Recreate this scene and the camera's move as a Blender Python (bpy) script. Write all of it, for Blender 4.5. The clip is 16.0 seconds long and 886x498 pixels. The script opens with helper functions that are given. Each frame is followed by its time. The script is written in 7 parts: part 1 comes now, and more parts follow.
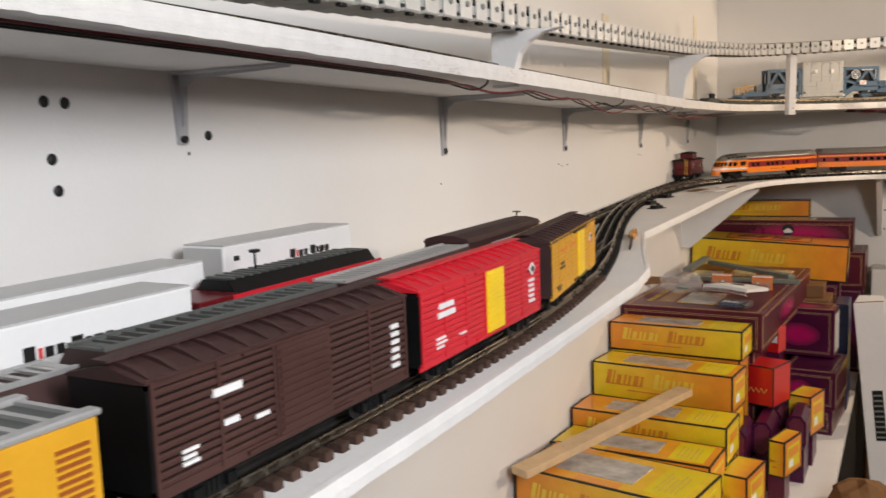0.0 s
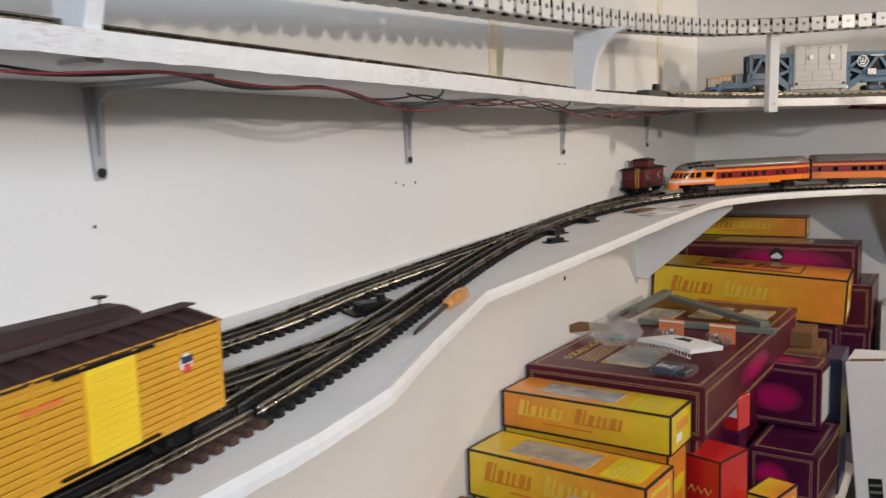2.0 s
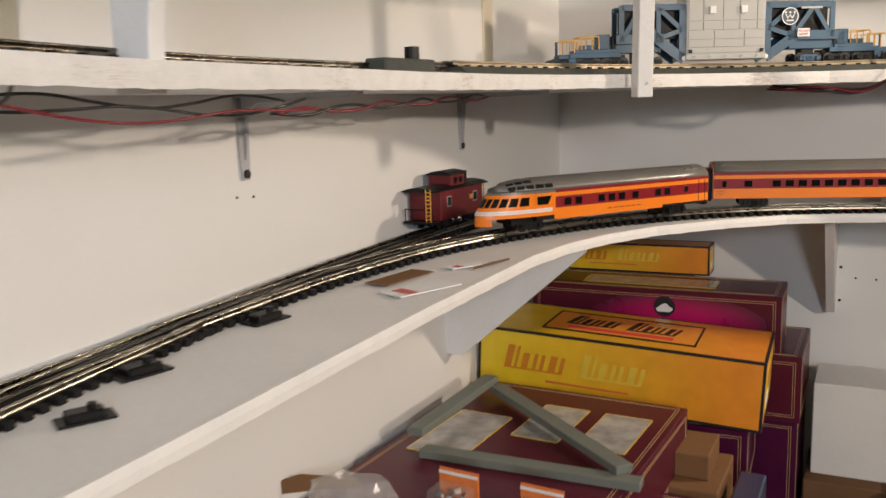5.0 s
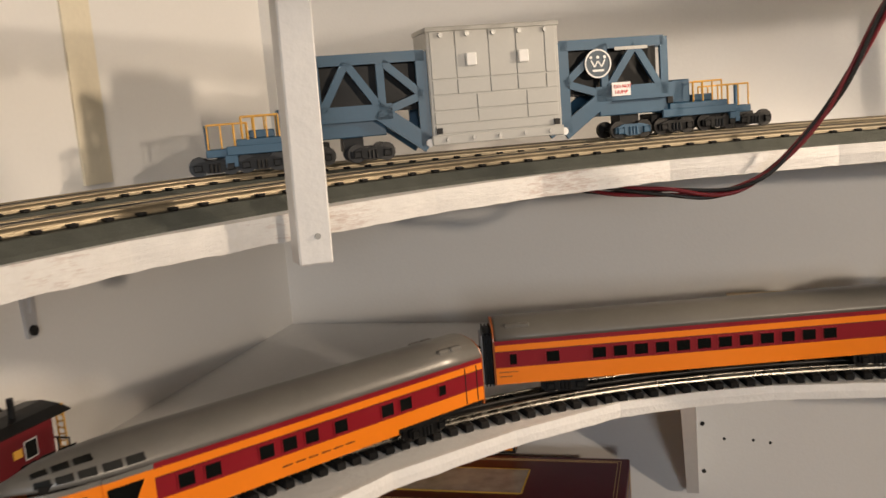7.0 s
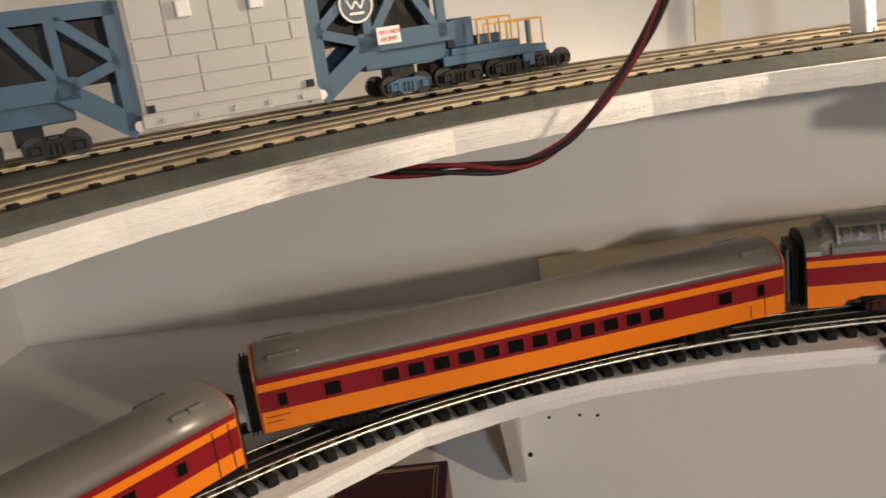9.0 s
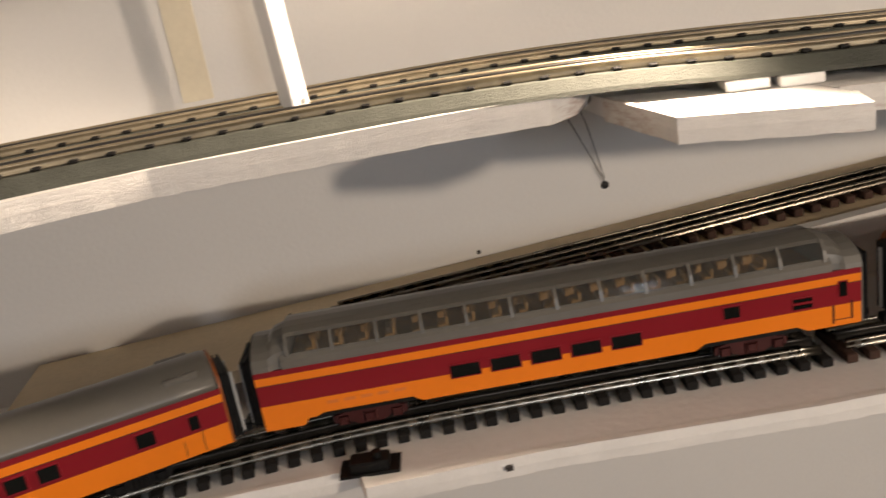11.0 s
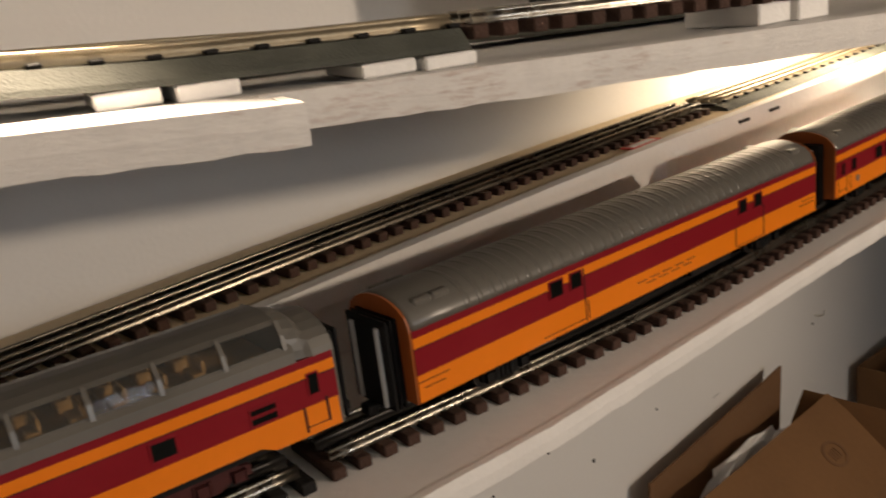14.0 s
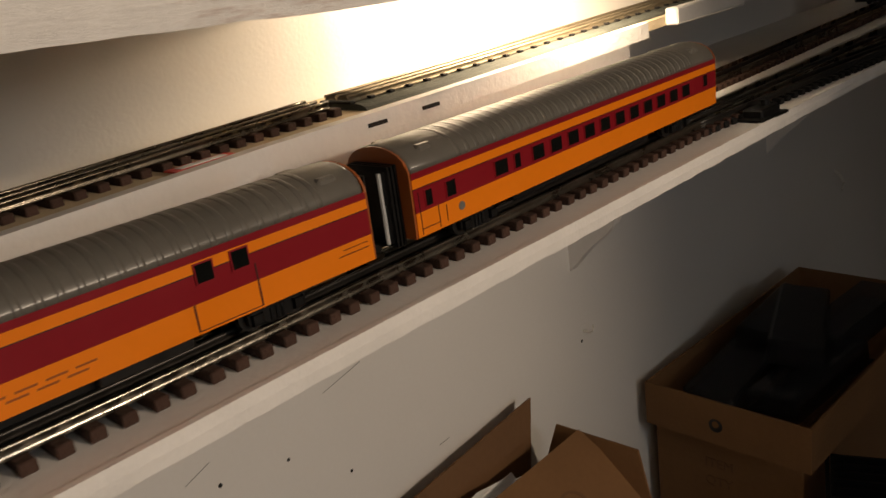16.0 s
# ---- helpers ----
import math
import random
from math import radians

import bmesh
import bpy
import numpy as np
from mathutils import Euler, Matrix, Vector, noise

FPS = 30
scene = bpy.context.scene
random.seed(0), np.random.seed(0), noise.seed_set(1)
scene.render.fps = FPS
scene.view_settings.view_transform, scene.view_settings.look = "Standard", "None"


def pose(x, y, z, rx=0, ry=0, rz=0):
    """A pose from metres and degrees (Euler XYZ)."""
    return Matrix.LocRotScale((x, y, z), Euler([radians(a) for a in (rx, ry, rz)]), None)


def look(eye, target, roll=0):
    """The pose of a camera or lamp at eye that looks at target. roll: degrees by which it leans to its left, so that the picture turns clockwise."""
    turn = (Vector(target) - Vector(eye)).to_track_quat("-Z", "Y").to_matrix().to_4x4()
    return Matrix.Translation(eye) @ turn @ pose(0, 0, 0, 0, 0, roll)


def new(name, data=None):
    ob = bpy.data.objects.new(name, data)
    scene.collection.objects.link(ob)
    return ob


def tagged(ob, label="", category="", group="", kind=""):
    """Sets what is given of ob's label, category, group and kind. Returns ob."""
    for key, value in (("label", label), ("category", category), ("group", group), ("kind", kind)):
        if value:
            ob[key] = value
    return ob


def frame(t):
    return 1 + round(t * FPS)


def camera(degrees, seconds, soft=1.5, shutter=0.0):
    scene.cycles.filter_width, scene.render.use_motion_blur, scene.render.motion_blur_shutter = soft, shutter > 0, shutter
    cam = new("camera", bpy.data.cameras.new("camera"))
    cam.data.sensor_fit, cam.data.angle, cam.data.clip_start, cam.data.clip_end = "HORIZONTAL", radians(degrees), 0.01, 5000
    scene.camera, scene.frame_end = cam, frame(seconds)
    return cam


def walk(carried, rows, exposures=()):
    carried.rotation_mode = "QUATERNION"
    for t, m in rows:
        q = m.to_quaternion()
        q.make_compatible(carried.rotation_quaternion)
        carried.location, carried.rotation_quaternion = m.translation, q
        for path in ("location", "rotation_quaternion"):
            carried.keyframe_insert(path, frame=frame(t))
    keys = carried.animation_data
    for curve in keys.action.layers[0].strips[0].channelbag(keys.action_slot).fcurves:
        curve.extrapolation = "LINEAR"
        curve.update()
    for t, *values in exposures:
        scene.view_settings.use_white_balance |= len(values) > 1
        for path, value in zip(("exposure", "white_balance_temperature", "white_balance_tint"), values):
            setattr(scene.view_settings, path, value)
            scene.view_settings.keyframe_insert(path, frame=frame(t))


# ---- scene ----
cam = camera(54.3, 16.0, shutter=0.3)
PATH = [
    (0, (-0.058, -0.068, 1.503), (-1.005, 1.676, 1.252), -2.1),
    (0.5, (-0.039, 0.041, 1.489), (-0.895, 1.828, 1.221), -2.5),
    (1, (0.011, 0.278, 1.493), (-0.923, 2.028, 1.239), -1.9),
    (1.5, (0.038, 0.459, 1.516), (-1.024, 2.137, 1.273), -1.9),
    (2, (0.006, 0.632, 1.512), (-1.013, 2.333, 1.249), -1.8),
    (2.5, (-0.033, 0.799, 1.524), (-0.954, 2.555, 1.262), -1.9),
    (3, (0.017, 0.964, 1.511), (-0.895, 2.717, 1.198), -2.5),
    (3.2, (0.031, 1.03, 1.514), (-0.891, 2.773, 1.179), -2.7),
    (5.3, (-0.099, 1.744, 1.553), (-0.977, 3.511, 1.226), -1.6),
    (5.5, (-0.102, 1.847, 1.564), (-0.973, 3.619, 1.248), -1.7),
    (6, (-0.093, 2.039, 1.596), (-0.931, 3.827, 1.277), -2.5),
    (6.5, (-0.082, 2.17, 1.611), (-0.788, 4.011, 1.279), -3.8),
    (7, (-0.139, 2.345, 1.639), (-0.698, 4.24, 1.325), -4.6),
    (7.5, (-0.201, 2.455, 1.635), (-0.641, 4.373, 1.279), -5.3),
    (8, (-0.202, 2.502, 1.643), (-0.502, 4.434, 1.22), -5.0),
    (8.2, (-0.186, 2.516, 1.647), (-0.478, 4.445, 1.205), -5.8),
    (10.3, (0.064, 2.648, 1.665), (0.169, 4.552, 1.062), -10.1),
    (10.5, (0.12, 2.672, 1.662), (0.258, 4.574, 1.06), -10.0),
    (11, (0.225, 2.701, 1.668), (0.426, 4.597, 1.065), -9.8),
    (11.5, (0.298, 2.726, 1.664), (0.656, 4.599, 1.063), -10.7),
    (12, (0.321, 2.769, 1.652), (0.944, 4.571, 1.046), -10.2),
    (12.5, (0.334, 2.815, 1.632), (1.213, 4.517, 1.057), -8.7),
    (13, (0.319, 2.853, 1.622), (1.298, 4.525, 1.127), -7.2),
    (13.5, (0.339, 2.869, 1.606), (1.412, 4.476, 1.093), -7.3),
    (13.7, (0.348, 2.86, 1.606), (1.484, 4.417, 1.072), -7.3),
    (14, (0.355, 2.88, 1.59), (1.604, 4.337, 1.025), -7.2),
    (14.5, (0.417, 2.868, 1.569), (1.787, 4.193, 0.964), -7.0),
    (15, (0.555, 2.814, 1.555), (1.914, 4.142, 0.932), -6.5),
    (15.5, (0.675, 2.776, 1.553), (1.983, 4.148, 0.916), -7.3),
    (16, (0.752, 2.824, 1.541), (2.104, 4.153, 0.903), -7.8),
]
walk(cam, [(t, look(eye, target, roll)) for t, eye, target, roll in PATH],
     exposures=((0, -0.38, 6900, 14), (1.5, -0.42, 6150, 11), (3, -0.25, 5900, 10), (5.5, -0.25, 6450, 11), (8, -0.45, 6700, 11), (10.5, -0.3, 6700, 12), (11.2, -0.47, 6700, 13), (12.5, -0.57, 6700, 13), (14.5, -0.9, 7050, 13), (16, -1.05, 7200, 13)))

# ---- world, light ----
world = bpy.data.worlds.new("world")
scene.world = world
world.use_nodes = True
world.node_tree.nodes["Background"].inputs[0].default_value = (0.80, 0.86, 1.0, 1)
world.node_tree.nodes["Background"].inputs[1].default_value = 0.25


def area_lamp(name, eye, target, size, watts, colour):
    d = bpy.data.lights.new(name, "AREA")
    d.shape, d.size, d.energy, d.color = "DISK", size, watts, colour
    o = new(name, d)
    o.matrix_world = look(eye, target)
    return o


def spot_lamp(name, eye, target, cone, blend, radius, watts, colour):
    d = bpy.data.lights.new(name, "SPOT")
    d.spot_size, d.spot_blend, d.shadow_soft_size, d.energy, d.color = radians(cone), blend, radius, watts, colour
    o = new(name, d)
    o.matrix_world = look(eye, target)
    return o


# warm reflector lamp on the upper shelf, a room lamp behind the aisle, an unseen cool fill light set below the ceiling,
# a small warm lamp over the ramp
spot_lamp("reflector_lamp", (0.51, 3.325, 1.767), (-0.35, 2.72, 1.27), 114, 0.18, 0.03, 37, (1.0, 0.82, 0.63))
spot_lamp("room_lamp", (1.34, 1.72, 1.83), (-0.1, 2.9, 1.4), 140, 0.4, 0.035, 86, (1.0, 0.84, 0.67))
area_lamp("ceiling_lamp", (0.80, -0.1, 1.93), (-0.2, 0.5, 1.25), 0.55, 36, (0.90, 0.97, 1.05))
spot_lamp("shelf_lamp", (1.60, 3.375, 1.530), (1.60, 3.54, 1.40), 156, 0.3, 0.03, 23.0, (1.0, 0.82, 0.60))
scene.view_settings.exposure = 0.0


# ---- materials ----
def mat(name, colour, rough=0.6, metal=0.0, var=0.12, scale=12.0, bump=0.15, bscale=160.0, stain=0.0, coat=0.0, island=False, shine=0.5):
    m = bpy.data.materials.new(name)
    m.use_nodes = True
    n, l = m.node_tree.nodes, m.node_tree.links
    b = n["Principled BSDF"]
    b.inputs["Roughness"].default_value, b.inputs["Metallic"].default_value = rough, metal
    b.inputs["Specular IOR Level"].default_value = shine
    if coat:
        b.inputs["Coat Weight"].default_value, b.inputs["Coat Roughness"].default_value = coat, 0.12
    tc = n.new("ShaderNodeTexCoord")
    big, fine = n.new("ShaderNodeTexNoise"), n.new("ShaderNodeTexNoise")
    big.inputs["Scale"].default_value, big.inputs["Detail"].default_value = scale, 5
    fine.inputs["Scale"].default_value, fine.inputs["Detail"].default_value = bscale, 3
    l.new(tc.outputs["Object"], big.inputs["Vector"])
    l.new(tc.outputs["Object"], fine.inputs["Vector"])
    add = n.new("ShaderNodeMath")
    add.operation = "ADD"
    l.new(big.outputs["Fac"], add.inputs[0])
    mul = n.new("ShaderNodeMath")
    mul.operation = "MULTIPLY"
    mul.inputs[1].default_value = 0.4
    l.new(fine.outputs["Fac"], mul.inputs[0])
    l.new(mul.outputs[0], add.inputs[1])
    src = add.outputs[0]
    if island:
        oi = n.new("ShaderNodeObjectInfo")
        a2 = n.new("ShaderNodeMath")
        a2.operation = "MULTIPLY_ADD"
        a2.inputs[1].default_value = 0.6
        l.new(oi.outputs["Random"], a2.inputs[0])
        l.new(src, a2.inputs[2])
        src = a2.outputs[0]
    ramp = n.new("ShaderNodeMapRange")
    ramp.inputs["From Min"].default_value, ramp.inputs["From Max"].default_value = 0.45, 0.95 + (0.5 if island else 0)
    ramp.inputs["To Min"].default_value, ramp.inputs["To Max"].default_value = 1 - var, 1 + var * 0.6
    l.new(src, ramp.inputs["Value"])
    mix = n.new("ShaderNodeVectorMath")
    mix.operation = "SCALE"
    mix.inputs[0].default_value = colour
    l.new(ramp.outputs[0], mix.inputs["Scale"])
    out = mix.outputs[0]
    if stain:
        st = n.new("ShaderNodeTexNoise")
        st.inputs["Scale"].default_value, st.inputs["Detail"].default_value, st.inputs["Roughness"].default_value = 3.2, 8, 0.68
        l.new(tc.outputs["Object"], st.inputs["Vector"])
        sr = n.new("ShaderNodeMapRange")
        sr.inputs["From Min"].default_value, sr.inputs["From Max"].default_value = 0.58, 0.78
        sr.inputs["To Max"].default_value = stain
        l.new(st.outputs["Fac"], sr.inputs["Value"])
        mx = n.new("ShaderNodeMix")
        mx.data_type = "RGBA"
        mx.inputs["B"].default_value = (colour[0] * 0.62, colour[1] * 0.56, colour[2] * 0.46, 1)
        l.new(sr.outputs[0], mx.inputs["Factor"])
        l.new(out, mx.inputs["A"])
        out = mx.outputs["Result"]
    l.new(out, b.inputs["Base Color"])
    rr = n.new("ShaderNodeMapRange")
    rr.inputs["To Min"].default_value, rr.inputs["To Max"].default_value = max(0.02, rough - 0.1), min(1, rough + 0.1)
    l.new(big.outputs["Fac"], rr.inputs["Value"])
    l.new(rr.outputs[0], b.inputs["Roughness"])
    if bump:
        bp = n.new("ShaderNodeBump")
        bp.inputs["Strength"].default_value, bp.inputs["Distance"].default_value = bump, 0.002
        l.new(fine.outputs["Fac"], bp.inputs["Height"])
        l.new(bp.outputs[0], b.inputs["Normal"])
    return m


def clear(name, colour, rough=0.08, alpha=0.3):
    m = bpy.data.materials.new(name)
    m.use_nodes = True
    b = m.node_tree.nodes["Principled BSDF"]
    b.inputs["Base Color"].default_value = (*colour, 1)
    b.inputs["Roughness"].default_value, b.inputs["Alpha"].default_value = rough, alpha
    b.inputs["Specular IOR Level"].default_value = 0.25
    return m


def fade(name, c0, c1, length, rough=0.32, start=0.1, stop=0.9):
    """Printed card whose ink runs from one colour to the other along the box."""
    m = mat(name, c0, rough, 0, 0.06, 9, 0.05, 90, coat=0.25)
    n, l = m.node_tree.nodes, m.node_tree.links
    b = n["Principled BSDF"]
    tc = n.new("ShaderNodeTexCoord")
    sep = n.new("ShaderNodeSeparateXYZ")
    l.new(tc.outputs["Object"], sep.inputs[0])
    r = n.new("ShaderNodeMapRange")
    r.inputs["From Min"].default_value, r.inputs["From Max"].default_value = length * start, length * stop
    l.new(sep.outputs[0], r.inputs["Value"])
    mx = n.new("ShaderNodeMix")
    mx.data_type = "RGBA"
    mx.inputs["A"].default_value, mx.inputs["B"].default_value = (*c0, 1), (*c1, 1)
    l.new(r.outputs[0], mx.inputs["Factor"])
    no = n.new("ShaderNodeTexNoise")
    no.inputs["Scale"].default_value, no.inputs["Detail"].default_value = 25, 6
    l.new(tc.outputs["Object"], no.inputs["Vector"])
    wr = n.new("ShaderNodeMapRange")
    wr.inputs["From Min"].default_value, wr.inputs["From Max"].default_value = 0.3, 0.7
    wr.inputs["To Min"].default_value, wr.inputs["To Max"].default_value = 0.9, 1.06
    l.new(no.outputs["Fac"], wr.inputs["Value"])
    sc = n.new("ShaderNodeVectorMath")
    sc.operation = "SCALE"
    l.new(mx.outputs["Result"], sc.inputs[0])
    l.new(wr.outputs[0], sc.inputs["Scale"])
    l.new(sc.outputs[0], b.inputs["Base Color"])
    return m


WALL = mat("wall_paint", (0.73, 0.715, 0.69), 0.75, 0, 0.035, 2.5, 0.12, 220, stain=0.06)
DECK = mat("deck_paint", (0.76, 0.745, 0.725), 0.55, 0, 0.06, 7, 0.3, 130, stain=0.12)
PLYEDGE = mat("painted_plywood_edge", (0.78, 0.755, 0.72), 0.75, 0, 0.08, 60, 0.3, 420)


def torn_layers(m, deep):
    """Dark, pinkish torn plies that run along the sawn edge."""
    n, l = m.node_tree.nodes, m.node_tree.links
    b = n["Principled BSDF"]
    old = b.inputs["Base Color"].links[0].from_socket
    tc = n.new("ShaderNodeTexCoord")
    mp = n.new("ShaderNodeMapping")
    mp.inputs["Scale"].default_value = (70, 70, 420)
    l.new(tc.outputs["Object"], mp.inputs["Vector"])
    no = n.new("ShaderNodeTexNoise")
    no.inputs["Scale"].default_value, no.inputs["Detail"].default_value, no.inputs["Roughness"].default_value = 1.0, 7, 0.7
    l.new(mp.outputs[0], no.inputs["Vector"])
    big = n.new("ShaderNodeTexNoise")
    big.inputs["Scale"].default_value = 9
    l.new(tc.outputs["Object"], big.inputs["Vector"])
    ad = n.new("ShaderNodeMath")
    ad.operation = "ADD"
    l.new(no.outputs["Fac"], ad.inputs[0])
    l.new(big.outputs["Fac"], ad.inputs[1])
    r = n.new("ShaderNodeMapRange")
    r.inputs["From Min"].default_value, r.inputs["From Max"].default_value = 1.10, 1.34
    r.inputs["To Max"].default_value = deep
    l.new(ad.outputs[0], r.inputs["Value"])
    mx = n.new("ShaderNodeMix")
    mx.data_type = "RGBA"
    mx.inputs["B"].default_value = (0.42, 0.28, 0.23, 1)
    l.new(r.outputs[0], mx.inputs["Factor"])
    l.new(old, mx.inputs["A"])
    l.new(mx.outputs["Result"], b.inputs["Base Color"])
    bp = n.new("ShaderNodeBump")
    bp.inputs["Strength"].default_value, bp.inputs["Distance"].default_value = 0.55, 0.002
    l.new(no.outputs["Fac"], bp.inputs["Height"])
    l.new(bp.outputs[0], b.inputs["Normal"])


torn_layers(PLYEDGE, 0.75)
LIPEDGE = mat("painted_smooth_edge", (0.80, 0.78, 0.75), 0.6, 0, 0.06, 30, 0.25, 300, stain=0.15)
RAWWOOD = mat("raw_wood", (0.60, 0.42, 0.24), 0.65, 0, 0.16, 30, 0.3, 200)
TANWOOD = mat("tan_plywood", (0.62, 0.50, 0.33), 0.7, 0, 0.15, 14, 0.3, 160, stain=0.2)
# made-up dark colour for the two unseen walls, to cut bounced light
DARKWALL = mat("dark_unseen_wall", (0.15, 0.10, 0.06), 0.5, 0, 0.2, 6, 0.2, 120)
CEIL = mat("ceiling_tile", (0.6, 0.59, 0.57), 0.85, 0, 0.08, 40, 0.5, 90)
FLOOR = mat("floor_vinyl", (0.11, 0.085, 0.065), 0.5, 0, 0.25, 4, 0.1, 60)
RAIL = mat("rail_steel", (0.33, 0.305, 0.26), 0.28, 1.0, 0.25, 30, 0.1, 300)
RAILDARK = mat("rail_blackened", (0.07, 0.065, 0.06), 0.4, 0.8, 0.3, 30, 0.1, 300)
RAILBROWN = mat("rail_browned", (0.21, 0.185, 0.15), 0.27, 1.0, 0.3, 30, 0.1, 300)
BRASS = mat("rail_gilt", (0.34, 0.28, 0.19), 0.42, 0.75, 0.25, 30, 0.1, 300)
TIE = mat("tie_brown_wood", (0.060, 0.031, 0.022), 0.75, 0, 0.35, 60, 0.5, 400, island=True, shine=0.25)
TIEDARK = mat("tie_dark", (0.010, 0.009, 0.0085), 0.7, 0, 0.3, 60, 0.3, 400, island=True, shine=0.2)
ROADBED = mat("roadbed_grey_plastic", (0.082, 0.086, 0.074), 0.7, 0, 0.2, 60, 0.4, 620, shine=0.1)
ORANGE = mat("orange_paint", (0.86, 0.215, 0.010), 0.34, 0, 0.05, 15, 0.02, 200)
MAROON = mat("maroon_paint", (0.23, 0.008, 0.015), 0.36, 0, 0.07, 15, 0.02, 200, shine=0.4)
ROOFGREY = mat("roof_grey_paint", (0.135, 0.126, 0.110), 0.33, 0, 0.1, 15, 0.03, 200)
ROOFSILVER = mat("roof_silver_paint", (0.185, 0.175, 0.158), 0.34, 0.2, 0.1, 15, 0.03, 200)
PANE = mat("window_smoked", (0.006, 0.007, 0.0065), 0.12, 0, 0.2, 50, 0, 100)
BLACK = mat("black_plastic", (0.006, 0.006, 0.006), 0.45, 0, 0.25, 60, 0.05, 300, shine=0.25)
TRUCKRED = mat("truck_brown", (0.058, 0.013, 0.012), 0.5, 0, 0.25, 60, 0.1, 300, shine=0.3)
WHEEL = mat("wheel_metal", (0.028, 0.027, 0.026), 0.4, 0.7, 0.25, 60, 0.05, 300)
BROWNEND = mat("orange_brown_end", (0.32, 0.085, 0.018), 0.4, 0, 0.1, 20, 0.02, 200)
GREYLIGHT = mat("light_grey_plastic", (0.50, 0.50, 0.49), 0.4, 0, 0.06, 20, 0.02, 200)
WHITE = mat("white_plastic", (0.80, 0.80, 0.79), 0.4, 0, 0.04, 20, 0.02, 200)
CARBROWN = mat("freight_brown", (0.066, 0.029, 0.024), 0.55, 0, 0.15, 25, 0.05, 250, shine=0.3)
CARRED = mat("freight_red", (0.62, 0.018, 0.032), 0.42, 0, 0.08, 25, 0.03, 250)
CARYELLOW = mat("freight_yellow", (0.66, 0.325, 0.02), 0.45, 0, 0.08, 25, 0.03, 250)
DOORYELLOW = mat("door_yellow", (0.88, 0.60, 0.025), 0.42, 0, 0.06, 25, 0.03, 250)
ROOFBROWN = mat("roof_brown", (0.048, 0.022, 0.020), 0.55, 0, 0.15, 25, 0.05, 250, shine=0.35)
ROOFGREEN = mat("roof_dark_grey_green", (0.085, 0.092, 0.085), 0.5, 0, 0.15, 25, 0.05, 250)
STRIPEWHITE = mat("stripe_white_paint", (0.74, 0.73, 0.71), 0.35, 0, 0.06, 25, 0.02, 250)
SILVER = mat("silver_paint", (0.50, 0.50, 0.49), 0.35, 0.5, 0.1, 25, 0.03, 250)
CABRED = mat("caboose_red", (0.125, 0.003, 0.007), 0.4, 0, 0.1, 25, 0.03, 250)
BLUE = mat("steel_blue_paint", (0.022, 0.080, 0.145), 0.42, 0, 0.1, 25, 0.03, 250)
GUNGREY = mat("transformer_grey", (0.43, 0.425, 0.40), 0.45, 0, 0.05, 25, 0.03, 250)
HANDRAIL = mat("handrail_yellow", (0.72, 0.38, 0.05), 0.45, 0, 0.08, 25, 0, 250)
BOLT = mat("bolt_steel", (0.30, 0.30, 0.29), 0.4, 0.6, 0.1, 25, 0, 250)
LETTER = mat("lettering_white", (0.78, 0.77, 0.75), 0.5, 0, 0.05, 60, 0, 200)
LETTERRED = mat("lettering_red", (0.70, 0.06, 0.05), 0.5, 0, 0.05, 60, 0, 200)
LETTERORANGE = mat("lettering_orange", (0.75, 0.20, 0.04), 0.5, 0, 0.05, 60, 0, 200)
INK = mat("black_ink", (0.016, 0.015, 0.014), 0.4, 0, 0.2, 40, 0, 200)
GOLD = mat("gold_ink", (0.72, 0.50, 0.09), 0.35, 0.2, 0.08, 40, 0, 200)
GOLDDULL = mat("gold_line_ink", (0.50, 0.33, 0.16), 0.4, 0.1, 0.08, 40, 0, 200)
NAMEORANGE = mat("name_orange_ink", (0.62, 0.22, 0.016), 0.4, 0, 0.1, 40, 0, 200)
NAMEGOLD = mat("name_gold_ink", (0.80, 0.56, 0.06), 0.35, 0.1, 0.08, 40, 0, 200)
INKRED = mat("red_orange_ink", (0.66, 0.17, 0.03), 0.4, 0, 0.1, 40, 0, 200)
MAGENTA = mat("magenta_ink", (0.45, 0.006, 0.11), 0.3, 0, 0.2, 14, 0.02, 200, coat=0.3)


def soft_print(m, edge):
    """Ink that fades out towards the printed patch's outline."""
    n, l = m.node_tree.nodes, m.node_tree.links
    b = n["Principled BSDF"]
    old = b.inputs["Base Color"].links[0].from_socket
    tc = n.new("ShaderNodeTexCoord")
    v = n.new("ShaderNodeVectorMath")
    v.operation = "MULTIPLY_ADD"
    v.inputs[1].default_value, v.inputs[2].default_value = (2, 2, 2), (-1, -1, -1)
    l.new(tc.outputs["Generated"], v.inputs[0])
    d = n.new("ShaderNodeVectorMath")
    d.operation = "DOT_PRODUCT"
    l.new(v.outputs[0], d.inputs[0])
    l.new(v.outputs[0], d.inputs[1])
    r = n.new("ShaderNodeMapRange")
    r.inputs["From Min"].default_value, r.inputs["From Max"].default_value = 1.15, 1.95
    l.new(d.outputs["Value"], r.inputs["Value"])
    mx = n.new("ShaderNodeMix")
    mx.data_type = "RGBA"
    mx.inputs["B"].default_value = (*edge, 1)
    l.new(r.outputs[0], mx.inputs["Factor"])
    l.new(old, mx.inputs["A"])
    l.new(mx.outputs["Result"], b.inputs["Base Color"])


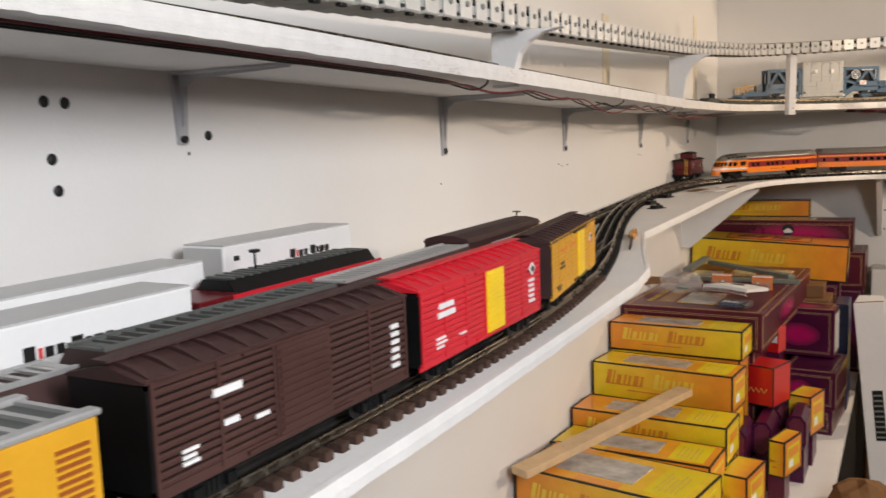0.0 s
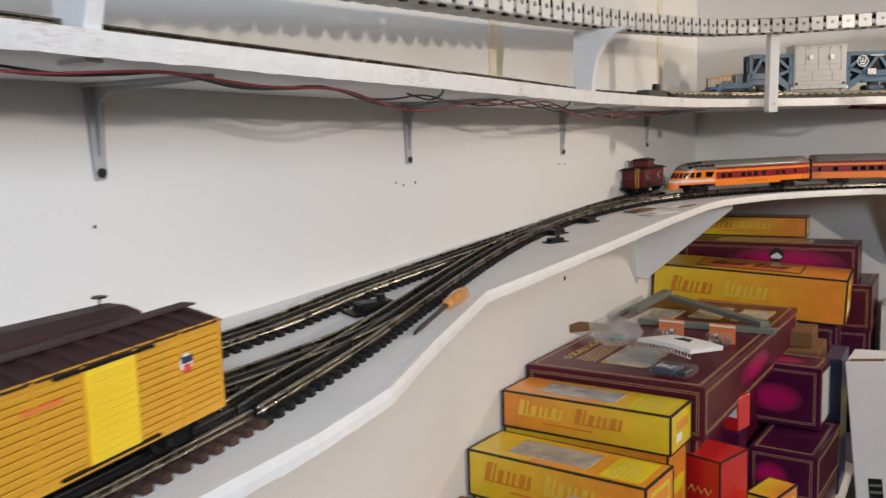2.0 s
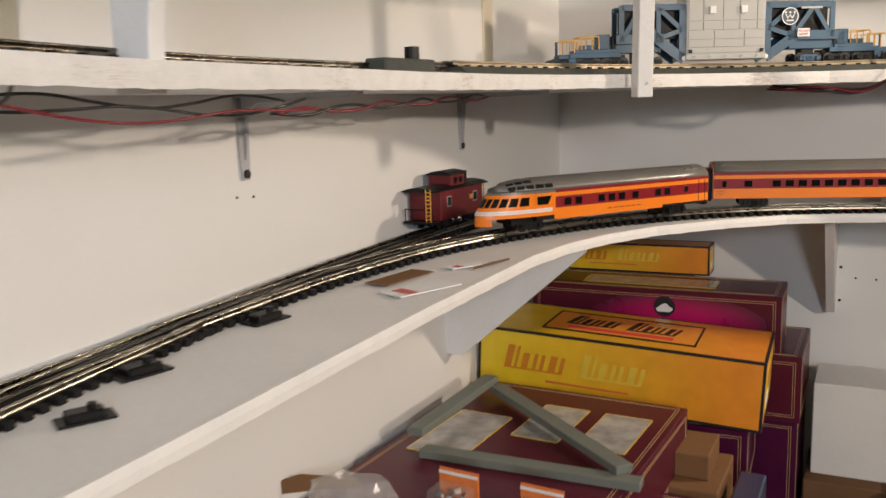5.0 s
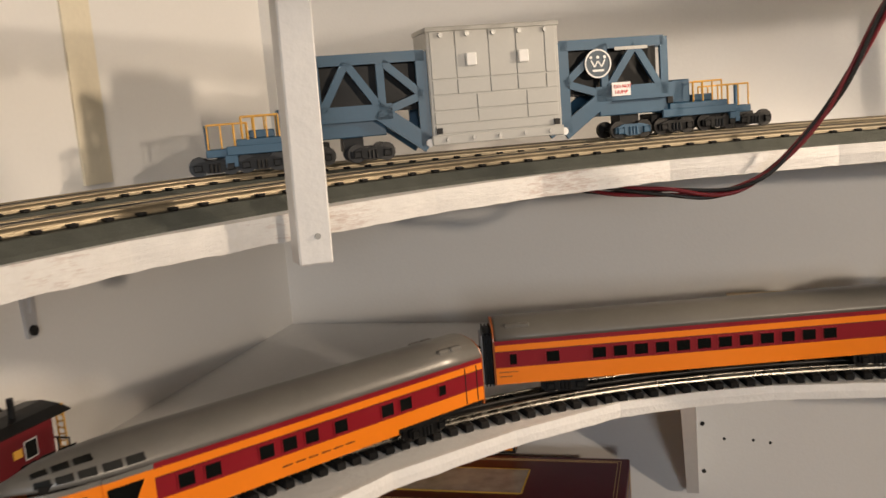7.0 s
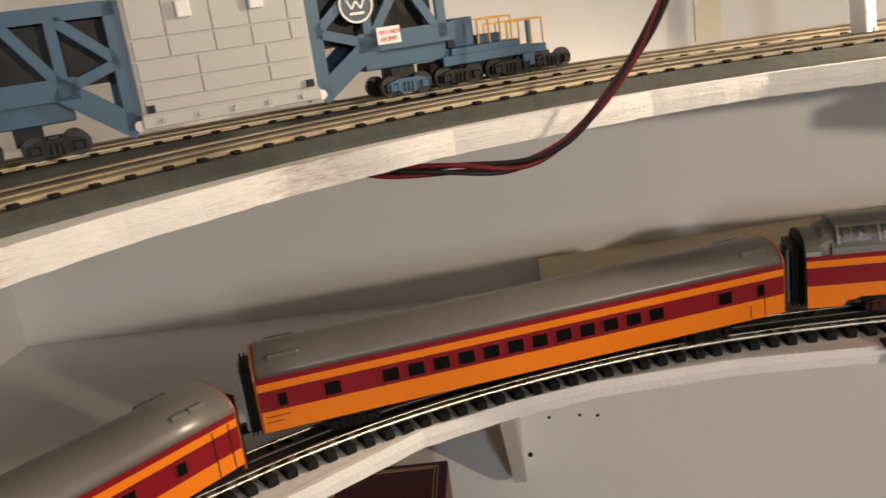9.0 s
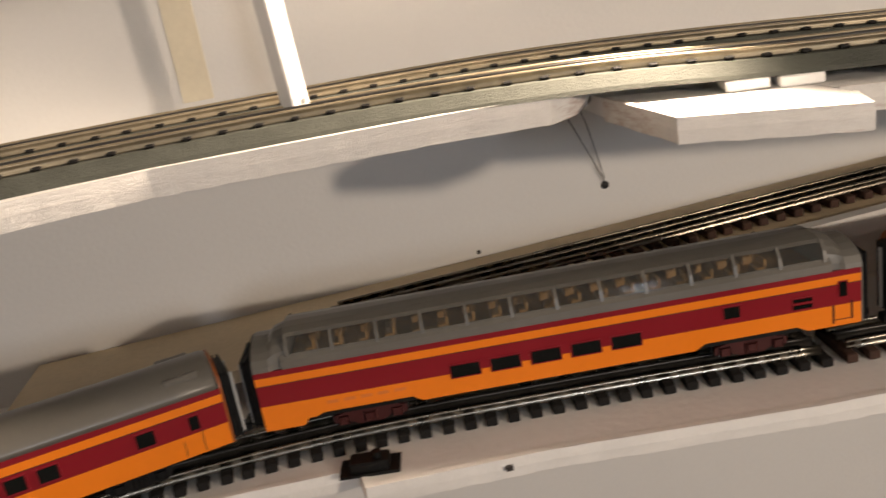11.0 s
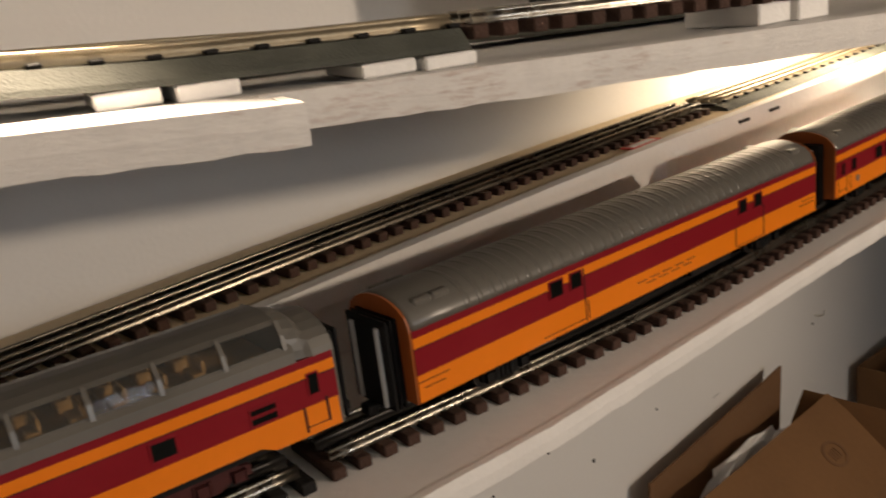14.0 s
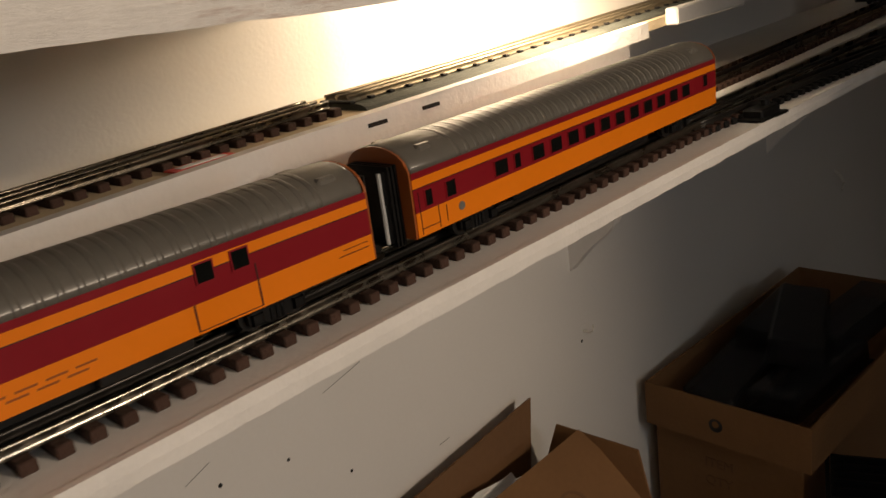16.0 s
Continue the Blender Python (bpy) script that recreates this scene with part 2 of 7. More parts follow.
soft_print(MAGENTA, (0.095, 0.010, 0.04))
BOXMAROON = mat("box_maroon_card", (0.085, 0.008, 0.022), 0.36, 0, 0.14, 9, 0.04, 90, coat=0.12, shine=0.25)
BOXPURPLE = mat("box_purple_card", (0.062, 0.005, 0.034), 0.34, 0, 0.2, 9, 0.04, 90, coat=0.12, shine=0.25)
BOXDULL = mat("box_dull_plum_print", (0.13, 0.018, 0.045), 0.4, 0, 0.3, 60, 0.04, 90)
BOXYELLOW = mat("box_yellow_card", (0.74, 0.585, 0.014), 0.36, 0, 0.07, 9, 0.05, 90, coat=0.12)
BOXORANGE = mat("box_orange_card", (0.78, 0.30, 0.03), 0.34, 0, 0.07, 9, 0.05, 90, coat=0.25)
BOXRED = mat("box_red_card", (0.60, 0.016, 0.014), 0.32, 0, 0.1, 9, 0.04, 90, coat=0.3)
CELLO = mat("cellophane_window", (0.43, 0.41, 0.38), 0.14, 0, 0.35, 30, 0.25, 70)
CARD = mat("brown_cardboard", (0.19, 0.098, 0.043), 0.8, 0, 0.13, 8, 0.3, 120, stain=0.1, shine=0.2)
CARDDARK = mat("brown_cardboard_inner", (0.16, 0.085, 0.042), 0.85, 0, 0.13, 8, 0.3, 120, shine=0.2)
CARDWHITE = mat("white_cardboard", (0.70, 0.69, 0.67), 0.6, 0, 0.06, 8, 0.12, 120, stain=0.15)
CREAM = mat("cream_card", (0.55, 0.45, 0.25), 0.7, 0, 0.08, 8, 0.1, 120)
PAPER = mat("paper_white", (0.80, 0.80, 0.79), 0.7, 0, 0.03, 8, 0.05, 120)
PAPERPINK = mat("paper_pink_print", (0.62, 0.13, 0.12), 0.6, 0, 0.3, 60, 0.05, 120)
GREENGREY = mat("grey_green_plastic", (0.16, 0.175, 0.15), 0.5, 0, 0.08, 20, 0.05, 200)
STEEL = mat("galvanised_strap", (0.76, 0.74, 0.69), 0.42, 0.2, 0.16, 50, 0.2, 200, island=True)
BRACKETGREY = mat("bracket_grey_paint", (0.42, 0.42, 0.43), 0.5, 0, 0.1, 30, 0.1, 250)
BEARER = mat("bearer_grey", (0.50, 0.49, 0.47), 0.5, 0.2, 0.2, 30, 0.1, 200)
SCREWDARK = mat("screw_black", (0.02, 0.02, 0.02), 0.5, 0.5, 0.2, 80, 0, 200)
WIRERED = mat("wire_red", (0.17, 0.012, 0.018), 0.4, 0, 0.1, 80, 0, 200)
WIREBLACK = mat("wire_black", (0.014, 0.013, 0.013), 0.4, 0, 0.1, 80, 0, 200)
HANDLEWOOD = mat("varnished_handle", (0.62, 0.27, 0.055), 0.25, 0, 0.2, 40, 0.05, 200, coat=0.4)
IRON = mat("dark_iron", (0.07, 0.06, 0.055), 0.5, 0.7, 0.3, 80, 0.2, 200)
SEAT = mat("seat_tan", (0.30, 0.17, 0.055), 0.6, 0, 0.3, 60, 0, 200)
TRANSOM = mat("stain_tan_paint", (0.73, 0.66, 0.51), 0.75, 0, 0.1, 6, 0.1, 200)
NAVY = mat("navy_plastic", (0.02, 0.035, 0.09), 0.35, 0, 0.2, 60, 0, 200)
FOAM = mat("white_foam", (0.82, 0.81, 0.79), 0.7, 0, 0.04, 30, 0.3, 300)
GLAZE = clear("clear_dome", (0.22, 0.23, 0.22), 0.05, 0.08)
BAG = clear("clear_bag", (0.62, 0.61, 0.59), 0.16, 0.26)
CLAM = clear("clear_blister", (0.42, 0.42, 0.41), 0.07, 0.13)
SMOKE = clear("black_clear_tray", (0.025, 0.024, 0.024), 0.16, 0.55)


# ---- helpers for meshes ----
def thing(name, label, category, m=None, group="", kind=""):
    o = new(name)
    o.empty_display_size = 0.02
    if m is not None:
        o.matrix_world = m
    return tagged(o, label, category, group, kind)


def finish(bm, name, material):
    me = bpy.data.meshes.new(name)
    bm.to_mesh(me)
    bm.free()
    if material is not None:
        me.materials.append(material)
    return me


def smooth(me):
    me.polygons.foreach_set("use_smooth", [True] * len(me.polygons))
    return me


def part(name, bm, material, parent, label="", soft=False):
    me = finish(bm, name, material)
    if soft:
        smooth(me)
    o = new(name, me)
    o.parent = parent
    return tagged(o, label)


def solo(name, bm, material, label="", category="", group="", kind="", m=None):
    o = new(name, finish(bm, name, material))
    if m is not None:
        o.matrix_world = m
    return tagged(o, label, category, group, kind)


def share(name, me, parent, m):
    o = new(name, me)
    o.parent = parent
    o.matrix_basis = m
    return o


def bx(bm, x0, x1, y0, y1, z0, z1, bev=0.0):
    r = bmesh.ops.create_cube(bm, size=1)["verts"]
    for v in r:
        v.co = Vector(((x0 + x1) / 2 + v.co.x * (x1 - x0), (y0 + y1) / 2 + v.co.y * (y1 - y0), (z0 + z1) / 2 + v.co.z * (z1 - z0)))
    if bev:
        es = list({e for v in r for e in v.link_edges})
        bmesh.ops.bevel(bm, geom=es, offset=bev, segments=1, affect="EDGES")
    return bm


def box(x0, x1, y0, y1, z0, z1, bev=0.0):
    return bx(bmesh.new(), x0, x1, y0, y1, z0, z1, bev)


def cyl(bm, p, q, r, n=10, r2=None):
    p, q = Vector(p), Vector(q)
    d = q - p
    m = Matrix.Translation((p + q) / 2) @ d.to_track_quat("Z", "Y").to_matrix().to_4x4()
    bmesh.ops.create_cone(bm, cap_ends=True, segments=n, radius1=r, radius2=r if r2 is None else r2, depth=d.length, matrix=m)
    return bm


def prism(bm, pts, lo, hi, axis="y"):
    """An outline pushed along an axis: pts are (x, z) for y, (x, y) for z, (y, z) for x."""
    def at(p, d):
        return (p[0], d, p[1]) if axis == "y" else (p[0], p[1], d) if axis == "z" else (d, p[0], p[1])
    a = [bm.verts.new(at(p, lo)) for p in pts]
    b = [bm.verts.new(at(p, hi)) for p in pts]
    fs = [bm.faces.new(a), bm.faces.new(b[::-1])]
    for i in range(len(pts)):
        j = (i + 1) % len(pts)
        fs.append(bm.faces.new((a[i], b[i], b[j], a[j])))
    bmesh.ops.recalc_face_normals(bm, faces=fs)
    return bm


def curve(pts, step):
    """A smooth line through the points, in even steps."""
    P = [Vector(p) for p in pts]
    P = [2 * P[0] - P[1]] + P + [2 * P[-1] - P[-2]]
    fine = []
    for i in range(1, len(P) - 2):
        for k in range(24):
            t = k / 24
            a, b, c, d = P[i - 1], P[i], P[i + 1], P[i + 2]
            fine.append(0.5 * (2 * b + (c - a) * t + (2 * a - 5 * b + 4 * c - d) * t * t + (3 * b - a - 3 * c + d) * t ** 3))
    fine.append(P[-2])
    out, acc = [fine[0]], 0.0
    for p, q in zip(fine, fine[1:]):
        d = (q - p).length
        while d > 0 and acc + d >= step:
            f = (step - acc) / d
            p = p.lerp(q, f)
            out.append(p.copy())
            d = (q - p).length
            acc = 0.0
        acc += d
    return out


def headings(path):
    hs = []
    for i in range(len(path)):
        d = path[min(i + 1, len(path) - 1)] - path[max(i - 1, 0)]
        d.normalize()
        hs.append(d)
    return hs


def sweep(bm, path, prof):
    """A closed profile of (side, up) pairs carried along a line; side is to the left."""
    hs = headings(path)
    rings = []
    for p, d in zip(path, hs):
        n = Vector((-d.y, d.x, 0)).normalized()
        rings.append([bm.verts.new(p + n * s + Vector((0, 0, u))) for s, u in prof])
    fs = []
    k = len(prof)
    for a, b in zip(rings, rings[1:]):
        for i in range(k):
            j = (i + 1) % k
            fs.append(bm.faces.new((a[i], a[j], b[j], b[i])))
    fs += [bm.faces.new(rings[0][::-1]), bm.faces.new(rings[-1])]
    bmesh.ops.recalc_face_normals(bm, faces=fs)
    return bm


def tube(bm, path, r, n=6):
    rings = []
    for p, d in zip(path, headings(path)):
        u = d.cross(Vector((0, 0, 1)))
        u = u.normalized() if u.length > 1e-4 else Vector((1, 0, 0))
        w = u.cross(d).normalized()
        rings.append([bm.verts.new(p + (u * math.cos(6.28318 * i / n) + w * math.sin(6.28318 * i / n)) * r) for i in range(n)])
    for a, b in zip(rings, rings[1:]):
        for i in range(n):
            j = (i + 1) % n
            bm.faces.new((a[i], a[j], b[j], b[i]))
    bm.faces.new(rings[0][::-1])
    bm.faces.new(rings[-1])
    bmesh.ops.recalc_face_normals(bm, faces=bm.faces)
    return bm


def loft(bm, rings, cap=True):
    rows = [[bm.verts.new(p) for p in r] for r in rings]
    k = len(rows[0])
    for a, b in zip(rows, rows[1:]):
        for i in range(k):
            j = (i + 1) % k
            bm.faces.new((a[i], a[j], b[j], b[i]))
    if cap:
        bm.faces.new(rows[0][::-1])
        bm.faces.new(rows[-1])
    bmesh.ops.recalc_face_normals(bm, faces=bm.faces)
    return bm


def letters(name, text, size, material, parent, m, depth=0.0003):
    d = bpy.data.curves.new(name, "FONT")
    d.body, d.size, d.extrude = text, size, depth
    o = bpy.data.objects.new(name, d)
    me = bpy.data.meshes.new_from_object(o)
    bpy.data.objects.remove(o)
    me.materials.append(material)
    return share(name, me, parent, m)


def ground(a, b, z, roll=0.0):
    """The pose of a thing whose near lower edge runs from a to b; its own y points away to the left."""
    A, B = Vector((*a, 0)), Vector((*b, 0))
    return Matrix.Translation((a[0], a[1], z)) @ Matrix.Rotation(math.atan2(B.y - A.y, B.x - A.x), 4, "Z") @ Matrix.Rotation(radians(roll), 4, "Y")
# ---- the room ----
solo("wall_left", box(-0.86, -0.745, -1.7, 3.66, 0, 2.42), WALL, kind="structure")
solo("wall_far", box(-0.745, 4.0, 3.54, 3.66, 0, 2.42), WALL, kind="structure")
# right and back walls stay out of view, dark to lower the fill
solo("wall_right", box(4.0, 4.12, -1.7, 3.66, 0, 2.42), DARKWALL, kind="structure")
solo("wall_back", box(-0.745, 4.0, -1.7, -1.6, 0, 2.42), DARKWALL, kind="structure")
solo("floor", box(-0.745, 4.0, -1.6, 3.54, -0.06, 0), FLOOR, kind="structure")
bm = box(-0.745, 4.0, -1.6, 3.54, 2.3, 2.36)
for i in range(8):
    bx(bm, -0.745 + 0.6 * i - 0.012, -0.745 + 0.6 * i + 0.012, -1.6, 3.54, 2.293, 2.3)
solo("ceiling", bm, CEIL, kind="structure")


def ease(t):
    t = max(0.0, min(1.0, t))
    return t * t * (3 - 2 * t)


def zl(y):
    """Height of the lower deck: it climbs a little towards the corner."""
    return 1.297 + 0.034 * ease((y - 0.9) / 2.0)


def strip_deck(name, pairs, zf, thick, label, edge_label, edge):
    deck = thing(name, label, "shelf")
    bm = bmesh.new()
    top = [(bm.verts.new((*a, zf(a))), bm.verts.new((*b, zf(a)))) for a, b in pairs]
    low = [(bm.verts.new((*a, zf(a) - thick)), bm.verts.new((*b, zf(a) - thick))) for a, b in pairs]
    for i in range(len(pairs) - 1):
        bm.faces.new((top[i][0], top[i + 1][0], top[i + 1][1], top[i][1]))
        bm.faces.new((low[i][0], low[i][1], low[i + 1][1], low[i + 1][0]))
        bm.faces.new((top[i][0], low[i][0], low[i + 1][0], top[i + 1][0]))
    for i in (0, -1):
        bm.faces.new((top[i][0], top[i][1], low[i][1], low[i][0]))
    for i in range(len(pairs) - 1):
        bm.faces.new((top[i][1], low[i][1], low[i + 1][1], top[i + 1][1]))
    bmesh.ops.recalc_face_normals(bm, faces=bm.faces)
    part("board", bm, DECK, deck)
    rnd = random.Random(len(pairs))
    path = []
    for (a, _), (b, _) in zip(pairs, pairs[1:]):
        A, B = Vector((*a, zf(a))), Vector((*b, zf(b)))
        k = max(1, int((B - A).length / 0.012))
        path += [A.lerp(B, i / k) for i in range(k)]
    path.append(Vector((*pairs[-1][0], zf(pairs[-1][0]))))
    bm = bmesh.new()
    rings = []
    for p, d in zip(path, headings(path)):
        n = Vector((-d.y, d.x, 0)).normalized()
        r, r2 = rnd.uniform(-0.0006, 0.0005), rnd.uniform(-0.0009, 0.0002)
        rings.append([p + n * 0.004 + Vector((0, 0, 0.0008)), p - n * (0.0012 + r * 0.4) + Vector((0, 0, 0.0008)), p - n * (0.0020 + r * 0.5) - Vector((0, 0, thick * 0.5)), p - n * (0.0014 + r * 0.5) - Vector((0, 0, thick + 0.001 - r2)), p + n * 0.004 - Vector((0, 0, thick + 0.001))])
    loft(bm, rings)
    part("front_edge", bm, edge, deck, edge_label)
    return deck


LOWER = [((-0.36, -0.95), (-0.745, -0.95)), ((-0.36, 0.0), (-0.745, 0.0)), ((-0.366, 0.5), (-0.745, 0.5)), ((-0.376, 0.8), (-0.745, 0.8)), ((-0.388, 1.1), (-0.745, 1.1)), ((-0.403, 1.22), (-0.745, 1.22)), ((-0.45, 1.37), (-0.745, 1.37)), ((-0.517, 1.61), (-0.745, 1.61)),
         ((-0.512, 1.85), (-0.745, 1.85)), ((-0.508, 2.1), (-0.745, 2.1)), ((-0.506, 2.4), (-0.745, 2.4)), ((-0.50, 2.7), (-0.745, 2.75)), ((-0.485, 2.81), (-0.745, 2.95)), ((-0.45, 2.92), (-0.745, 3.15)), ((-0.40, 3.015), (-0.745, 3.35)),
         ((-0.31, 3.12), (-0.745, 3.539)), ((-0.218, 3.203), (-0.45, 3.54)), ((-0.14, 3.24), (-0.25, 3.54)), ((-0.065, 3.263), (-0.08, 3.54)), ((0.06, 3.278), (0.06, 3.54)), ((0.196, 3.274), (0.196, 3.54)), ((0.200, 3.246), (0.2, 3.54)),
         ((0.337, 3.240), (0.337, 3.54)), ((0.53, 3.216), (0.53, 3.54)), ((0.7, 3.204), (0.7, 3.54)), ((1.1, 3.204), (1.1, 3.54)), ((1.75, 3.196), (1.75, 3.54)), ((2.9, 3.17), (2.9, 3.54))]
strip_deck("train_shelf_lower", LOWER, lambda p: zl(p[1]) if p[0] < -0.2 else 1.331, 0.0135, "long white-painted plywood shelf that carries the lower tracks", "rough white-painted sawn edge", LIPEDGE)
def zt(y):
    """The upper shelf's near half on the left wall lies a little higher."""
    return 0.018 * max(0.0, 2.1 - max(y, 0.1))


UPPER = [((-0.53, y), (-0.745, y)) for y in (-0.95, 0.1, 0.5, 0.8, 1.05, 1.3, 1.45, 1.6, 1.75, 1.9, 2.05)] + [((-0.53, 2.45), (-0.745, 2.45)), ((-0.515, 2.66), (-0.745, 2.7)), ((-0.475, 2.80), (-0.745, 2.95)), ((-0.41, 2.925), (-0.745, 3.2)), ((-0.345, 3.03), (-0.745, 3.539)),
         ((-0.27, 3.12), (-0.5, 3.54)), ((-0.16, 3.205), (-0.25, 3.54)), ((0.0, 3.275), (0.0, 3.54)), ((0.1, 3.297), (0.1, 3.54)), ((0.25, 3.295), (0.25, 3.54)), ((0.32, 3.292), (0.32, 3.54)), ((0.377, 3.286), (0.377, 3.54)), ((0.400, 3.305), (0.400, 3.54)), ((0.416, 3.33), (0.416, 3.54)), ((0.4240, 3.345), (0.4240, 3.54))]
BLOCK = [((0.4245, 3.31), (0.4245, 3.54)), ((0.432, 3.196), (0.432, 3.54)), ((0.533, 3.158), (0.533, 3.54)), ((0.550, 3.200), (0.550, 3.54))]


def zu(x):
    """Height of the upper shelf's last board, which lies under the shelf and drops a little to the right."""
    return 1.5558 - (0.05 if x < 0.55 else 0.028) * (x - 0.55)


END = [((x, 3.203 - 0.385 * (x - 0.6) + 0.16 * (x - 0.6) ** 2), (x, 3.54)) for x in (0.5525, 0.6, 0.65, 0.7, 0.75, 0.8, 0.9, 1.0, 1.1, 1.2, 1.35)]
strip_deck("train_shelf_upper", UPPER, lambda p: 1.5745 + (zt(p[1]) if p[0] < -0.4 else 0), 0.0175, "narrow white-painted plywood shelf that carries the upper tracks", "torn white-painted sawn edge", PLYEDGE)
strip_deck("shelf_block", BLOCK, lambda p: zu(p[0]), 0.0145, "short white-painted plywood block set out from the upper shelf", "torn white-painted sawn edge", PLYEDGE)
strip_deck("train_shelf_upper", END, lambda p: zu(p[0]), 0.0155, "last white-painted plywood board of the upper shelf", "torn white-painted sawn edge", PLYEDGE)


def zr(x):
    """Height of the ramp along the far wall."""
    return 1.362 + 0.056 * ease((x + 0.5) / 1.95) + 0.024 * max(0.0, x - 1.4)


ramp = thing("track_ramp", "tan plywood ramp board along the far wall", "ramp")
bm = bmesh.new()
path = [Vector((-0.1 + 0.1 * i, 3.466, zr(-0.1 + 0.1 * i))) for i in range(27)]
sweep(bm, path, [(-0.062, 0), (0.072, 0), (0.072, -0.012), (-0.062, -0.012)])
part("ramp_board", bm, TANWOOD, ramp)
for x in (-0.06, 0.22, 0.5, 0.9, 1.3, 1.7):
    part("riser", box(x - 0.01, x + 0.01, 3.42, 3.53, 1.331, zr(x) - 0.012), DECK, ramp)
bm = bmesh.new()
tops = [(x, zr(x) - 0.0125) for x in (1.735, 1.5, 1.165, 0.9, 0.7, 0.5, 0.235)]
prism(bm, [(0.235, 1.3315), (1.735, 1.3315)] + tops, 3.412, 3.418, "y")
part("side_board", bm, DECK, ramp, "white-painted side board")
bm = bmesh.new()
sweep(bm, [Vector((x, 3.396, zr(x))) for x in (0.25, 0.5, 0.74, 0.94, 1.14, 1.35, 1.5, 1.65, 1.745)], [(-0.007, 0.003), (0.006, 0.003), (0.006, -0.016), (-0.007, -0.016)])
strip = part("edge_strip", bm, DECK, ramp, "white-painted wooden strip")
for x in (1.255, 1.325):
    part("nail_slot", box(x, x + 0.022, 3.3868, 3.3898, zr(x) - 0.009, zr(x) - 0.0055), SCREWDARK, strip)
solo("wood_block", box(1.815, 2.02, 3.385, 3.404, zr(1.83) - 0.012, zr(1.83) + 0.010, 0.002), DECK, "pale white-painted wooden block beside the ramp", "block")


# ---- tracks ----
def tie_mesh(length, width, height, material, name="tie"):
    bm = bmesh.new()
    bx(bm, -width / 2, width / 2, -length / 2, length / 2, 0, height, 0.0008)
    return finish(bm, name, material)


TIE_WOOD = tie_mesh(0.056, 0.0092, 0.0075, TIE)
TIE_DARK = tie_mesh(0.056, 0.0092, 0.0075, TIEDARK)
TIE_BED = tie_mesh(0.046, 0.0066, 0.0027, TIEDARK)
RAILPROF = [(-0.0022, 0), (0.0022, 0), (0.0008, 0.0014), (0.0008, 0.0044), (0.0015, 0.0052), (0.0017, 0.0062), (0.0011, 0.0071), (0.0, 0.0074), (-0.0011, 0.0071), (-0.0017, 0.0062), (-0.0015, 0.0052), (-0.0008, 0.0044), (-0.0008, 0.0014)]


def track(name, pts, label, spacing, tie, outer, centre, bed=0.0, drop=0.0, lift=0.0075, wobble=0.03):
    t = thing(name, label, "track")
    path = curve([(x, y, z - drop) for x, y, z in pts], spacing)
    if bed:
        bm = bmesh.new()
        sweep(bm, path, [(-0.040, 0), (0.040, 0), (0.038, 0.003), (0.0285, bed), (-0.0285, bed), (-0.038, 0.003)])
        part("roadbed", bm, ROADBED, t, "grey textured plastic roadbed")
    rnd = random.Random(7)
    for p, d in zip(path, headings(path)):
        a = math.atan2(d.y, d.x) + rnd.uniform(-wobble, wobble)
        share("tie", tie, t, Matrix.Translation(p + Vector((0, 0, bed))) @ Matrix.Rotation(a, 4, "Z"))
    for off, m in ((-0.0165, outer), (0.0, centre), (0.0165, outer)):
        bm = bmesh.new()
        sweep(bm, path, [(s + off, u + bed + lift) for s, u in RAILPROF])
        part("rail", bm, m, t, soft=True)
    return t


def left(*pts):
    return [(x, y, zl(y)) for x, y in pts]


MAIN = left((-0.69, 2.2), (-0.685, 2.4), (-0.672, 2.53), (-0.645, 2.68), (-0.583, 2.845), (-0.49, 3.005)) + [(-0.37, 3.135, 1.331), (-0.22, 3.235, 1.331), (-0.02, 3.305, 1.331), (0.17, 3.325, 1.331), (0.37, 3.313, 1.331), (0.6, 3.289, 1.331), (0.87, 3.262, 1.331), (1.2, 3.259, 1.331), (1.6, 3.257, 1.331), (2.1, 3.25, 1.331), (2.6, 3.235, 1.331)]
track("main_track", MAIN[:-6] + [(0.585, 3.2905, 1.331)], "three-rail track on black ties under the orange passenger train", 0.0176, TIE_DARK, RAIL, RAILDARK)
track("main_track", [(0.588, 3.2902, 1.331)] + MAIN[-5:], "three-rail track on brown wooden ties under the orange passenger train", 0.0176, TIE_WOOD, RAIL, RAILDARK)
track("wall_track", left((-0.69, 2.2), (-0.702, 2.5), (-0.706, 2.75), (-0.706, 2.96)), "three-rail track on dark ties along the wall", 0.0176, TIE_DARK, RAIL, RAILDARK, drop=0.0005)
FRONT = left((-0.418, -0.7), (-0.416, 0.1), (-0.416, 0.6), (-0.43, 0.85), (-0.458, 1.08), (-0.505, 1.3), (-0.562, 1.52), (-0.62, 1.76), (-0.665, 2.0), (-0.69, 2.25))
track("front_siding", FRONT[:5] + left((-0.4605, 1.094)), "three-rail track on brown wooden ties along the shelf's edge", 0.0176, TIE_WOOD, RAIL, RAILDARK, drop=0.001)
track("front_siding", left((-0.4615, 1.10)) + FRONT[5:], "three-rail track on black ties that bends towards the switches", 0.0176, TIE_DARK, RAIL, RAILDARK, drop=0.001)
track("middle_siding", left((-0.50, -0.7), (-0.50, 0.5), (-0.522, 0.85), (-0.530, 1.05), (-0.522, 1.2), (-0.523, 1.32), (-0.537, 1.42)), "three-rail track on dark ties with a dark brown boxcar", 0.0176, TIE_DARK, RAIL, RAILDARK, drop=0.0015)
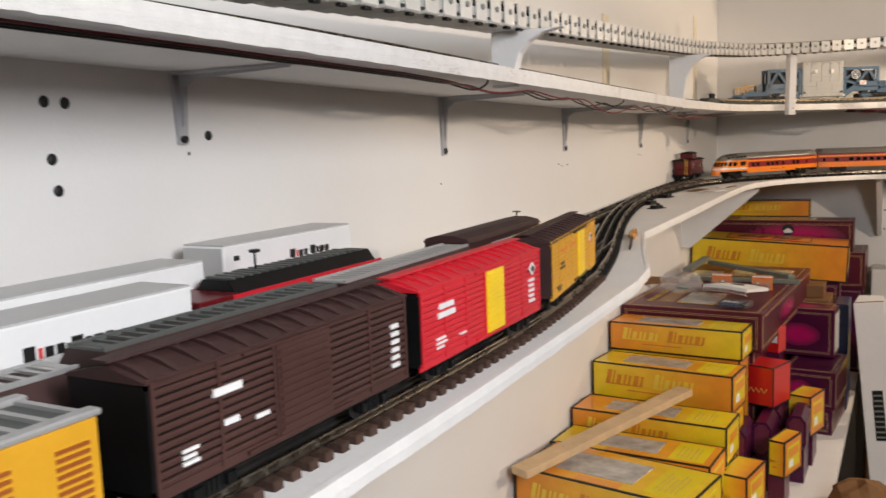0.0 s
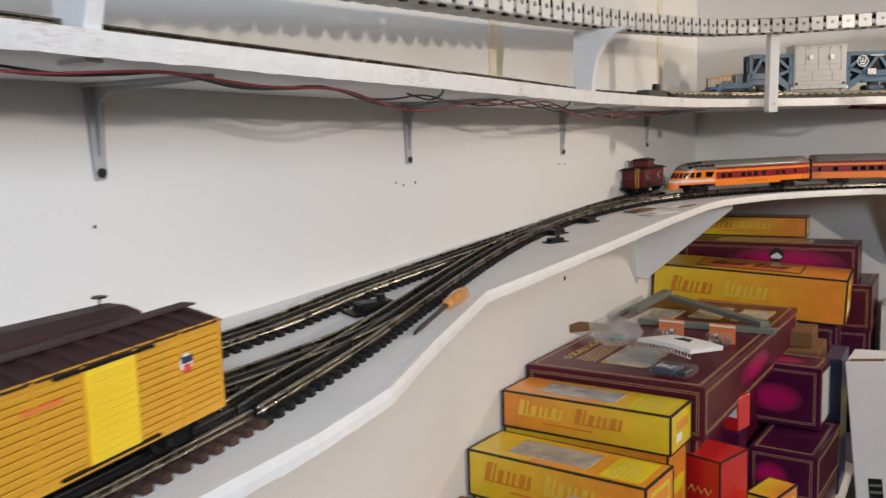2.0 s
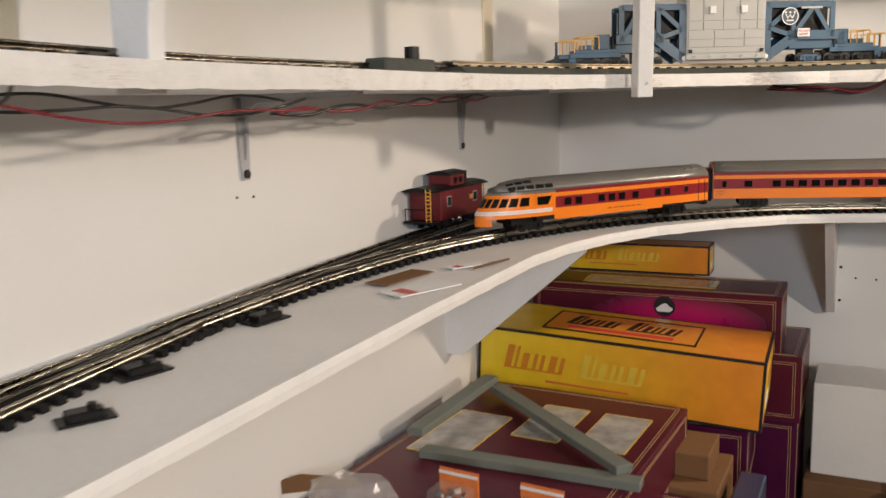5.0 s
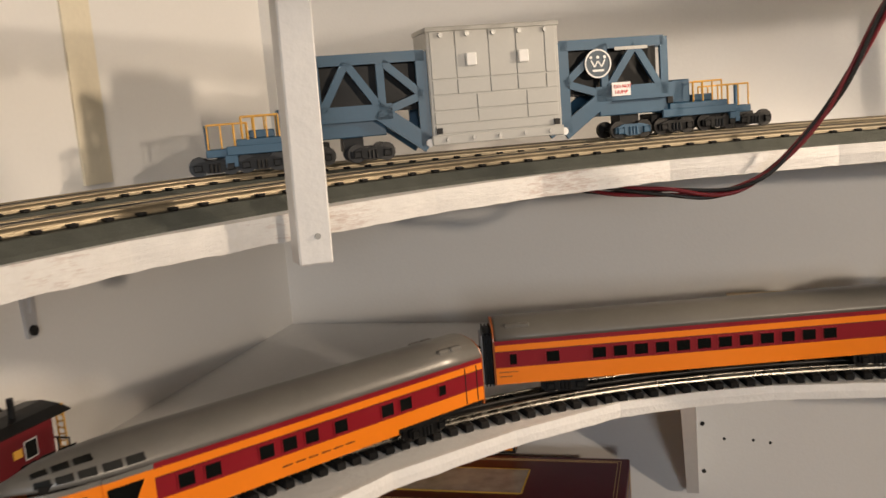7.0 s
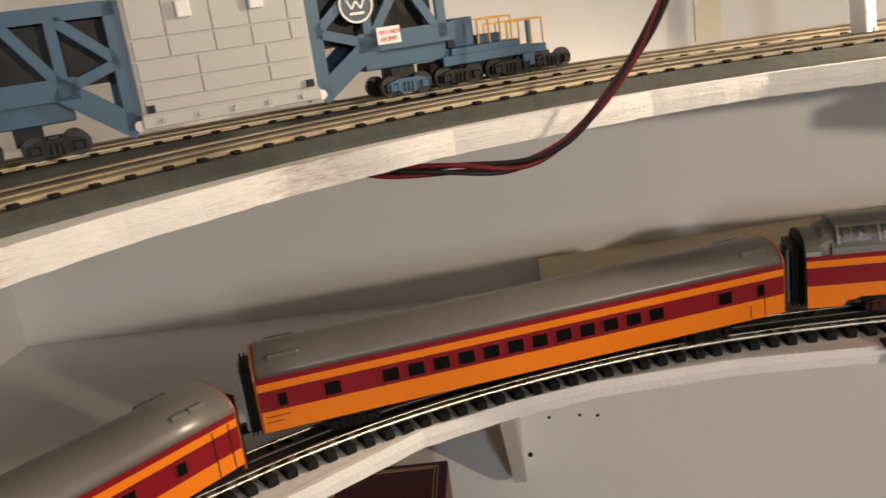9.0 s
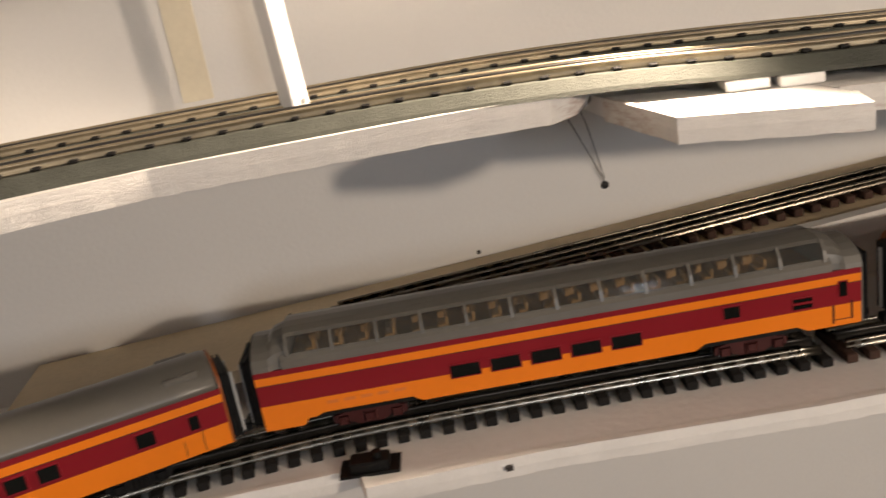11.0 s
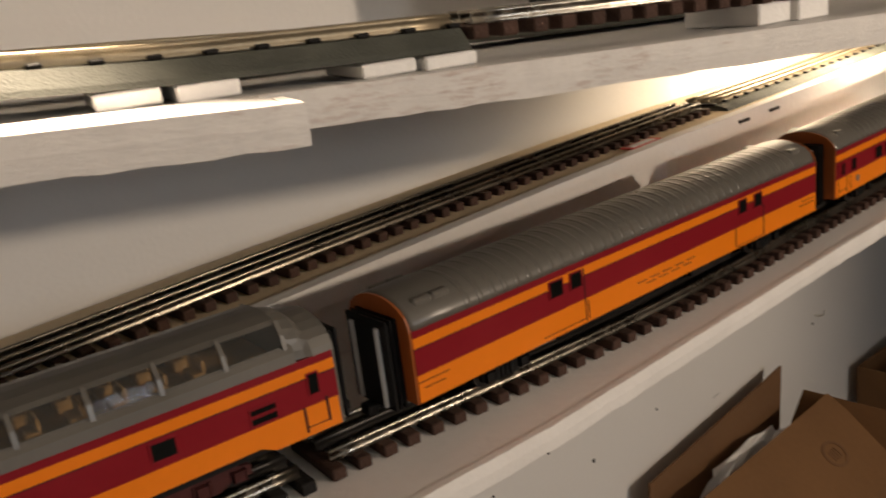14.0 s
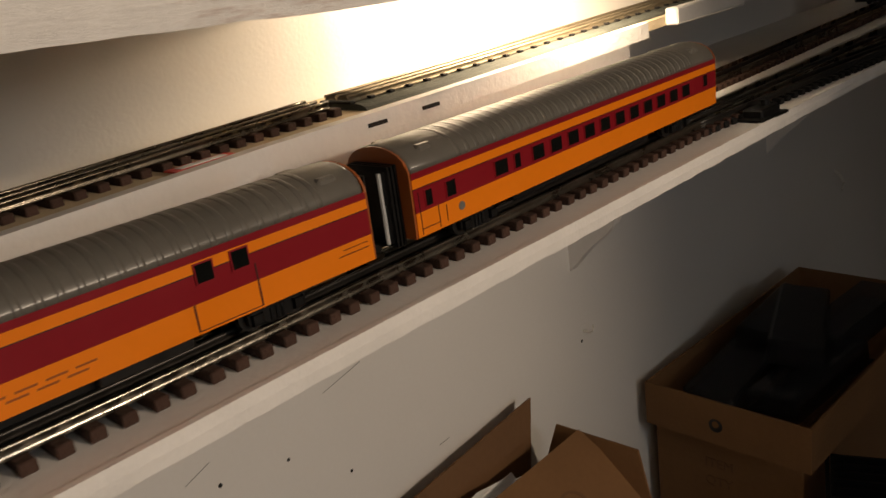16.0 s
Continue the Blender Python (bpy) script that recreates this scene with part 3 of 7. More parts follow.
track("back_siding", left((-0.60, -0.7), (-0.62, 0.5), (-0.632, 1.0), (-0.640, 1.3), (-0.652, 1.42), (-0.667, 1.54), (-0.680, 1.8), (-0.688, 2.05), (-0.692, 2.3)), "three-rail track on dark ties that joins the switches", 0.0176, TIE_DARK, RAIL, RAILDARK, drop=0.002)
track("ramp_track", [(x, 3.455, zr(x)) for x in (0.2, 0.5, 0.8, 1.27)], "three-rail track on brown ties that climbs the ramp", 0.0176, TIE_WOOD, RAILBROWN, RAILBROWN)
track("ramp_track_bedded", [(x, 3.455, zr(x)) for x in (1.28, 1.5, 1.8, 2.1, 2.4)], "three-rail track with grey roadbed at the ramp's end", 0.026, TIE_BED, BRASS, BRASS, bed=0.006, lift=0.0005)
U1 = [(-0.610, -0.8, 1.5745), (-0.61, 0.5, 1.5745), (-0.608, 1.6, 1.5745), (-0.60, 2.3, 1.5745), (-0.578, 2.6, 1.5745), (-0.525, 2.82, 1.5745), (-0.445, 3.0, 1.5745), (-0.34, 3.135, 1.5745), (-0.2, 3.245, 1.5745), (-0.02, 3.325, 1.5745), (0.12, 3.344, 1.5745), (0.25, 3.343, 1.5745), (0.35, 3.327, 1.5742), (0.44, 3.312, 1.5715), (0.53, 3.292, 1.5655), (0.61, 3.270, 1.5625), (0.69, 3.245, 1.5602)]
track("upper_track_dark", [(-0.585, y, 1.5745 + zt(y)) for y in (-0.8, 0.5, 1.2, 1.5, 1.8)] + [(-0.592, 2.1, 1.5745), (-0.595, 2.3, 1.5745), (-0.578, 2.6, 1.5745)], "blackened three-rail track on the upper shelf", 0.026, TIE_BED, RAILBROWN, RAILBROWN, bed=0.004, lift=0.0005)
track("gilt_track", U1[4:], "gilt three-rail track on grey roadbed along the upper shelf", 0.026, TIE_BED, BRASS, RAILDARK, bed=0.011, lift=0.0005)
track("raised_track", [(0.694, 3.237, 1.5645), (0.78, 3.205, 1.5625), (0.90, 3.172, 1.5595), (1.03, 3.155, 1.556), (1.17, 3.15, 1.5525)], "three-rail track on brown ties raised on foam pads", 0.0176, TIE_WOOD, RAIL, RAIL)
U2 = [(-0.69, 2.45, 1.5745), (-0.685, 2.8, 1.5745), (-0.64, 3.05, 1.5745), (-0.55, 3.195, 1.5745), (-0.43, 3.29, 1.5745), (-0.28, 3.37, 1.5745), (-0.07, 3.44, 1.5745), (0.18, 3.462, 1.5745), (0.39, 3.445, 1.5742), (0.55, 3.415, 1.568), (0.72, 3.378, 1.558), (0.9, 3.347, 1.5495), (1.18, 3.325, 1.5415)]
track("gilt_track", U2, "gilt three-rail track on grey roadbed under the heavy-load car", 0.026, TIE_BED, BRASS, RAILDARK, bed=0.011, lift=0.0005)
track("front_switch_leg", [(1.58, 3.257, 1.331), (1.85, 3.235, 1.331), (2.2, 3.2, 1.3315), (2.6, 3.19, 1.3315)], "dark three-rail switch track leaving the main track", 0.0176, TIE_DARK, RAILDARK, RAILDARK, drop=0.0012)
track("rear_far_track", [(1.3, 3.345, 1.331), (1.7, 3.35, 1.331), (2.2, 3.36, 1.331), (2.7, 3.37, 1.331)], "three-rail track on brown ties behind the passenger train", 0.0176, TIE_WOOD, RAIL, RAILDARK)
solo("wood_strip", box(1.62, 2.6, 3.292, 3.312, 1.331, 1.338, 0.001), DECK, "long white-painted strip of wood between two tracks", "strip")

# the hung top track on metal straps
L3 = [(-0.555, -0.6, 1.592), (-0.555, 0.2, 1.623), (-0.555, 0.8, 1.648), (-0.556, 1.5, 1.672), (-0.555, 2.1, 1.695), (-0.54, 2.4, 1.711), (-0.495, 2.66, 1.723), (-0.40, 2.86, 1.735), (-0.27, 2.99, 1.743), (-0.07, 3.06, 1.748), (0.2, 3.09, 1.75), (0.7, 3.1, 1.75), (1.5, 3.1, 1.75)]
top = track("hung_track", [(x, y, z + 0.012) for x, y, z in L3], "three-rail track carried high up on bent metal straps", 0.0176, TIE_DARK, RAIL, RAILDARK)
bm = bmesh.new()
w = 0.0150
prism(bm, [(-0.030, -0.020), (0.030, -0.020), (0.032, -0.018), (0.032, 0.012), (0.0305, 0.012), (0.0305, -0.0165), (-0.0305, -0.0165), (-0.0305, 0.012), (-0.032, 0.012), (-0.032, -0.018)], -w, w, "x")
STRAP = finish(bm, "strap", STEEL)
bm = bmesh.new()
cyl(bm, (0, -0.032, -0.002), (0, -0.0345, -0.002), 0.0036, 8)
SCREWHEAD = finish(bm, "screw", BOLT)
path = curve([(x, y, z + 0.012) for x, y, z in L3], 0.042)
for p, d in zip(path, headings(path)):
    m = Matrix.Translation(p) @ Matrix.Rotation(math.atan2(d.y, d.x), 4, "Z")
    s = share("strap", STRAP, top, m)
    share("screw", SCREWHEAD, s, Matrix())
bm = bmesh.new()
sweep(bm, path, [(-0.029, -0.0125), (0.029, -0.0125), (0.029, -0.002), (-0.029, -0.002)])
part("bearer", bm, BEARER, top, "grey bearer under the ties")
FOOT = finish(box(-0.0055, 0.0055, -0.0305, -0.0235, -0.0235, -0.0202, 0.0006), "foot", BLACK)
for p, d in zip(path, headings(path)):
    share("foot", FOOT, top, Matrix.Translation(p) @ Matrix.Rotation(math.atan2(d.y, d.x), 4, "Z"))

# ---- posts, arches, gussets, brackets ----
def post(x, y, z0, z1, lean=0.0, w=0.024):
    o = thing("support_post", "square white-painted wooden post screwed to the upper shelf", "post", Matrix.Translation((x, y, z0)) @ Matrix.Rotation(lean, 4, "Y") @ Matrix.Rotation(radians(38), 4, "Z"), "support posts")
    part("post_stick", box(-w / 2, w / 2, -w / 2, w / 2, 0, z1 - z0, 0.0012), DECK, o)
    bm = bmesh.new()
    cyl(bm, (0.002, -w / 2, 0.020), (0.002, -w / 2 - 0.0012, 0.020), 0.0022, 8)
    part("screw", bm, BOLT, o)


post(-0.398, 2.897, 1.541, 1.728, radians(0.8))
post(0.205, 3.362, 1.5745, 1.74, radians(-3), 0.016)


def arch(y, x, ztop):
    o = thing("arch_bracket", "white-painted curved wooden bracket between the upper shelf and the hung track", "bracket", Matrix.Translation((x, y, 1.553 + zt(y))), "arch brackets")
    h = ztop - 1.553 - zt(y)
    pts = [(-0.030, 0), (0.004, 0), (0.006, h * 0.35), (0.012, h * 0.6), (0.026, h * 0.8), (0.046, h * 0.93), (0.075, h), (-0.030, h)]
    bm = bmesh.new()
    prism(bm, pts, -0.008, 0.008, "y")
    bmesh.ops.bevel(bm, geom=list(bm.edges), offset=0.001, segments=1, affect="EDGES")
    part("curved_board", bm, DECK, o)


arch(2.075, -0.548, 1.682)
arch(1.06, -0.548, 1.648)
arch(0.05, -0.548, 1.603)


def gusset(m, depth, height, label, front=0.018):
    o = thing("gusset", label, "bracket", m, "gussets")
    bm = bmesh.new()
    prism(bm, [(0, 0), (depth, 0), (depth, -front), (0.03, -height), (0, -height)], -0.008, 0.008, "y")
    part("gusset_board", bm, DECK, o)
    for dz in (0.03, height * 0.6, height - 0.02):
        bm = bmesh.new()
        cyl(bm, (0.0, 0.0155, -dz), (0.0012, 0.0155, -dz), 0.0032, 8)
        part("screw", bm, SCREWDARK, o)


gusset(Matrix.Translation((-0.745, 2.93, 1.3145)), 0.25, 0.21, "white-painted triangular plywood gusset under the lower shelf")
gusset(Matrix.Translation((-0.152, 3.54, 1.3175)) @ Matrix.Rotation(radians(-90), 4, "Z"), 0.24, 0.225, "white-painted triangular plywood gusset screwed to the wall")
gusset(Matrix.Translation((0.75, 3.54, 1.3175)) @ Matrix.Rotation(radians(-90), 4, "Z"), 0.286, 0.17, "white-painted triangular plywood gusset screwed to the wall")


def wall_bracket(x):
    """Sawn bracket whose front bows in under the shelf."""
    o = thing("gusset", "white-painted sawn bracket with a bowed front under the lower shelf", "bracket", Matrix.Translation((x, 3.54, 1.3175)) @ Matrix.Rotation(radians(-90), 4, "Z"), "gussets")
    bm = bmesh.new()
    prism(bm, [(0, 0), (0.125, 0), (0.105, -0.06), (0.094, -0.12), (0.089, -0.145), (0.080, -0.165), (0.062, -0.184), (0.038, -0.204), (0.016, -0.228), (0, -0.246)], -0.009, 0.009, "y")
    part("bracket_board", bm, DECK, o)


wall_bracket(1.752)
wall_bracket(2.470)
for gy in (0.2, 1.3):
    gusset(Matrix.Translation((-0.745, gy, zl(gy) - 0.0135)), 0.25, 0.2, "white-painted triangular plywood gusset under the lower shelf")


def bracket(y, z, tall=1.0):
    o = thing("shelf_bracket", "pale grey stamped-metal shelf bracket with a dark screw", "bracket", Matrix.Translation((-0.745, y, z)) @ Matrix.Diagonal((1, 1, tall, 1)), "shelf brackets")
    bm = bmesh.new()
    prism(bm, [(-0.0065, -0.004), (0.0065, -0.004), (0.010, 0.075), (0.012, 0.096), (-0.012, 0.096), (-0.010, 0.075)], 0.0, 0.004, "x")
    part("leg", bm, BRACKETGREY, o)
    bm = bmesh.new()
    prism(bm, [(0.004, -0.012), (0.10, -0.009), (0.165, -0.005), (0.165, 0.005), (0.10, 0.009), (0.004, 0.012)], 0.0905, 0.0938, "z")
    part("arm", bm, BRACKETGREY, o)
    bm = bmesh.new()
    prism(bm, [(0.004, 0.02), (0.0065, 0.02), (0.012, 0.075), (0.025, 0.084), (0.15, 0.0885), (0.15, 0.0905), (0.004, 0.0905)], -0.0015, 0.0015, "y")
    part("rib", bm, BRACKETGREY, o)
    bm = bmesh.new()
    cyl(bm, (0.004, 0, 0.003), (0.0065, 0, 0.003), 0.0052, 10)
    part("screw", bm, SCREWDARK, o)


for y, z, tall in ((0.62, 1.511, 0.77), (1.21, 1.481, 0.98), (1.785, 1.471, 0.97), (2.405, 1.463, 1.0), (3.0, 1.463, 1.0)):
    bracket(y, z, tall)

# screws and holes left in the walls
bm = bmesh.new()
bmesh.ops.create_uvsphere(bm, u_segments=10, v_segments=6, radius=0.0045)
for v in bm.verts:
    v.co.x *= 0.45
DOT = smooth(finish(bm, "wall_screw", SCREWDARK))


def dots(places, size=1.0):
    for x, y, z in places:
        o = tagged(new("wall_screw", DOT), "small dark screw head in the white wall", "screw", "wall screws")
        o.matrix_world = Matrix.Translation((x, y, z)) @ Matrix.Rotation(0 if x < -0.7 else radians(90), 4, "Z") @ Matrix.Scale(size, 4)


dots([(-0.745, 0.456, 1.55), (-0.745, 0.478, 1.549), (-0.745, 0.459, 1.498), (-0.745, 0.463, 1.469), (-0.745, 0.661, 1.517), (-0.745, 2.413, 1.183)], 1.25)
dots([(-0.745, 1.805, 1.437), (-0.745, 1.77, 1.435), (-0.745, 1.75, 1.44), (-0.745, 2.39, 1.44), (-0.745, 2.42, 1.438), (-0.745, 1.2, 1.43), (-0.745, 0.63, 1.498)], 0.45)
dots([(0.491, 3.54, 1.434), (0.50, 3.54, 1.648), (0.205, 3.54, 1.69)], 1.0)
dots([(-0.108, 3.54, 1.161), (-0.07, 3.54, 1.16), (-0.048, 3.54, 1.157), (0.35, 3.54, 1.39), (1.2, 3.54, 1.05), (1.28, 3.54, 0.99), (0.95, 3.54, 1.02), (1.05, 3.54, 1.03)], 0.5)
o = thing("wall_hook", "small bent metal hook screwed into the wall", "hook", Matrix.Translation((1.765, 3.54, 0.965)))
bm = bmesh.new()
tube(bm, [Vector((0, 0, 0)), Vector((0, -0.012, 0)), Vector((0, -0.018, 0.004)), Vector((0, -0.018, 0.012))], 0.002)
part("hook_wire", bm, STEEL, o)
o = thing("wall_hook", "small bent metal hook screwed into the wall", "hook", Matrix.Translation((2.86, 3.54, 0.91)))
bm = bmesh.new()
tube(bm, [Vector((0, 0, 0.02)), Vector((0, -0.014, 0.008)), Vector((0.008, -0.02, -0.012)), Vector((-0.006, -0.02, -0.026))], 0.0035)
part("hook_wire", bm, STEEL, o)
# tan unpainted stripes over the upper shelf
for nm, b in (("trim", box(0.098, 0.126, 3.5375, 3.54, 1.592, 2.0)), ("trim", box(-0.745, -0.7425, 2.070, 2.12, 1.592, 1.8)), ("trim", box(-0.745, -0.7425, 3.105, 3.150, 1.592, 1.9))):
    solo(nm, b, TRANSOM, kind="structure")
# ---- trains ----
RAILTOP = 0.0149      # rail head above the deck


def wheels(bm, x, y, r=0.0096, z=0.0096):
    for s in (-1, 1):
        cyl(bm, (x, s * 0.0145 + y, z), (x, s * 0.0195 + y, z), r, 14)
        cyl(bm, (x, s * 0.0195 + y, z), (x, s * 0.0205 + y, z), r * 0.45, 10)
    cyl(bm, (x, -0.0145 + y, z), (x, 0.0145 + y, z), 0.002, 8)
    return bm


def truck(parent, x, material, base=0.030, axles=2, name="truck", frame_h=0.010):
    bm = bmesh.new()
    for s in (-1, 1):
        y = s * 0.0225
        pts = [(-base * 0.68, 0.006), (-base * 0.68, 0.012), (-base * 0.35, 0.0155), (base * 0.35, 0.0155), (base * 0.68, 0.012), (base * 0.68, 0.006), (base * 0.4, 0.0065), (base * 0.22, 0.003), (-base * 0.22, 0.003), (-base * 0.4, 0.0065)]
        prism(bm, [(x + a, b) for a, b in pts], y - 0.0018, y + 0.0018, "y")
        for k in range(axles):
            ax = x + (k / (axles - 1) - 0.5) * base
            bx(bm, ax - 0.0035, ax + 0.0035, y + s * 0.0018, y + s * 0.0042, 0.0055, 0.0118, 0.0006)
        for k in (-1, 0, 1):
            cyl(bm, (x + k * 0.004, y + s * 0.002, 0.004), (x + k * 0.004, y + s * 0.002, 0.0125), 0.0014, 7)
    bx(bm, x - 0.004, x + 0.004, -0.0225, 0.0225, 0.008, 0.0145)
    t = part(name, bm, material, parent, "dark wheel truck with sprung side frames")
    for k in range(axles):
        part("wheelset", wheels(bmesh.new(), x + (k / (axles - 1) - 0.5) * base, 0), WHEEL, t)
    return t


def coupler(parent, x, d):
    bm = bmesh.new()
    bx(bm, min(x, x + d * 0.014), max(x, x + d * 0.014), -0.002, 0.002, 0.009, 0.0125)
    bx(bm, min(x + d * 0.012, x + d * 0.02), max(x + d * 0.012, x + d * 0.02), -0.005, 0.005, 0.0075, 0.0145, 0.001)
    part("coupler", bm, BLACK, parent)


HALF = 0.0305
ROOFARC = [(0.0308, 0.0615), (0.0300, 0.0655), (0.0272, 0.0705), (0.0225, 0.0745), (0.0160, 0.0775), (0.0080, 0.0795), (0.0, 0.0801)]


def roof_rings(x, k=1.0, lift=0.0):
    side = [(y * k, z) for y, z in ROOFARC]
    ring = side + [(-y, z) for y, z in side[-2::-1]]
    base = 0.0615
    return [Vector((x, y, base + (z - base) * (0.25 + 0.75 * k) + lift * ((z - base) / 0.0186))) for y, z in ring]


def roof(parent, x0, x1, material, ribs=None):
    bm = bmesh.new()
    n = int((x1 - x0) / 0.03)
    xs = [x0, x0 + 0.003] + [x0 + 0.003 + (x1 - x0 - 0.006) * i / n for i in range(1, n)] + [x1 - 0.003, x1]
    loft(bm, [roof_rings(x, 0.93 if x in (x0, x1) else 1.0) for x in xs])
    o = part("roof", bm, material, parent, soft=True)
    if ribs:
        bm = bmesh.new()
        loft(bm, [roof_rings(-0.0022, 1.0, 0.00005), roof_rings(-0.0008, 1.001, 0.00011), roof_rings(0.0008, 1.001, 0.00011), roof_rings(0.0022, 1.0, 0.00005)])
        rib = smooth(finish(bm, "roof_rib", material))
        count = int((ribs[1] - ribs[0]) / 0.0105)
        for i in range(count + 1):
            share("roof_rib", rib, o, Matrix.Translation((ribs[0] + (ribs[1] - ribs[0]) * i / count, 0, 0)))
    return o


def roof_vents(parent, xs, material):
    for x in xs:
        for y in (-0.021, 0.021):
            part("roof_vent", box(x - 0.007, x + 0.007, y - 0.0035, y + 0.0035, 0.0690, 0.0768, 0.0015), material, parent)


def band(parent, name, x0, x1, z0, z1, material, proud=0.0):
    for s in (-1, 1):
        a, b = s * (HALF - 0.0012), s * (HALF + 0.0004 + proud)
        part(name, box(x0, x1, min(a, b), max(a, b), z0, z1), material, parent)


def skirt(parent, pts, material):
    for s in (-1, 1):
        bm = bmesh.new()
        a, b = s * (HALF - 0.0012), s * (HALF + 0.0004)
        prism(bm, pts, min(a, b), max(a, b), "y")
        part("lower_side", bm, material, parent)


def windows(parent, spans, z0, z1, proud=0.0):
    """Smoked panes set in thin frames on both sides."""
    cache = {}
    for x, w in spans:
        key = round(w, 4)
        if key not in cache:
            f = bmesh.new()
            for b in ((-w / 2 - 0.0009, w / 2 + 0.0009, z1, z1 + 0.0008), (-w / 2 - 0.0009, w / 2 + 0.0009, z0 - 0.0008, z0), (-w / 2 - 0.0009, -w / 2, z0, z1), (w / 2, w / 2 + 0.0009, z0, z1)):
                bx(f, b[0], b[1], -0.0005, 0.0005, b[2], b[3])
            cache[key] = (finish(box(-w / 2, w / 2, -0.0004, 0.0003, z0, z1), "pane", PANE), finish(f, "window_frame", MAROON))
        pane, fr = cache[key]
        for s in (-1, 1):
            o = share("window", pane, parent, Matrix.Translation((x, s * (HALF + 0.0006 + proud), 0)))
            share("window_frame", fr, o, Matrix())


def diaphragm(parent, x, d):
    bm = bmesh.new()
    bx(bm, min(x, x + d * 0.011), max(x, x + d * 0.011), -0.0185, 0.0185, 0.013, 0.067, 0.002)
    o = part("diaphragm", bm, BLACK, parent, "black ribbed end bellows")
    for k in range(3):
        xa = x + d * (0.002 + 0.0035 * k)
        part("rib", box(min(xa, xa + d * 0.0015), max(xa, xa + d * 0.0015), -0.020, 0.020, 0.012, 0.0685), BLACK, o)
    bm = bmesh.new()
    for s in (-1, 1):
        cyl(bm, (x + d * 0.012, s * 0.0125, 0.014), (x + d * 0.012, s * 0.0125, 0.064), 0.0016, 8)
    part("buffer_rod", bm, GREYLIGHT, o, "grey upright rod")


def end_plate(parent, x, d, material):
    bm = bmesh.new()
    pts = [(HALF, 0.016)] + [(y, z) for y, z in ROOFARC] + [(-y, z) for y, z in ROOFARC[-2::-1]] + [(-HALF, 0.016)]
    a, b = x, x + d * 0.0018
    prism(bm, [(y * 0.985, z * 0.992) for y, z in pts], min(a, b), max(a, b), "x")
    part("end_wall", bm, material, parent)


def lines(parent, segs, material=INK, y=None):
    """Fine scored lines and door edges on the near side: (x0, x1, z0, z1)."""
    for x0, x1, z0, z1 in segs:
        a = -(HALF + 0.0008)
        part("door_line", box(x0, x1, a, a + 0.0006, z0, z1), material, parent)


def passenger(name, label, a, b, z, length=None, skirt_pts=None, shade=ROOFGREY, ribs=None, truck_m=BLACK, ends=(BROWNEND, BROWNEND), core=(0.0, 0.0)):
    A, B = Vector((*a, 0)), Vector((*b, 0))
    d = (B - A).normalized()
    n = Vector((-d.y, d.x, 0))
    L = length or (B - A).length
    c = A + n * HALF
    o = thing(name, label, "train car", Matrix.Translation((c.x, c.y, z)) @ Matrix.Rotation(math.atan2(d.y, d.x), 4, "Z"), "orange passenger train")
    part("core", box(0.002 + core[0], L - 0.002 - core[1], -HALF + 0.001, HALF - 0.001, 0.017, 0.0617), BLACK, o)
    x0 = core[0]
    skirt(o, skirt_pts or [(x0, 0.0165), (L, 0.0165), (L, 0.0338), (x0, 0.0338)], ORANGE)
    band(o, "window_band", x0, L, 0.0338, 0.0502, MAROON)
    band(o, "stripe", x0, L, 0.0502, 0.0508, INK)
    band(o, "upper_stripe", x0, L, 0.0508, 0.0572, ORANGE)
    band(o, "letterboard", x0, L, 0.0572, 0.0617, MAROON)
    return o, L


Z0 = 1.331 + RAILTOP - 0.0004
# coach behind the observation car
car, L = passenger("coach", "orange and maroon model passenger coach with a grey roof", (-0.335, 3.164), (0.108, 3.300), Z0, skirt_pts=[(0, 0.0165), (0.035, 0.0165), (0.035, 0.0165), (0.463, 0.0165), (0.463, 0.0338), (0, 0.0338)])
roof(car, 0, L, ROOFGREY)
roof_vents(car, (0.018, 0.030, L - 0.03, L - 0.018), ROOFGREY)
windows(car, [(0.018, 0.007), (0.058, 0.013)] + [(0.105 + i * 0.0213, 0.0135) for i in range(12)] + [(0.405, 0.013), (0.44, 0.007)], 0.0368, 0.0475)
lines(car, [(0.003, 0.022, 0.029, 0.0295), (0.003, 0.016, 0.0245, 0.025), (L - 0.02, L - 0.0195, 0.018, 0.048), (L - 0.034, L - 0.0335, 0.018, 0.03)])
for x, d in ((0, -1), (L, 1)):
    end_plate(car, x, d, BROWNEND)
    diaphragm(car, x, d)
    coupler(car, x, d)
for x in (0.07, L - 0.07):
    truck(car, x, BLACK)

# full-length dome car
SK = [(0.0, 0.013), (0.030, 0.013), (0.034, 0.0185), (0.040, 0.0185), (0.046, 0.021), (0.115, 0.021), (0.122, 0.0165), (0.335, 0.0165), (0.343, 0.021), (0.415, 0.021), (0.424, 0.0165), (0.4655, 0.0165), (0.4655, 0.0338), (0.0, 0.0338)]
car, L = passenger("dome_car", "orange and maroon model dome car with a long glazed grey roof", (0.132, 3.311), (0.596, 3.268), Z0, skirt_pts=SK)
bm = bmesh.new()
prism(bm, [(-0.0308, 0.0617), (-0.0300, 0.0675), (-0.0268, 0.0715), (-0.0262, 0.0715), (-0.0290, 0.0672), (-0.0298, 0.0617)], 0.022, L - 0.022, "x")
prism(bm, [(0.0308, 0.0617), (0.0300, 0.0675), (0.0268, 0.0715), (0.0262, 0.0715), (0.0290, 0.0672), (0.0298, 0.0617)], 0.022, L - 0.022, "x")
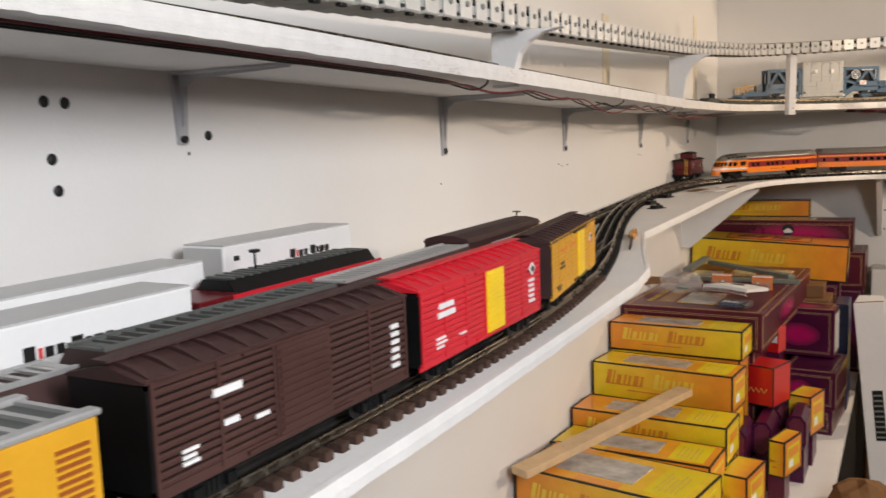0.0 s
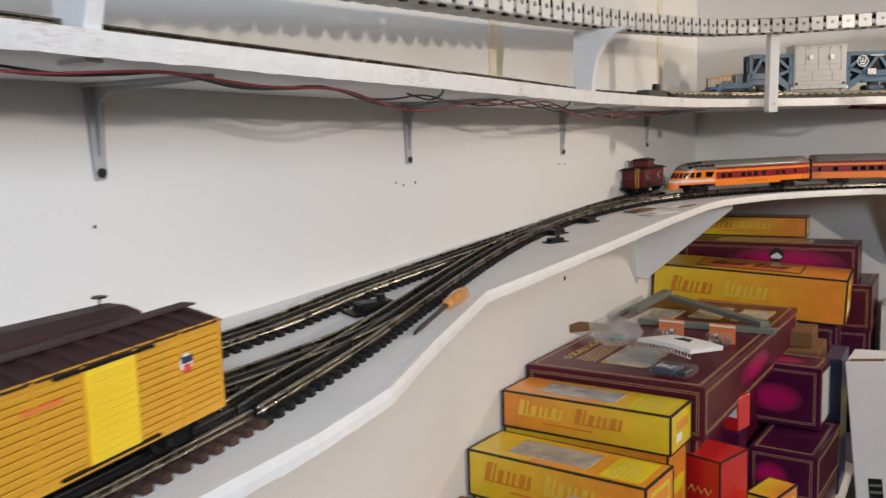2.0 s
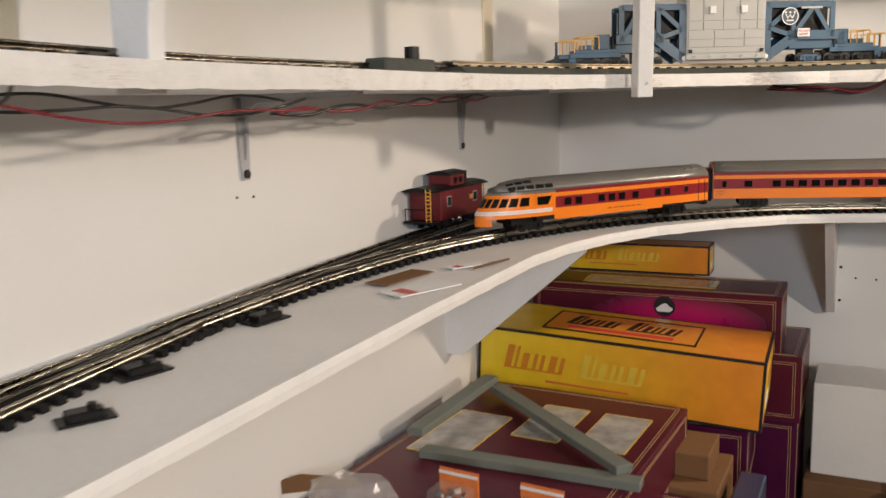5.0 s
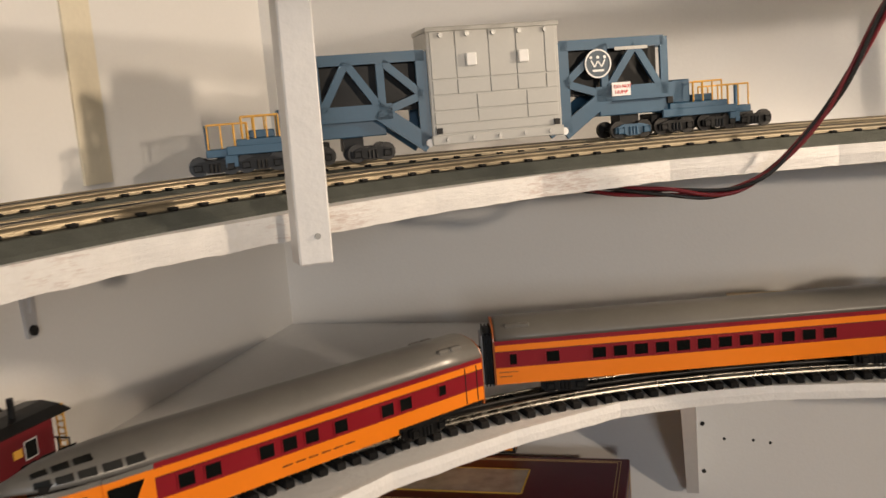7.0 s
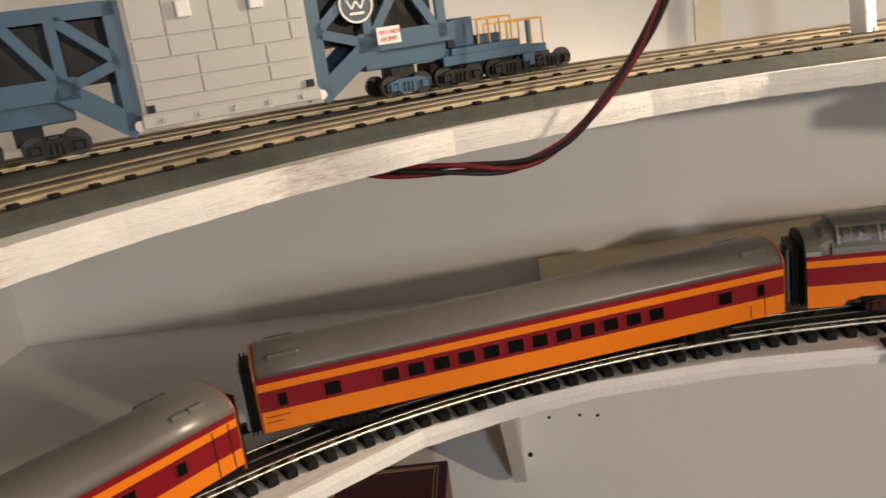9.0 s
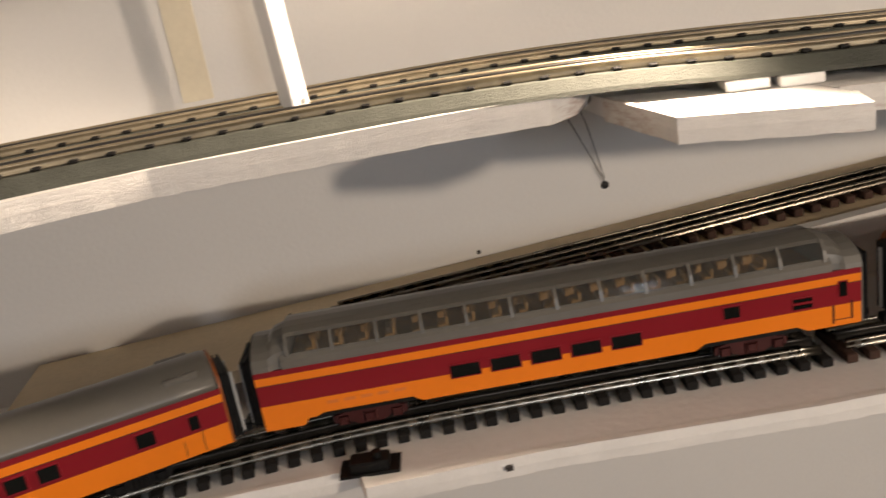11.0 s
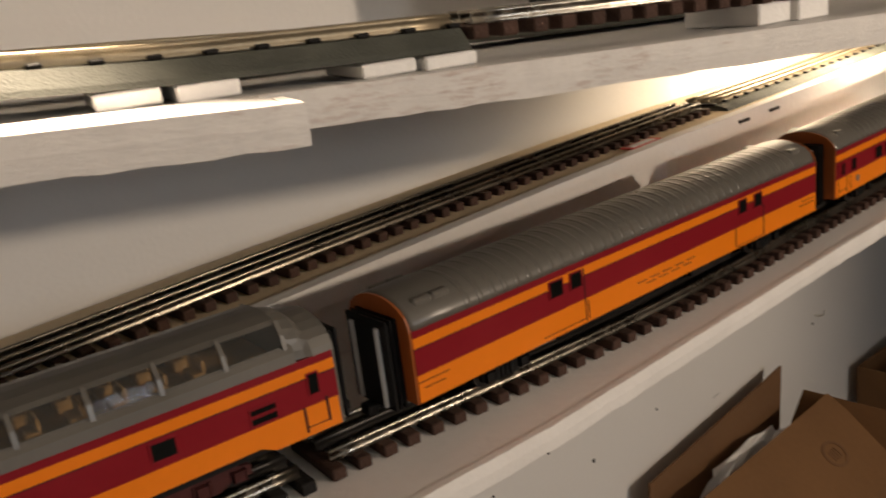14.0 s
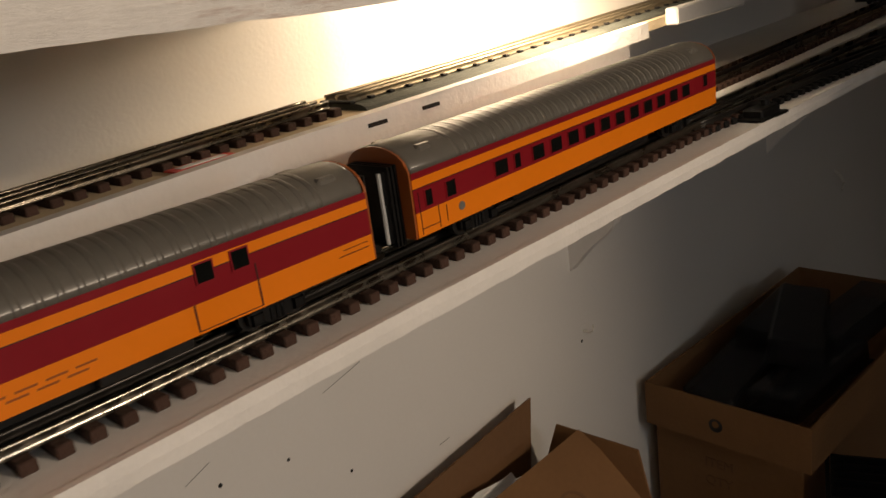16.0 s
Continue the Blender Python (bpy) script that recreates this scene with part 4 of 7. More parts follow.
part("dome_sill", bm, ROOFGREY, car)
bm = bmesh.new()
ring = [(-0.0222, 0.0838), (-0.0190, 0.0857), (-0.010, 0.0874), (0.0, 0.0880), (0.010, 0.0874), (0.0190, 0.0857), (0.0222, 0.0838), (0.016, 0.0840), (-0.016, 0.0840)]
prism(bm, ring, 0.026, L - 0.026, "x")
part("roof_spine", bm, ROOFGREY, car)
rows = 12
for i in range(rows + 1):
    x = 0.028 + (L - 0.054) * i / rows
    for s in (-1, 1):
        rings = []
        for y, z in ((0.0284, 0.0695), (0.0265, 0.0775), (0.0212, 0.0850)):
            rings.append([Vector((x - 0.0013, s * (y - 0.0012), z - 0.0006)), Vector((x + 0.0013, s * (y - 0.0012), z - 0.0006)), Vector((x + 0.0013, s * (y + 0.0006), z + 0.0006)), Vector((x - 0.0013, s * (y + 0.0006), z + 0.0006))])
        part("dome_rib", loft(bmesh.new(), rings), ROOFGREY, car)
PITCH = (L - 0.054) / rows
for s in (-1, 1):
    rings = []
    for y, z in ((0.0279, 0.0698), (0.0260, 0.0775), (0.0208, 0.0847)):
        rings.append([Vector((-PITCH / 2 + 0.0014, s * (y - 0.0006), z)), Vector((PITCH / 2 - 0.0014, s * (y - 0.0006), z)), Vector((PITCH / 2 - 0.0014, s * y, z + 0.0002)), Vector((-PITCH / 2 + 0.0014, s * y, z + 0.0002))])
    DPANE = finish(loft(bmesh.new(), rings), "dome_pane", GLAZE)
    for i in range(rows):
        o = share("dome_pane", DPANE, car, Matrix.Translation((0.028 + PITCH * (i + 0.5), 0, 0)))
        o.visible_shadow = False
for x0, x1, xa, xb in ((0.0, 0.028, 0.022, 0.028), (L - 0.026, L, L - 0.026, L - 0.020)):
    bm = bmesh.new()
    lo, hi = (x0, xb) if x0 == 0 else (x1, xa)
    steps = [(lo, 0.0), (lo + (hi - lo) * 0.45, 0.0), (lo + (hi - lo) * 0.6, 0.55), (hi, 1.0)]
    rings = []
    for x, f in steps:
        rings.append([Vector((x, y * (1 - 0.12 * f), z + f * 0.0078 * max(0, (z - 0.0615) / 0.0186))) for y, z in ROOFARC + [(-y, z) for y, z in ROOFARC[-2::-1]]])
    loft(bm, rings)
    part("end_hood", bm, ROOFGREY, car, soft=False)
part("dome_floor", box(0.028, L - 0.028, -0.026, 0.026, 0.0618, 0.0645), SEAT, car)
bm = bmesh.new()
bx(bm, -0.004, 0.004, -0.022, -0.006, 0.0645, 0.071, 0.001)
bx(bm, 0.002, 0.004, -0.022, -0.006, 0.071, 0.0775, 0.0008)
bx(bm, -0.004, 0.004, 0.006, 0.022, 0.0645, 0.071, 0.001)
bx(bm, 0.002, 0.004, 0.006, 0.022, 0.071, 0.0775, 0.0008)
SEATS = finish(bm, "seat_row", SEAT)
for i in range(18):
    share("seat_row", SEATS, car, Matrix.Translation((0.045 + i * 0.0205, 0, 0)))
windows(car, [(0.158 + i * 0.0312, 0.0225) for i in range(5)], 0.0305, 0.0405)
windows(car, [(0.365, 0.0125)], 0.0385, 0.0478)
windows(car, [(0.420, 0.015)], 0.0415, 0.0445)
windows(car, [(0.420, 0.015)], 0.0360, 0.0395)
windows(car, [(0.4515, 0.006)], 0.0405, 0.0525)
lines(car, [(0.443, 0.4445, 0.019, 0.034), (0.4575, 0.459, 0.021, 0.036), (0.444, 0.458, 0.0215, 0.022)], TRUCKRED)
for i in range(5):
    part("lettering_bar", box(0.050 + i * 0.013, 0.059 + i * 0.013, -(HALF + 0.0007), -HALF, 0.0275, 0.0300), LETTERORANGE, car)
for x, d in ((0, -1), (L, 1)):
    end_plate(car, x, d, BLACK if d < 0 else ROOFGREY)
    diaphragm(car, x, d)
    coupler(car, x, d)
for x in (0.080, L - 0.085):
    truck(car, x, TRUCKRED, 0.042, 3)

# baggage car
car, L = passenger("baggage_car", "orange and maroon model baggage car with a ribbed grey roof", (0.637, 3.246), (1.0995, 3.228), Z0)
roof(car, 0, L, ROOFGREY, (0.045, L - 0.035))
roof_vents(car, (0.016, 0.030, L - 0.022), ROOFGREY)
windows(car, [(0.120, 0.0120), (0.1395, 0.0105), (L - 0.1195, 0.0105), (L - 0.0965, 0.0105)], 0.0448, 0.0555, 0.0003)
lines(car, [(0.0, 0.024, 0.0292, 0.0296), (0.004, 0.020, 0.0250, 0.0254), (0.1475, 0.1485, 0.018, 0.056), (0.106, 0.148, 0.0195, 0.020), (0.1505, 0.1512, 0.019, 0.032), (L - 0.130, L - 0.129, 0.018, 0.034), (L - 0.088, L - 0.087, 0.018, 0.044), (L - 0.129, L - 0.088, 0.0178, 0.0183), (L - 0.028, L - 0.004, 0.0265, 0.027), (L - 0.024, L - 0.004, 0.0300, 0.0304)], TRUCKRED)
for k, (n, z) in enumerate(((5, 0.0265), (4, 0.0235))):
    for i in range(n):
        part("lettering_bar", box(0.205 + 0.01 * k + i * 0.015, 0.216 + 0.01 * k + i * 0.015, -(HALF + 0.0006), -HALF, z, z + 0.0011), BROWNEND, car)
for x, d in ((0, -1), (L, 1)):
    end_plate(car, x, d, BROWNEND)
    diaphragm(car, x, d)
    coupler(car, x, d)
for x in (0.075, L - 0.075):
    truck(car, x, BLACK)
part("underframe", box(0.13, L - 0.13, -0.02, 0.02, 0.006, 0.0165, 0.002), BLACK, car)
part("tank", box(0.275, 0.330, -0.029, -0.02, 0.0095, 0.0165, 0.001), WHEEL, car, "dark underfloor box")

# last coach
car, L = passenger("coach", "orange and maroon model coach at the train's end", (1.1415, 3.228), (1.5905, 3.228), Z0)
roof(car, 0, L, ROOFGREY, (0.05, L - 0.05))
roof_vents(car, (0.024, L - 0.03), ROOFGREY)
windows(car, [(0.014, 0.0065), (0.037, 0.0095), (0.094, 0.015), (0.114, 0.007)] + [(0.141 + i * 0.0243, 0.0145) for i in range(11)], 0.0365, 0.0475)
windows(car, [(0.425, 0.008)], 0.0385, 0.0495)
lines(car, [(0.004, 0.0045, 0.018, 0.048), (0.022, 0.0225, 0.018, 0.034), (0.005, 0.022, 0.0215, 0.022), (0.030, 0.0305, 0.020, 0.032)], TRUCKRED)
bm = bmesh.new()
cyl(bm, (0.046, -(HALF + 0.0004), 0.0265), (0.046, -(HALF + 0.0010), 0.0265), 0.0032, 14)
part("emblem", bm, BOLT, car, "small grey round emblem")
for x, d in ((0, -1), (L, 1)):
    end_plate(car, x, d, BROWNEND)
    if d < 0:
        diaphragm(car, x, d)
    coupler(car, x, d)
for x in (0.07, L - 0.07):
    truck(car, x, BLACK)
part("underframe", box(0.12, L - 0.12, -0.02, 0.02, 0.006, 0.0165, 0.002), BLACK, car)

# observation car: the round glazed tail points to the corner
NOSE = 0.088


def plan(x, z):
    """Half width of the rounded tail at x; higher up the tail leans in."""
    xs = max(0.0, (z - 0.030)) * 0.75
    u = (x - xs) / (NOSE - xs)
    u = max(0.0, min(1.0, u))
    return HALF * (1 - (1 - u) ** 2.3) ** 0.55 if u < 1 else HALF


def tail_strip(parent, name, z0, z1, s0, s1, material, off=0.0, thick=0.0010):
    """A band round the tail between two places of its outline; s from -1 (near side) to 1 (far side)."""
    bm = bmesh.new()
    rings = []
    k = max(3, int(abs(s1 - s0) * 14))
    for i in range(k + 1):
        s = s0 + (s1 - s0) * i / k
        ring = []
        for z, t in ((z0, 0), (z1, 0), (z1, 1), (z0, 1)):
            xs = max(0.0, (z - 0.030)) * 0.75
            a = abs(s)
            x = xs + (NOSE - xs) * a ** 1.9
            y = plan(x, z) * (1 if s > 0 else -1) if a > 1e-6 else 0.0
            o = off + (0 if t else -thick)
            dx, dy = -(1 - a), (1 if s > 0 else -1) * a
            ln = math.hypot(dx, dy)
            ring.append(Vector((x + dx / ln * o, y + dy / ln * o, z)))
        rings.append(ring)
    loft(bm, rings)
    return part(name, bm, material, parent)


a, b = Vector((-0.587, 2.746, 0)), Vector((-0.336, 3.110, 0))
d = (b - a).normalized()
car, L = passenger("observation_car", "orange model observation car with a rounded glazed tail", (b.x - d.x * 0.442, b.y - d.y * 0.442), (b.x, b.y), Z0, skirt_pts=[(NOSE, 0.0235), (0.10, 0.0235), (0.122, 0.0235), (0.1225, 0.0165), (0.34, 0.0165), (0.34, 0.021), (0.442, 0.021), (0.442, 0.0338), (NOSE, 0.0338)], core=(NOSE, 0))
bm = bmesh.new()
rings = []
for i in range(15):
    f = i / 14
    x = 0.018 + (0.442 - 0.018) * (f ** 1.6)
    if i == 0:
        x = 0.0325
    u = min(1.0, max(0.0, (x - 0.0325) / 0.085))
    k = max(0.12, (1 - (1 - u) ** 2.0) ** 0.5)
    rings.append(roof_rings(x, k))
loft(bm, rings)
part("roof", bm, ROOFSILVER, car, soft=True)
roof_vents(car, (L - 0.038, L - 0.024), ROOFSILVER)
tail_strip(car, "tail_wall", 0.0235, 0.0335, -1, 1, ORANGE)
tail_strip(car, "pilot", 0.0125, 0.0237, -0.42, 0.42, ORANGE)
tail_strip(car, "tail_wall", 0.0335, 0.0580, -1, 1, ORANGE)
tail_strip(car, "tail_wall", 0.0580, 0.0617, -1, 1, ROOFSILVER)
for z0, z1 in ((0.0292, 0.0318), (0.0324, 0.0350)):
    tail_strip(car, "silver_stripe", z0, z1, -1, 1, STRIPEWHITE, 0.0005)
    band(car, "silver_stripe", NOSE, NOSE + 0.030, z0, z1, STRIPEWHITE, 0.0007)


def roof_pane(x0, x1, i0, i1, s):
    """A dark pane lying on the slope of the tail's roof."""
    rows = []
    for x in (x0, x1):
        u = min(1.0, max(0.0, (x - 0.0325) / 0.085))
        ring = roof_rings(x, max(0.12, (1 - (1 - u) ** 2.0) ** 0.5))
        rows.append([Vector((p.x, s * abs(p.y) + s * 0.0007, p.z + 0.0009)) for p in ring[i0:i1 + 1]])
    bm = bmesh.new()
    low = [[bm.verts.new(p - Vector((0, s * 0.0012, 0.0012))) for p in r] for r in rows]
    top = [[bm.verts.new(p) for p in r] for r in rows]
    n = len(rows[0])
    for k in range(n - 1):
        bm.faces.new((top[0][k], top[1][k], top[1][k + 1], top[0][k + 1]))
        bm.faces.new((low[0][k], low[0][k + 1], low[1][k + 1], low[1][k]))
        for r in (0, 1):
            bm.faces.new((top[r][k], top[r][k + 1], low[r][k + 1], low[r][k]))
    for k in (0, n - 1):
        bm.faces.new((top[0][k], top[1][k], low[1][k], low[0][k]))
    bmesh.ops.recalc_face_normals(bm, faces=bm.faces)
    part("roof_pane", bm, PANE, car)


band(car, "tail_frame", NOSE, NOSE + 0.036, 0.0580, 0.0617, ROOFSILVER, 0.0006)
for s in (-1, 1):
    for x0, x1 in ((0.048, 0.058), (0.061, 0.072), (0.075, 0.087), (0.091, 0.104), (0.107, 0.120)):
        roof_pane(x0, x1, 1, 2, s)
        roof_pane(x0, x1, 3, 4, s) if x0 < 0.08 else None
for s in (-1, 1):
    for i in range(6):
        c = (0.07 + i * 0.157) * s
        w = 0.060 * s
        tail_strip(car, "tail_window", 0.0405, 0.0530, c - w, c + w, PANE, 0.0005)
part("tail_core", box(0.05, NOSE + 0.004, -0.021, 0.021, 0.0125, 0.066), BLACK, car)
for sd in (-1, 1):
    bm = bmesh.new()
    prism(bm, [(0.0905, 0.0405), (0.1100, 0.0405), (0.1165, 0.0530), (0.0905, 0.0530)], min(sd * HALF, sd * (HALF + 0.0014)), max(sd * HALF, sd * (HALF + 0.0014)), "y")
    part("tail_window", bm, PANE, car)
windows(car, [(0.128 + 0.019, 0.0125), (0.128 + 0.040, 0.0125)] + [(0.213 + 0.0205 * i, 0.0125) for i in range(3)] + [(0.282, 0.0125), (0.330, 0.0125), (0.350, 0.0125)], 0.0368, 0.0475)
windows(car, [(0.392, 0.008)], 0.0385, 0.0475)
band(car, "orange_corner", NOSE, NOSE + 0.036, 0.0338, 0.0580, ORANGE, 0.0003)
lines(car, [(L - 0.022, L - 0.0212, 0.022, 0.056), (L - 0.008, L - 0.0072, 0.022, 0.056)], INK)
for i in range(6):
    part("lettering_bar", box(0.225 + i * 0.012, 0.234 + i * 0.012, -(HALF + 0.0006), -HALF, 0.0245, 0.0256), TRUCKRED, car)
end_plate(car, L, 1, BROWNEND)
diaphragm(car, L, 1)
for x in (0.085, L - 0.065):
    truck(car, x, BLACK)

# caboose in the corner
cab = thing("caboose", "dark red model caboose with black roofs and yellow ladders", "train car", Matrix.Translation((-0.704, 2.955, zl(2.85) + RAILTOP - 0.0006)) @ Matrix.Rotation(radians(-93), 4, "Z"))
CL = 0.178
part("body", box(0.018, CL - 0.018, -0.0285, 0.0285, 0.015, 0.062, 0.0008), CABRED, cab)
for x0, x1, w, z, nm in ((-0.002, CL + 0.002, 0.031, 0.062, "main_roof"), (0.062, 0.116, 0.0235, 0.083, "cupola_roof")):
    bm = bmesh.new()
    prism(bm, [(-w, z), (-w * 0.6, z + 0.004), (0, z + 0.0062), (w * 0.6, z + 0.004), (w, z), (w, z - 0.0012), (-w, z - 0.0012)], x0, x1, "x")
    part(nm, bm, BLACK, cab, "black curved roof")
part("cupola", box(0.066, 0.112, -0.021, 0.021, 0.062, 0.083, 0.0008), CABRED, cab)
for x in (0.080, 0.098):
    for s in (-1, 1):
        part("window", box(x - 0.005, x + 0.005, min(s * 0.0208, s * 0.0214), max(s * 0.0208, s * 0.0214), 0.068, 0.078), PANE, cab)
for x in (0.045, 0.133):
    for s in (-1, 1):
        w_ = part("window", box(x - 0.006, x + 0.006, min(s * 0.0283, s * 0.0291), max(s * 0.0283, s * 0.0291), 0.036, 0.050), PANE, cab)
        part("window_frame", box(x - 0.0072, x + 0.0072, min(s * 0.0284, s * 0.0289), max(s * 0.0284, s * 0.0289), 0.0348, 0.0512), GREYLIGHT, w_)
for x in (0.008, CL - 0.008):
    part("platform", box(x - 0.012, x + 0.012, -0.027, 0.027, 0.012, 0.0150), BLACK, cab)
    bm = bmesh.new()
    e = -1 if x < 0.05 else 1
    for y in (-0.025, -0.012, 0.012, 0.025):
        part("railing_post", cyl(bmesh.new(), (x + e * 0.009, y, 0.015), (x + e * 0.009, y, 0.034), 0.0008, 6), BLACK, cab)
    cyl(bm, (x + e * 0.009, -0.025, 0.034), (x + e * 0.009, 0.025, 0.034), 0.0009, 6)
    part("end_railing", bm, BLACK, cab)
    bm = bmesh.new()
    for y in (0.0135, 0.0215):
        cyl(bm, (x + e * 0.010, y, 0.014), (x + e * 0.010, y, 0.066), 0.0009, 6)
    for i in range(8):
        cyl(bm, (x + e * 0.010, 0.0135, 0.019 + i * 0.006), (x + e * 0.010, 0.0215, 0.019 + i * 0.006), 0.0008, 6)
    part("ladder", bm, HANDRAIL, cab, "yellow end ladder")
part("lantern_plate", box(0.055, 0.064, 0.0284, 0.0296, 0.040, 0.047), HANDRAIL, cab)
bm = bmesh.new()
cyl(bm, (0.04, 0.008, 0.066), (0.04, 0.008, 0.084), 0.003, 10)
part("chimney", bm, BLACK, cab)
for x in (0.045, CL - 0.045):
    truck(cab, x, BLACK, 0.026)


# freight cars on the sidings
def freight(name, label, x, y0, y1, turn, z):
    L = y1 - y0
    o = thing(name, label, "train car", Matrix.Translation((x, y0, z)) @ Matrix.Rotation(radians(90 + turn), 4, "Z"), "freight cars")
    return o, L


def freight_base(o, L, w=0.0295, body=BLACK):
    part("underframe", box(0.006, L - 0.006, -w + 0.006, w - 0.006, 0.012, 0.0195), BLACK, o)
    for x in (0.045, L - 0.045):
        truck(o, x, BLACK, 0.026)
    for x, d in ((0, -1), (L, 1)):
        coupler(o, x, d)


def stock_car(name, label, x, y0, y1, turn, z, side, door, door_at, door_w, end, roofm, bars, high=0.060, slats=11):
    o, L = freight(name, label, x, y0, y1, turn, z)
    w = 0.0285
    base, top = 0.0185, 0.0185 + high
    part("core", box(0.002, L - 0.002, -w + 0.002, w - 0.002, base, top), BLACK if side is CARBROWN else side, o)
    part("end_wall", box(0, 0.0035, -w, w, base, top), end, o)
    part("end_wall", box(L - 0.0035, L, -w, w, base, top), end, o)
    for s in (-1, 1):
        yy = (s * (w - 0.002), s * w)
        part("side_sill", box(0, L, min(yy), max(yy), base - 0.003, base + 0.003), side, o)
        part("side_plate", box(0, L, min(yy), max(yy), top - 0.004, top + 0.001), side, o)
    segs = [(0.0035, door_at - door_w / 2), (door_at + door_w / 2, L - 0.0035)]
    pitch = (high - 0.007) / slats
    wide = 0.72 if side is CARBROWN else 0.9
    for x0, x1 in segs:
        bm = bmesh.new()
        prism(bm, [(0, 0), (0, pitch * wide), (0.0015, pitch * wide), (0.0022, pitch * (wide - 0.16)), (0.0022, pitch * 0.16), (0.0015, 0)], x0, x1, "x")
        me = finish(bm, "slat", side)
        for i in range(slats):
            zz = base + 0.0032 + i * pitch
            share("slat", me, o, Matrix.Translation((0, w - 0.0016, zz)))
            share("slat", me, o, Matrix.Translation((0, -(w - 0.0016), zz)) @ Matrix.Diagonal((1, -1, 1, 1)))
        n = max(2, int((x1 - x0) / 0.035))
        for k in range(n + 1):
            xx = x0 + (x1 - x0) * k / n
            for s in (-1, 1):
                a, b = s * (w - 0.001), s * (w + 0.0011)
                part("stake", box(max(0, xx - 0.0014), min(L, xx + 0.0014), min(a, b), max(a, b), base, top), side, o)
    for s in (-1, 1):
        a, b = s * (w - 0.001), s * (w + 0.0022)
        dr = part("door", box(door_at - door_w / 2 + 0.001, door_at + door_w / 2 - 0.001, min(a, b), max(a, b), base + 0.0015, top - 0.003), door, o)
        c, d2 = s * (w + 0.0022), s * (w + 0.0032)
        for i in range(slats):
            zz = base + 0.004 + i * pitch * 0.97
            part("door_slat", box(door_at - door_w / 2 + 0.003, door_at + door_w / 2 - 0.003, min(c, d2), max(c, d2), zz, zz + pitch * 0.62), door, dr)
        part("door_track", box(door_at - door_w, door_at + door_w * 0.9, min(a, c), max(a, c), top - 0.0028, top - 0.0012), BLACK if side is CARYELLOW else side, o)
        part("door_track", box(door_at - door_w, door_at + door_w * 0.9, min(a, c), max(a, c), base - 0.0005, base + 0.0012), BLACK if side is CARYELLOW else side, o)
    bm = bmesh.new()
    prism(bm, [(-w - 0.001, top), (-w * 0.5, top + 0.0038), (0, top + 0.0066), (w * 0.5, top + 0.0038), (w + 0.001, top), (w + 0.001, top - 0.001), (-w - 0.001, top - 0.001)], -0.001, L + 0.001, "x")
    rf = part("roof", bm, roofm, o)
    for k in range(14):
        xx = 0.006 + (L - 0.012) * k / 13
        bm = bmesh.new()
        prism(bm, [(-w - 0.0012, top + 0.0002), (-w * 0.5, top + 0.0062), (0, top + 0.0090), (w * 0.5, top + 0.0062), (w + 0.0012, top + 0.0002), (w * 0.5, top + 0.0032), (0, top + 0.0060), (-w * 0.5, top + 0.0032)], xx - 0.0021, xx + 0.0021, "x")
        part("roof_rib", bm, roofm, rf)
    part("running_board", box(-0.003, L + 0.003, -0.006, 0.006, top + 0.0088, top + 0.0102), roofm, rf)
    for x0, x1, z0, z1, m in bars:
        part("lettering_bar", box(x0, x1, -(w + 0.0016), -(w - 0.0004), base + z0, base + z1), m, o)
    freight_base(o, L)
    return o, L


RZ = RAILTOP - 0.0018
stock_car("stock_car", "dark brown slatted model stock car with white lettering", -0.4165, 0.226, 0.478, 0.0, zl(0.3) + RZ, CARBROWN, CARBROWN, 0.125, 0.055, BLACK, ROOFBROWN,
          [(0.045, 0.068, 0.040, 0.0445, LETTER), (0.052, 0.064, 0.022, 0.0255, LETTER), (0.078, 0.090, 0.018, 0.0205, LETTER)] + [(0.020, 0.032 - 0.002 * (i % 2), 0.010 + i * 0.0035, 0.0118 + i * 0.0035, LETTER) for i in range(3)] + [(0.228, 0.238, 0.010 + 0.0058 * i, 0.013 + 0.0058 * i, LETTER) for i in range(6)])
stock_car("stock_car", "bright red slatted model stock car with a yellow door", -0.4135, 0.491, 0.750, 1.2, zl(0.6) + RZ, CARRED, DOORYELLOW, 0.142, 0.040, BLACK, CARRED,
          [(0.032, 0.058, 0.040, 0.0445, LETTER), (0.030, 0.060, 0.033, 0.0375, LETTER), (0.026, 0.042, 0.016, 0.0178, LETTER), (0.026, 0.044, 0.0125, 0.0143, LETTER), (0.026, 0.038, 0.009, 0.0108, LETTER), (0.068, 0.080, 0.012, 0.0135, LETTER)] + [(0.226, 0.240 - 0.002 * (i % 2), 0.010 + 0.0052 * i, 0.0128 + 0.0052 * i, LETTER) for i in range(5)])
o, L = stock_car("stock_car", "yellow slatted model stock car with a brown roof", -0.4215, 0.787, 1.060, 8.8, zl(0.9) + RZ, CARYELLOW, DOORYELLOW, 0.165, 0.042, ROOFBROWN, ROOFBROWN,
                 [(0.050, 0.080, 0.044, 0.0465, LETTERORANGE), (0.100, 0.128, 0.044, 0.0465, LETTERORANGE), (0.048, 0.064, 0.030, 0.0325, INK), (0.044, 0.068, 0.0255, 0.0278, INK), (0.026, 0.046, 0.0065, 0.0085, INK), (0.030, 0.044, 0.0035, 0.005, INK)])
bm = bmesh.new()
cyl(bm, (0.232, -0.0296, 0.058), (0.232, -0.0308, 0.058), 0.0065, 6)
part("shield", bm, LETTER, o, "small red, white and blue shield")
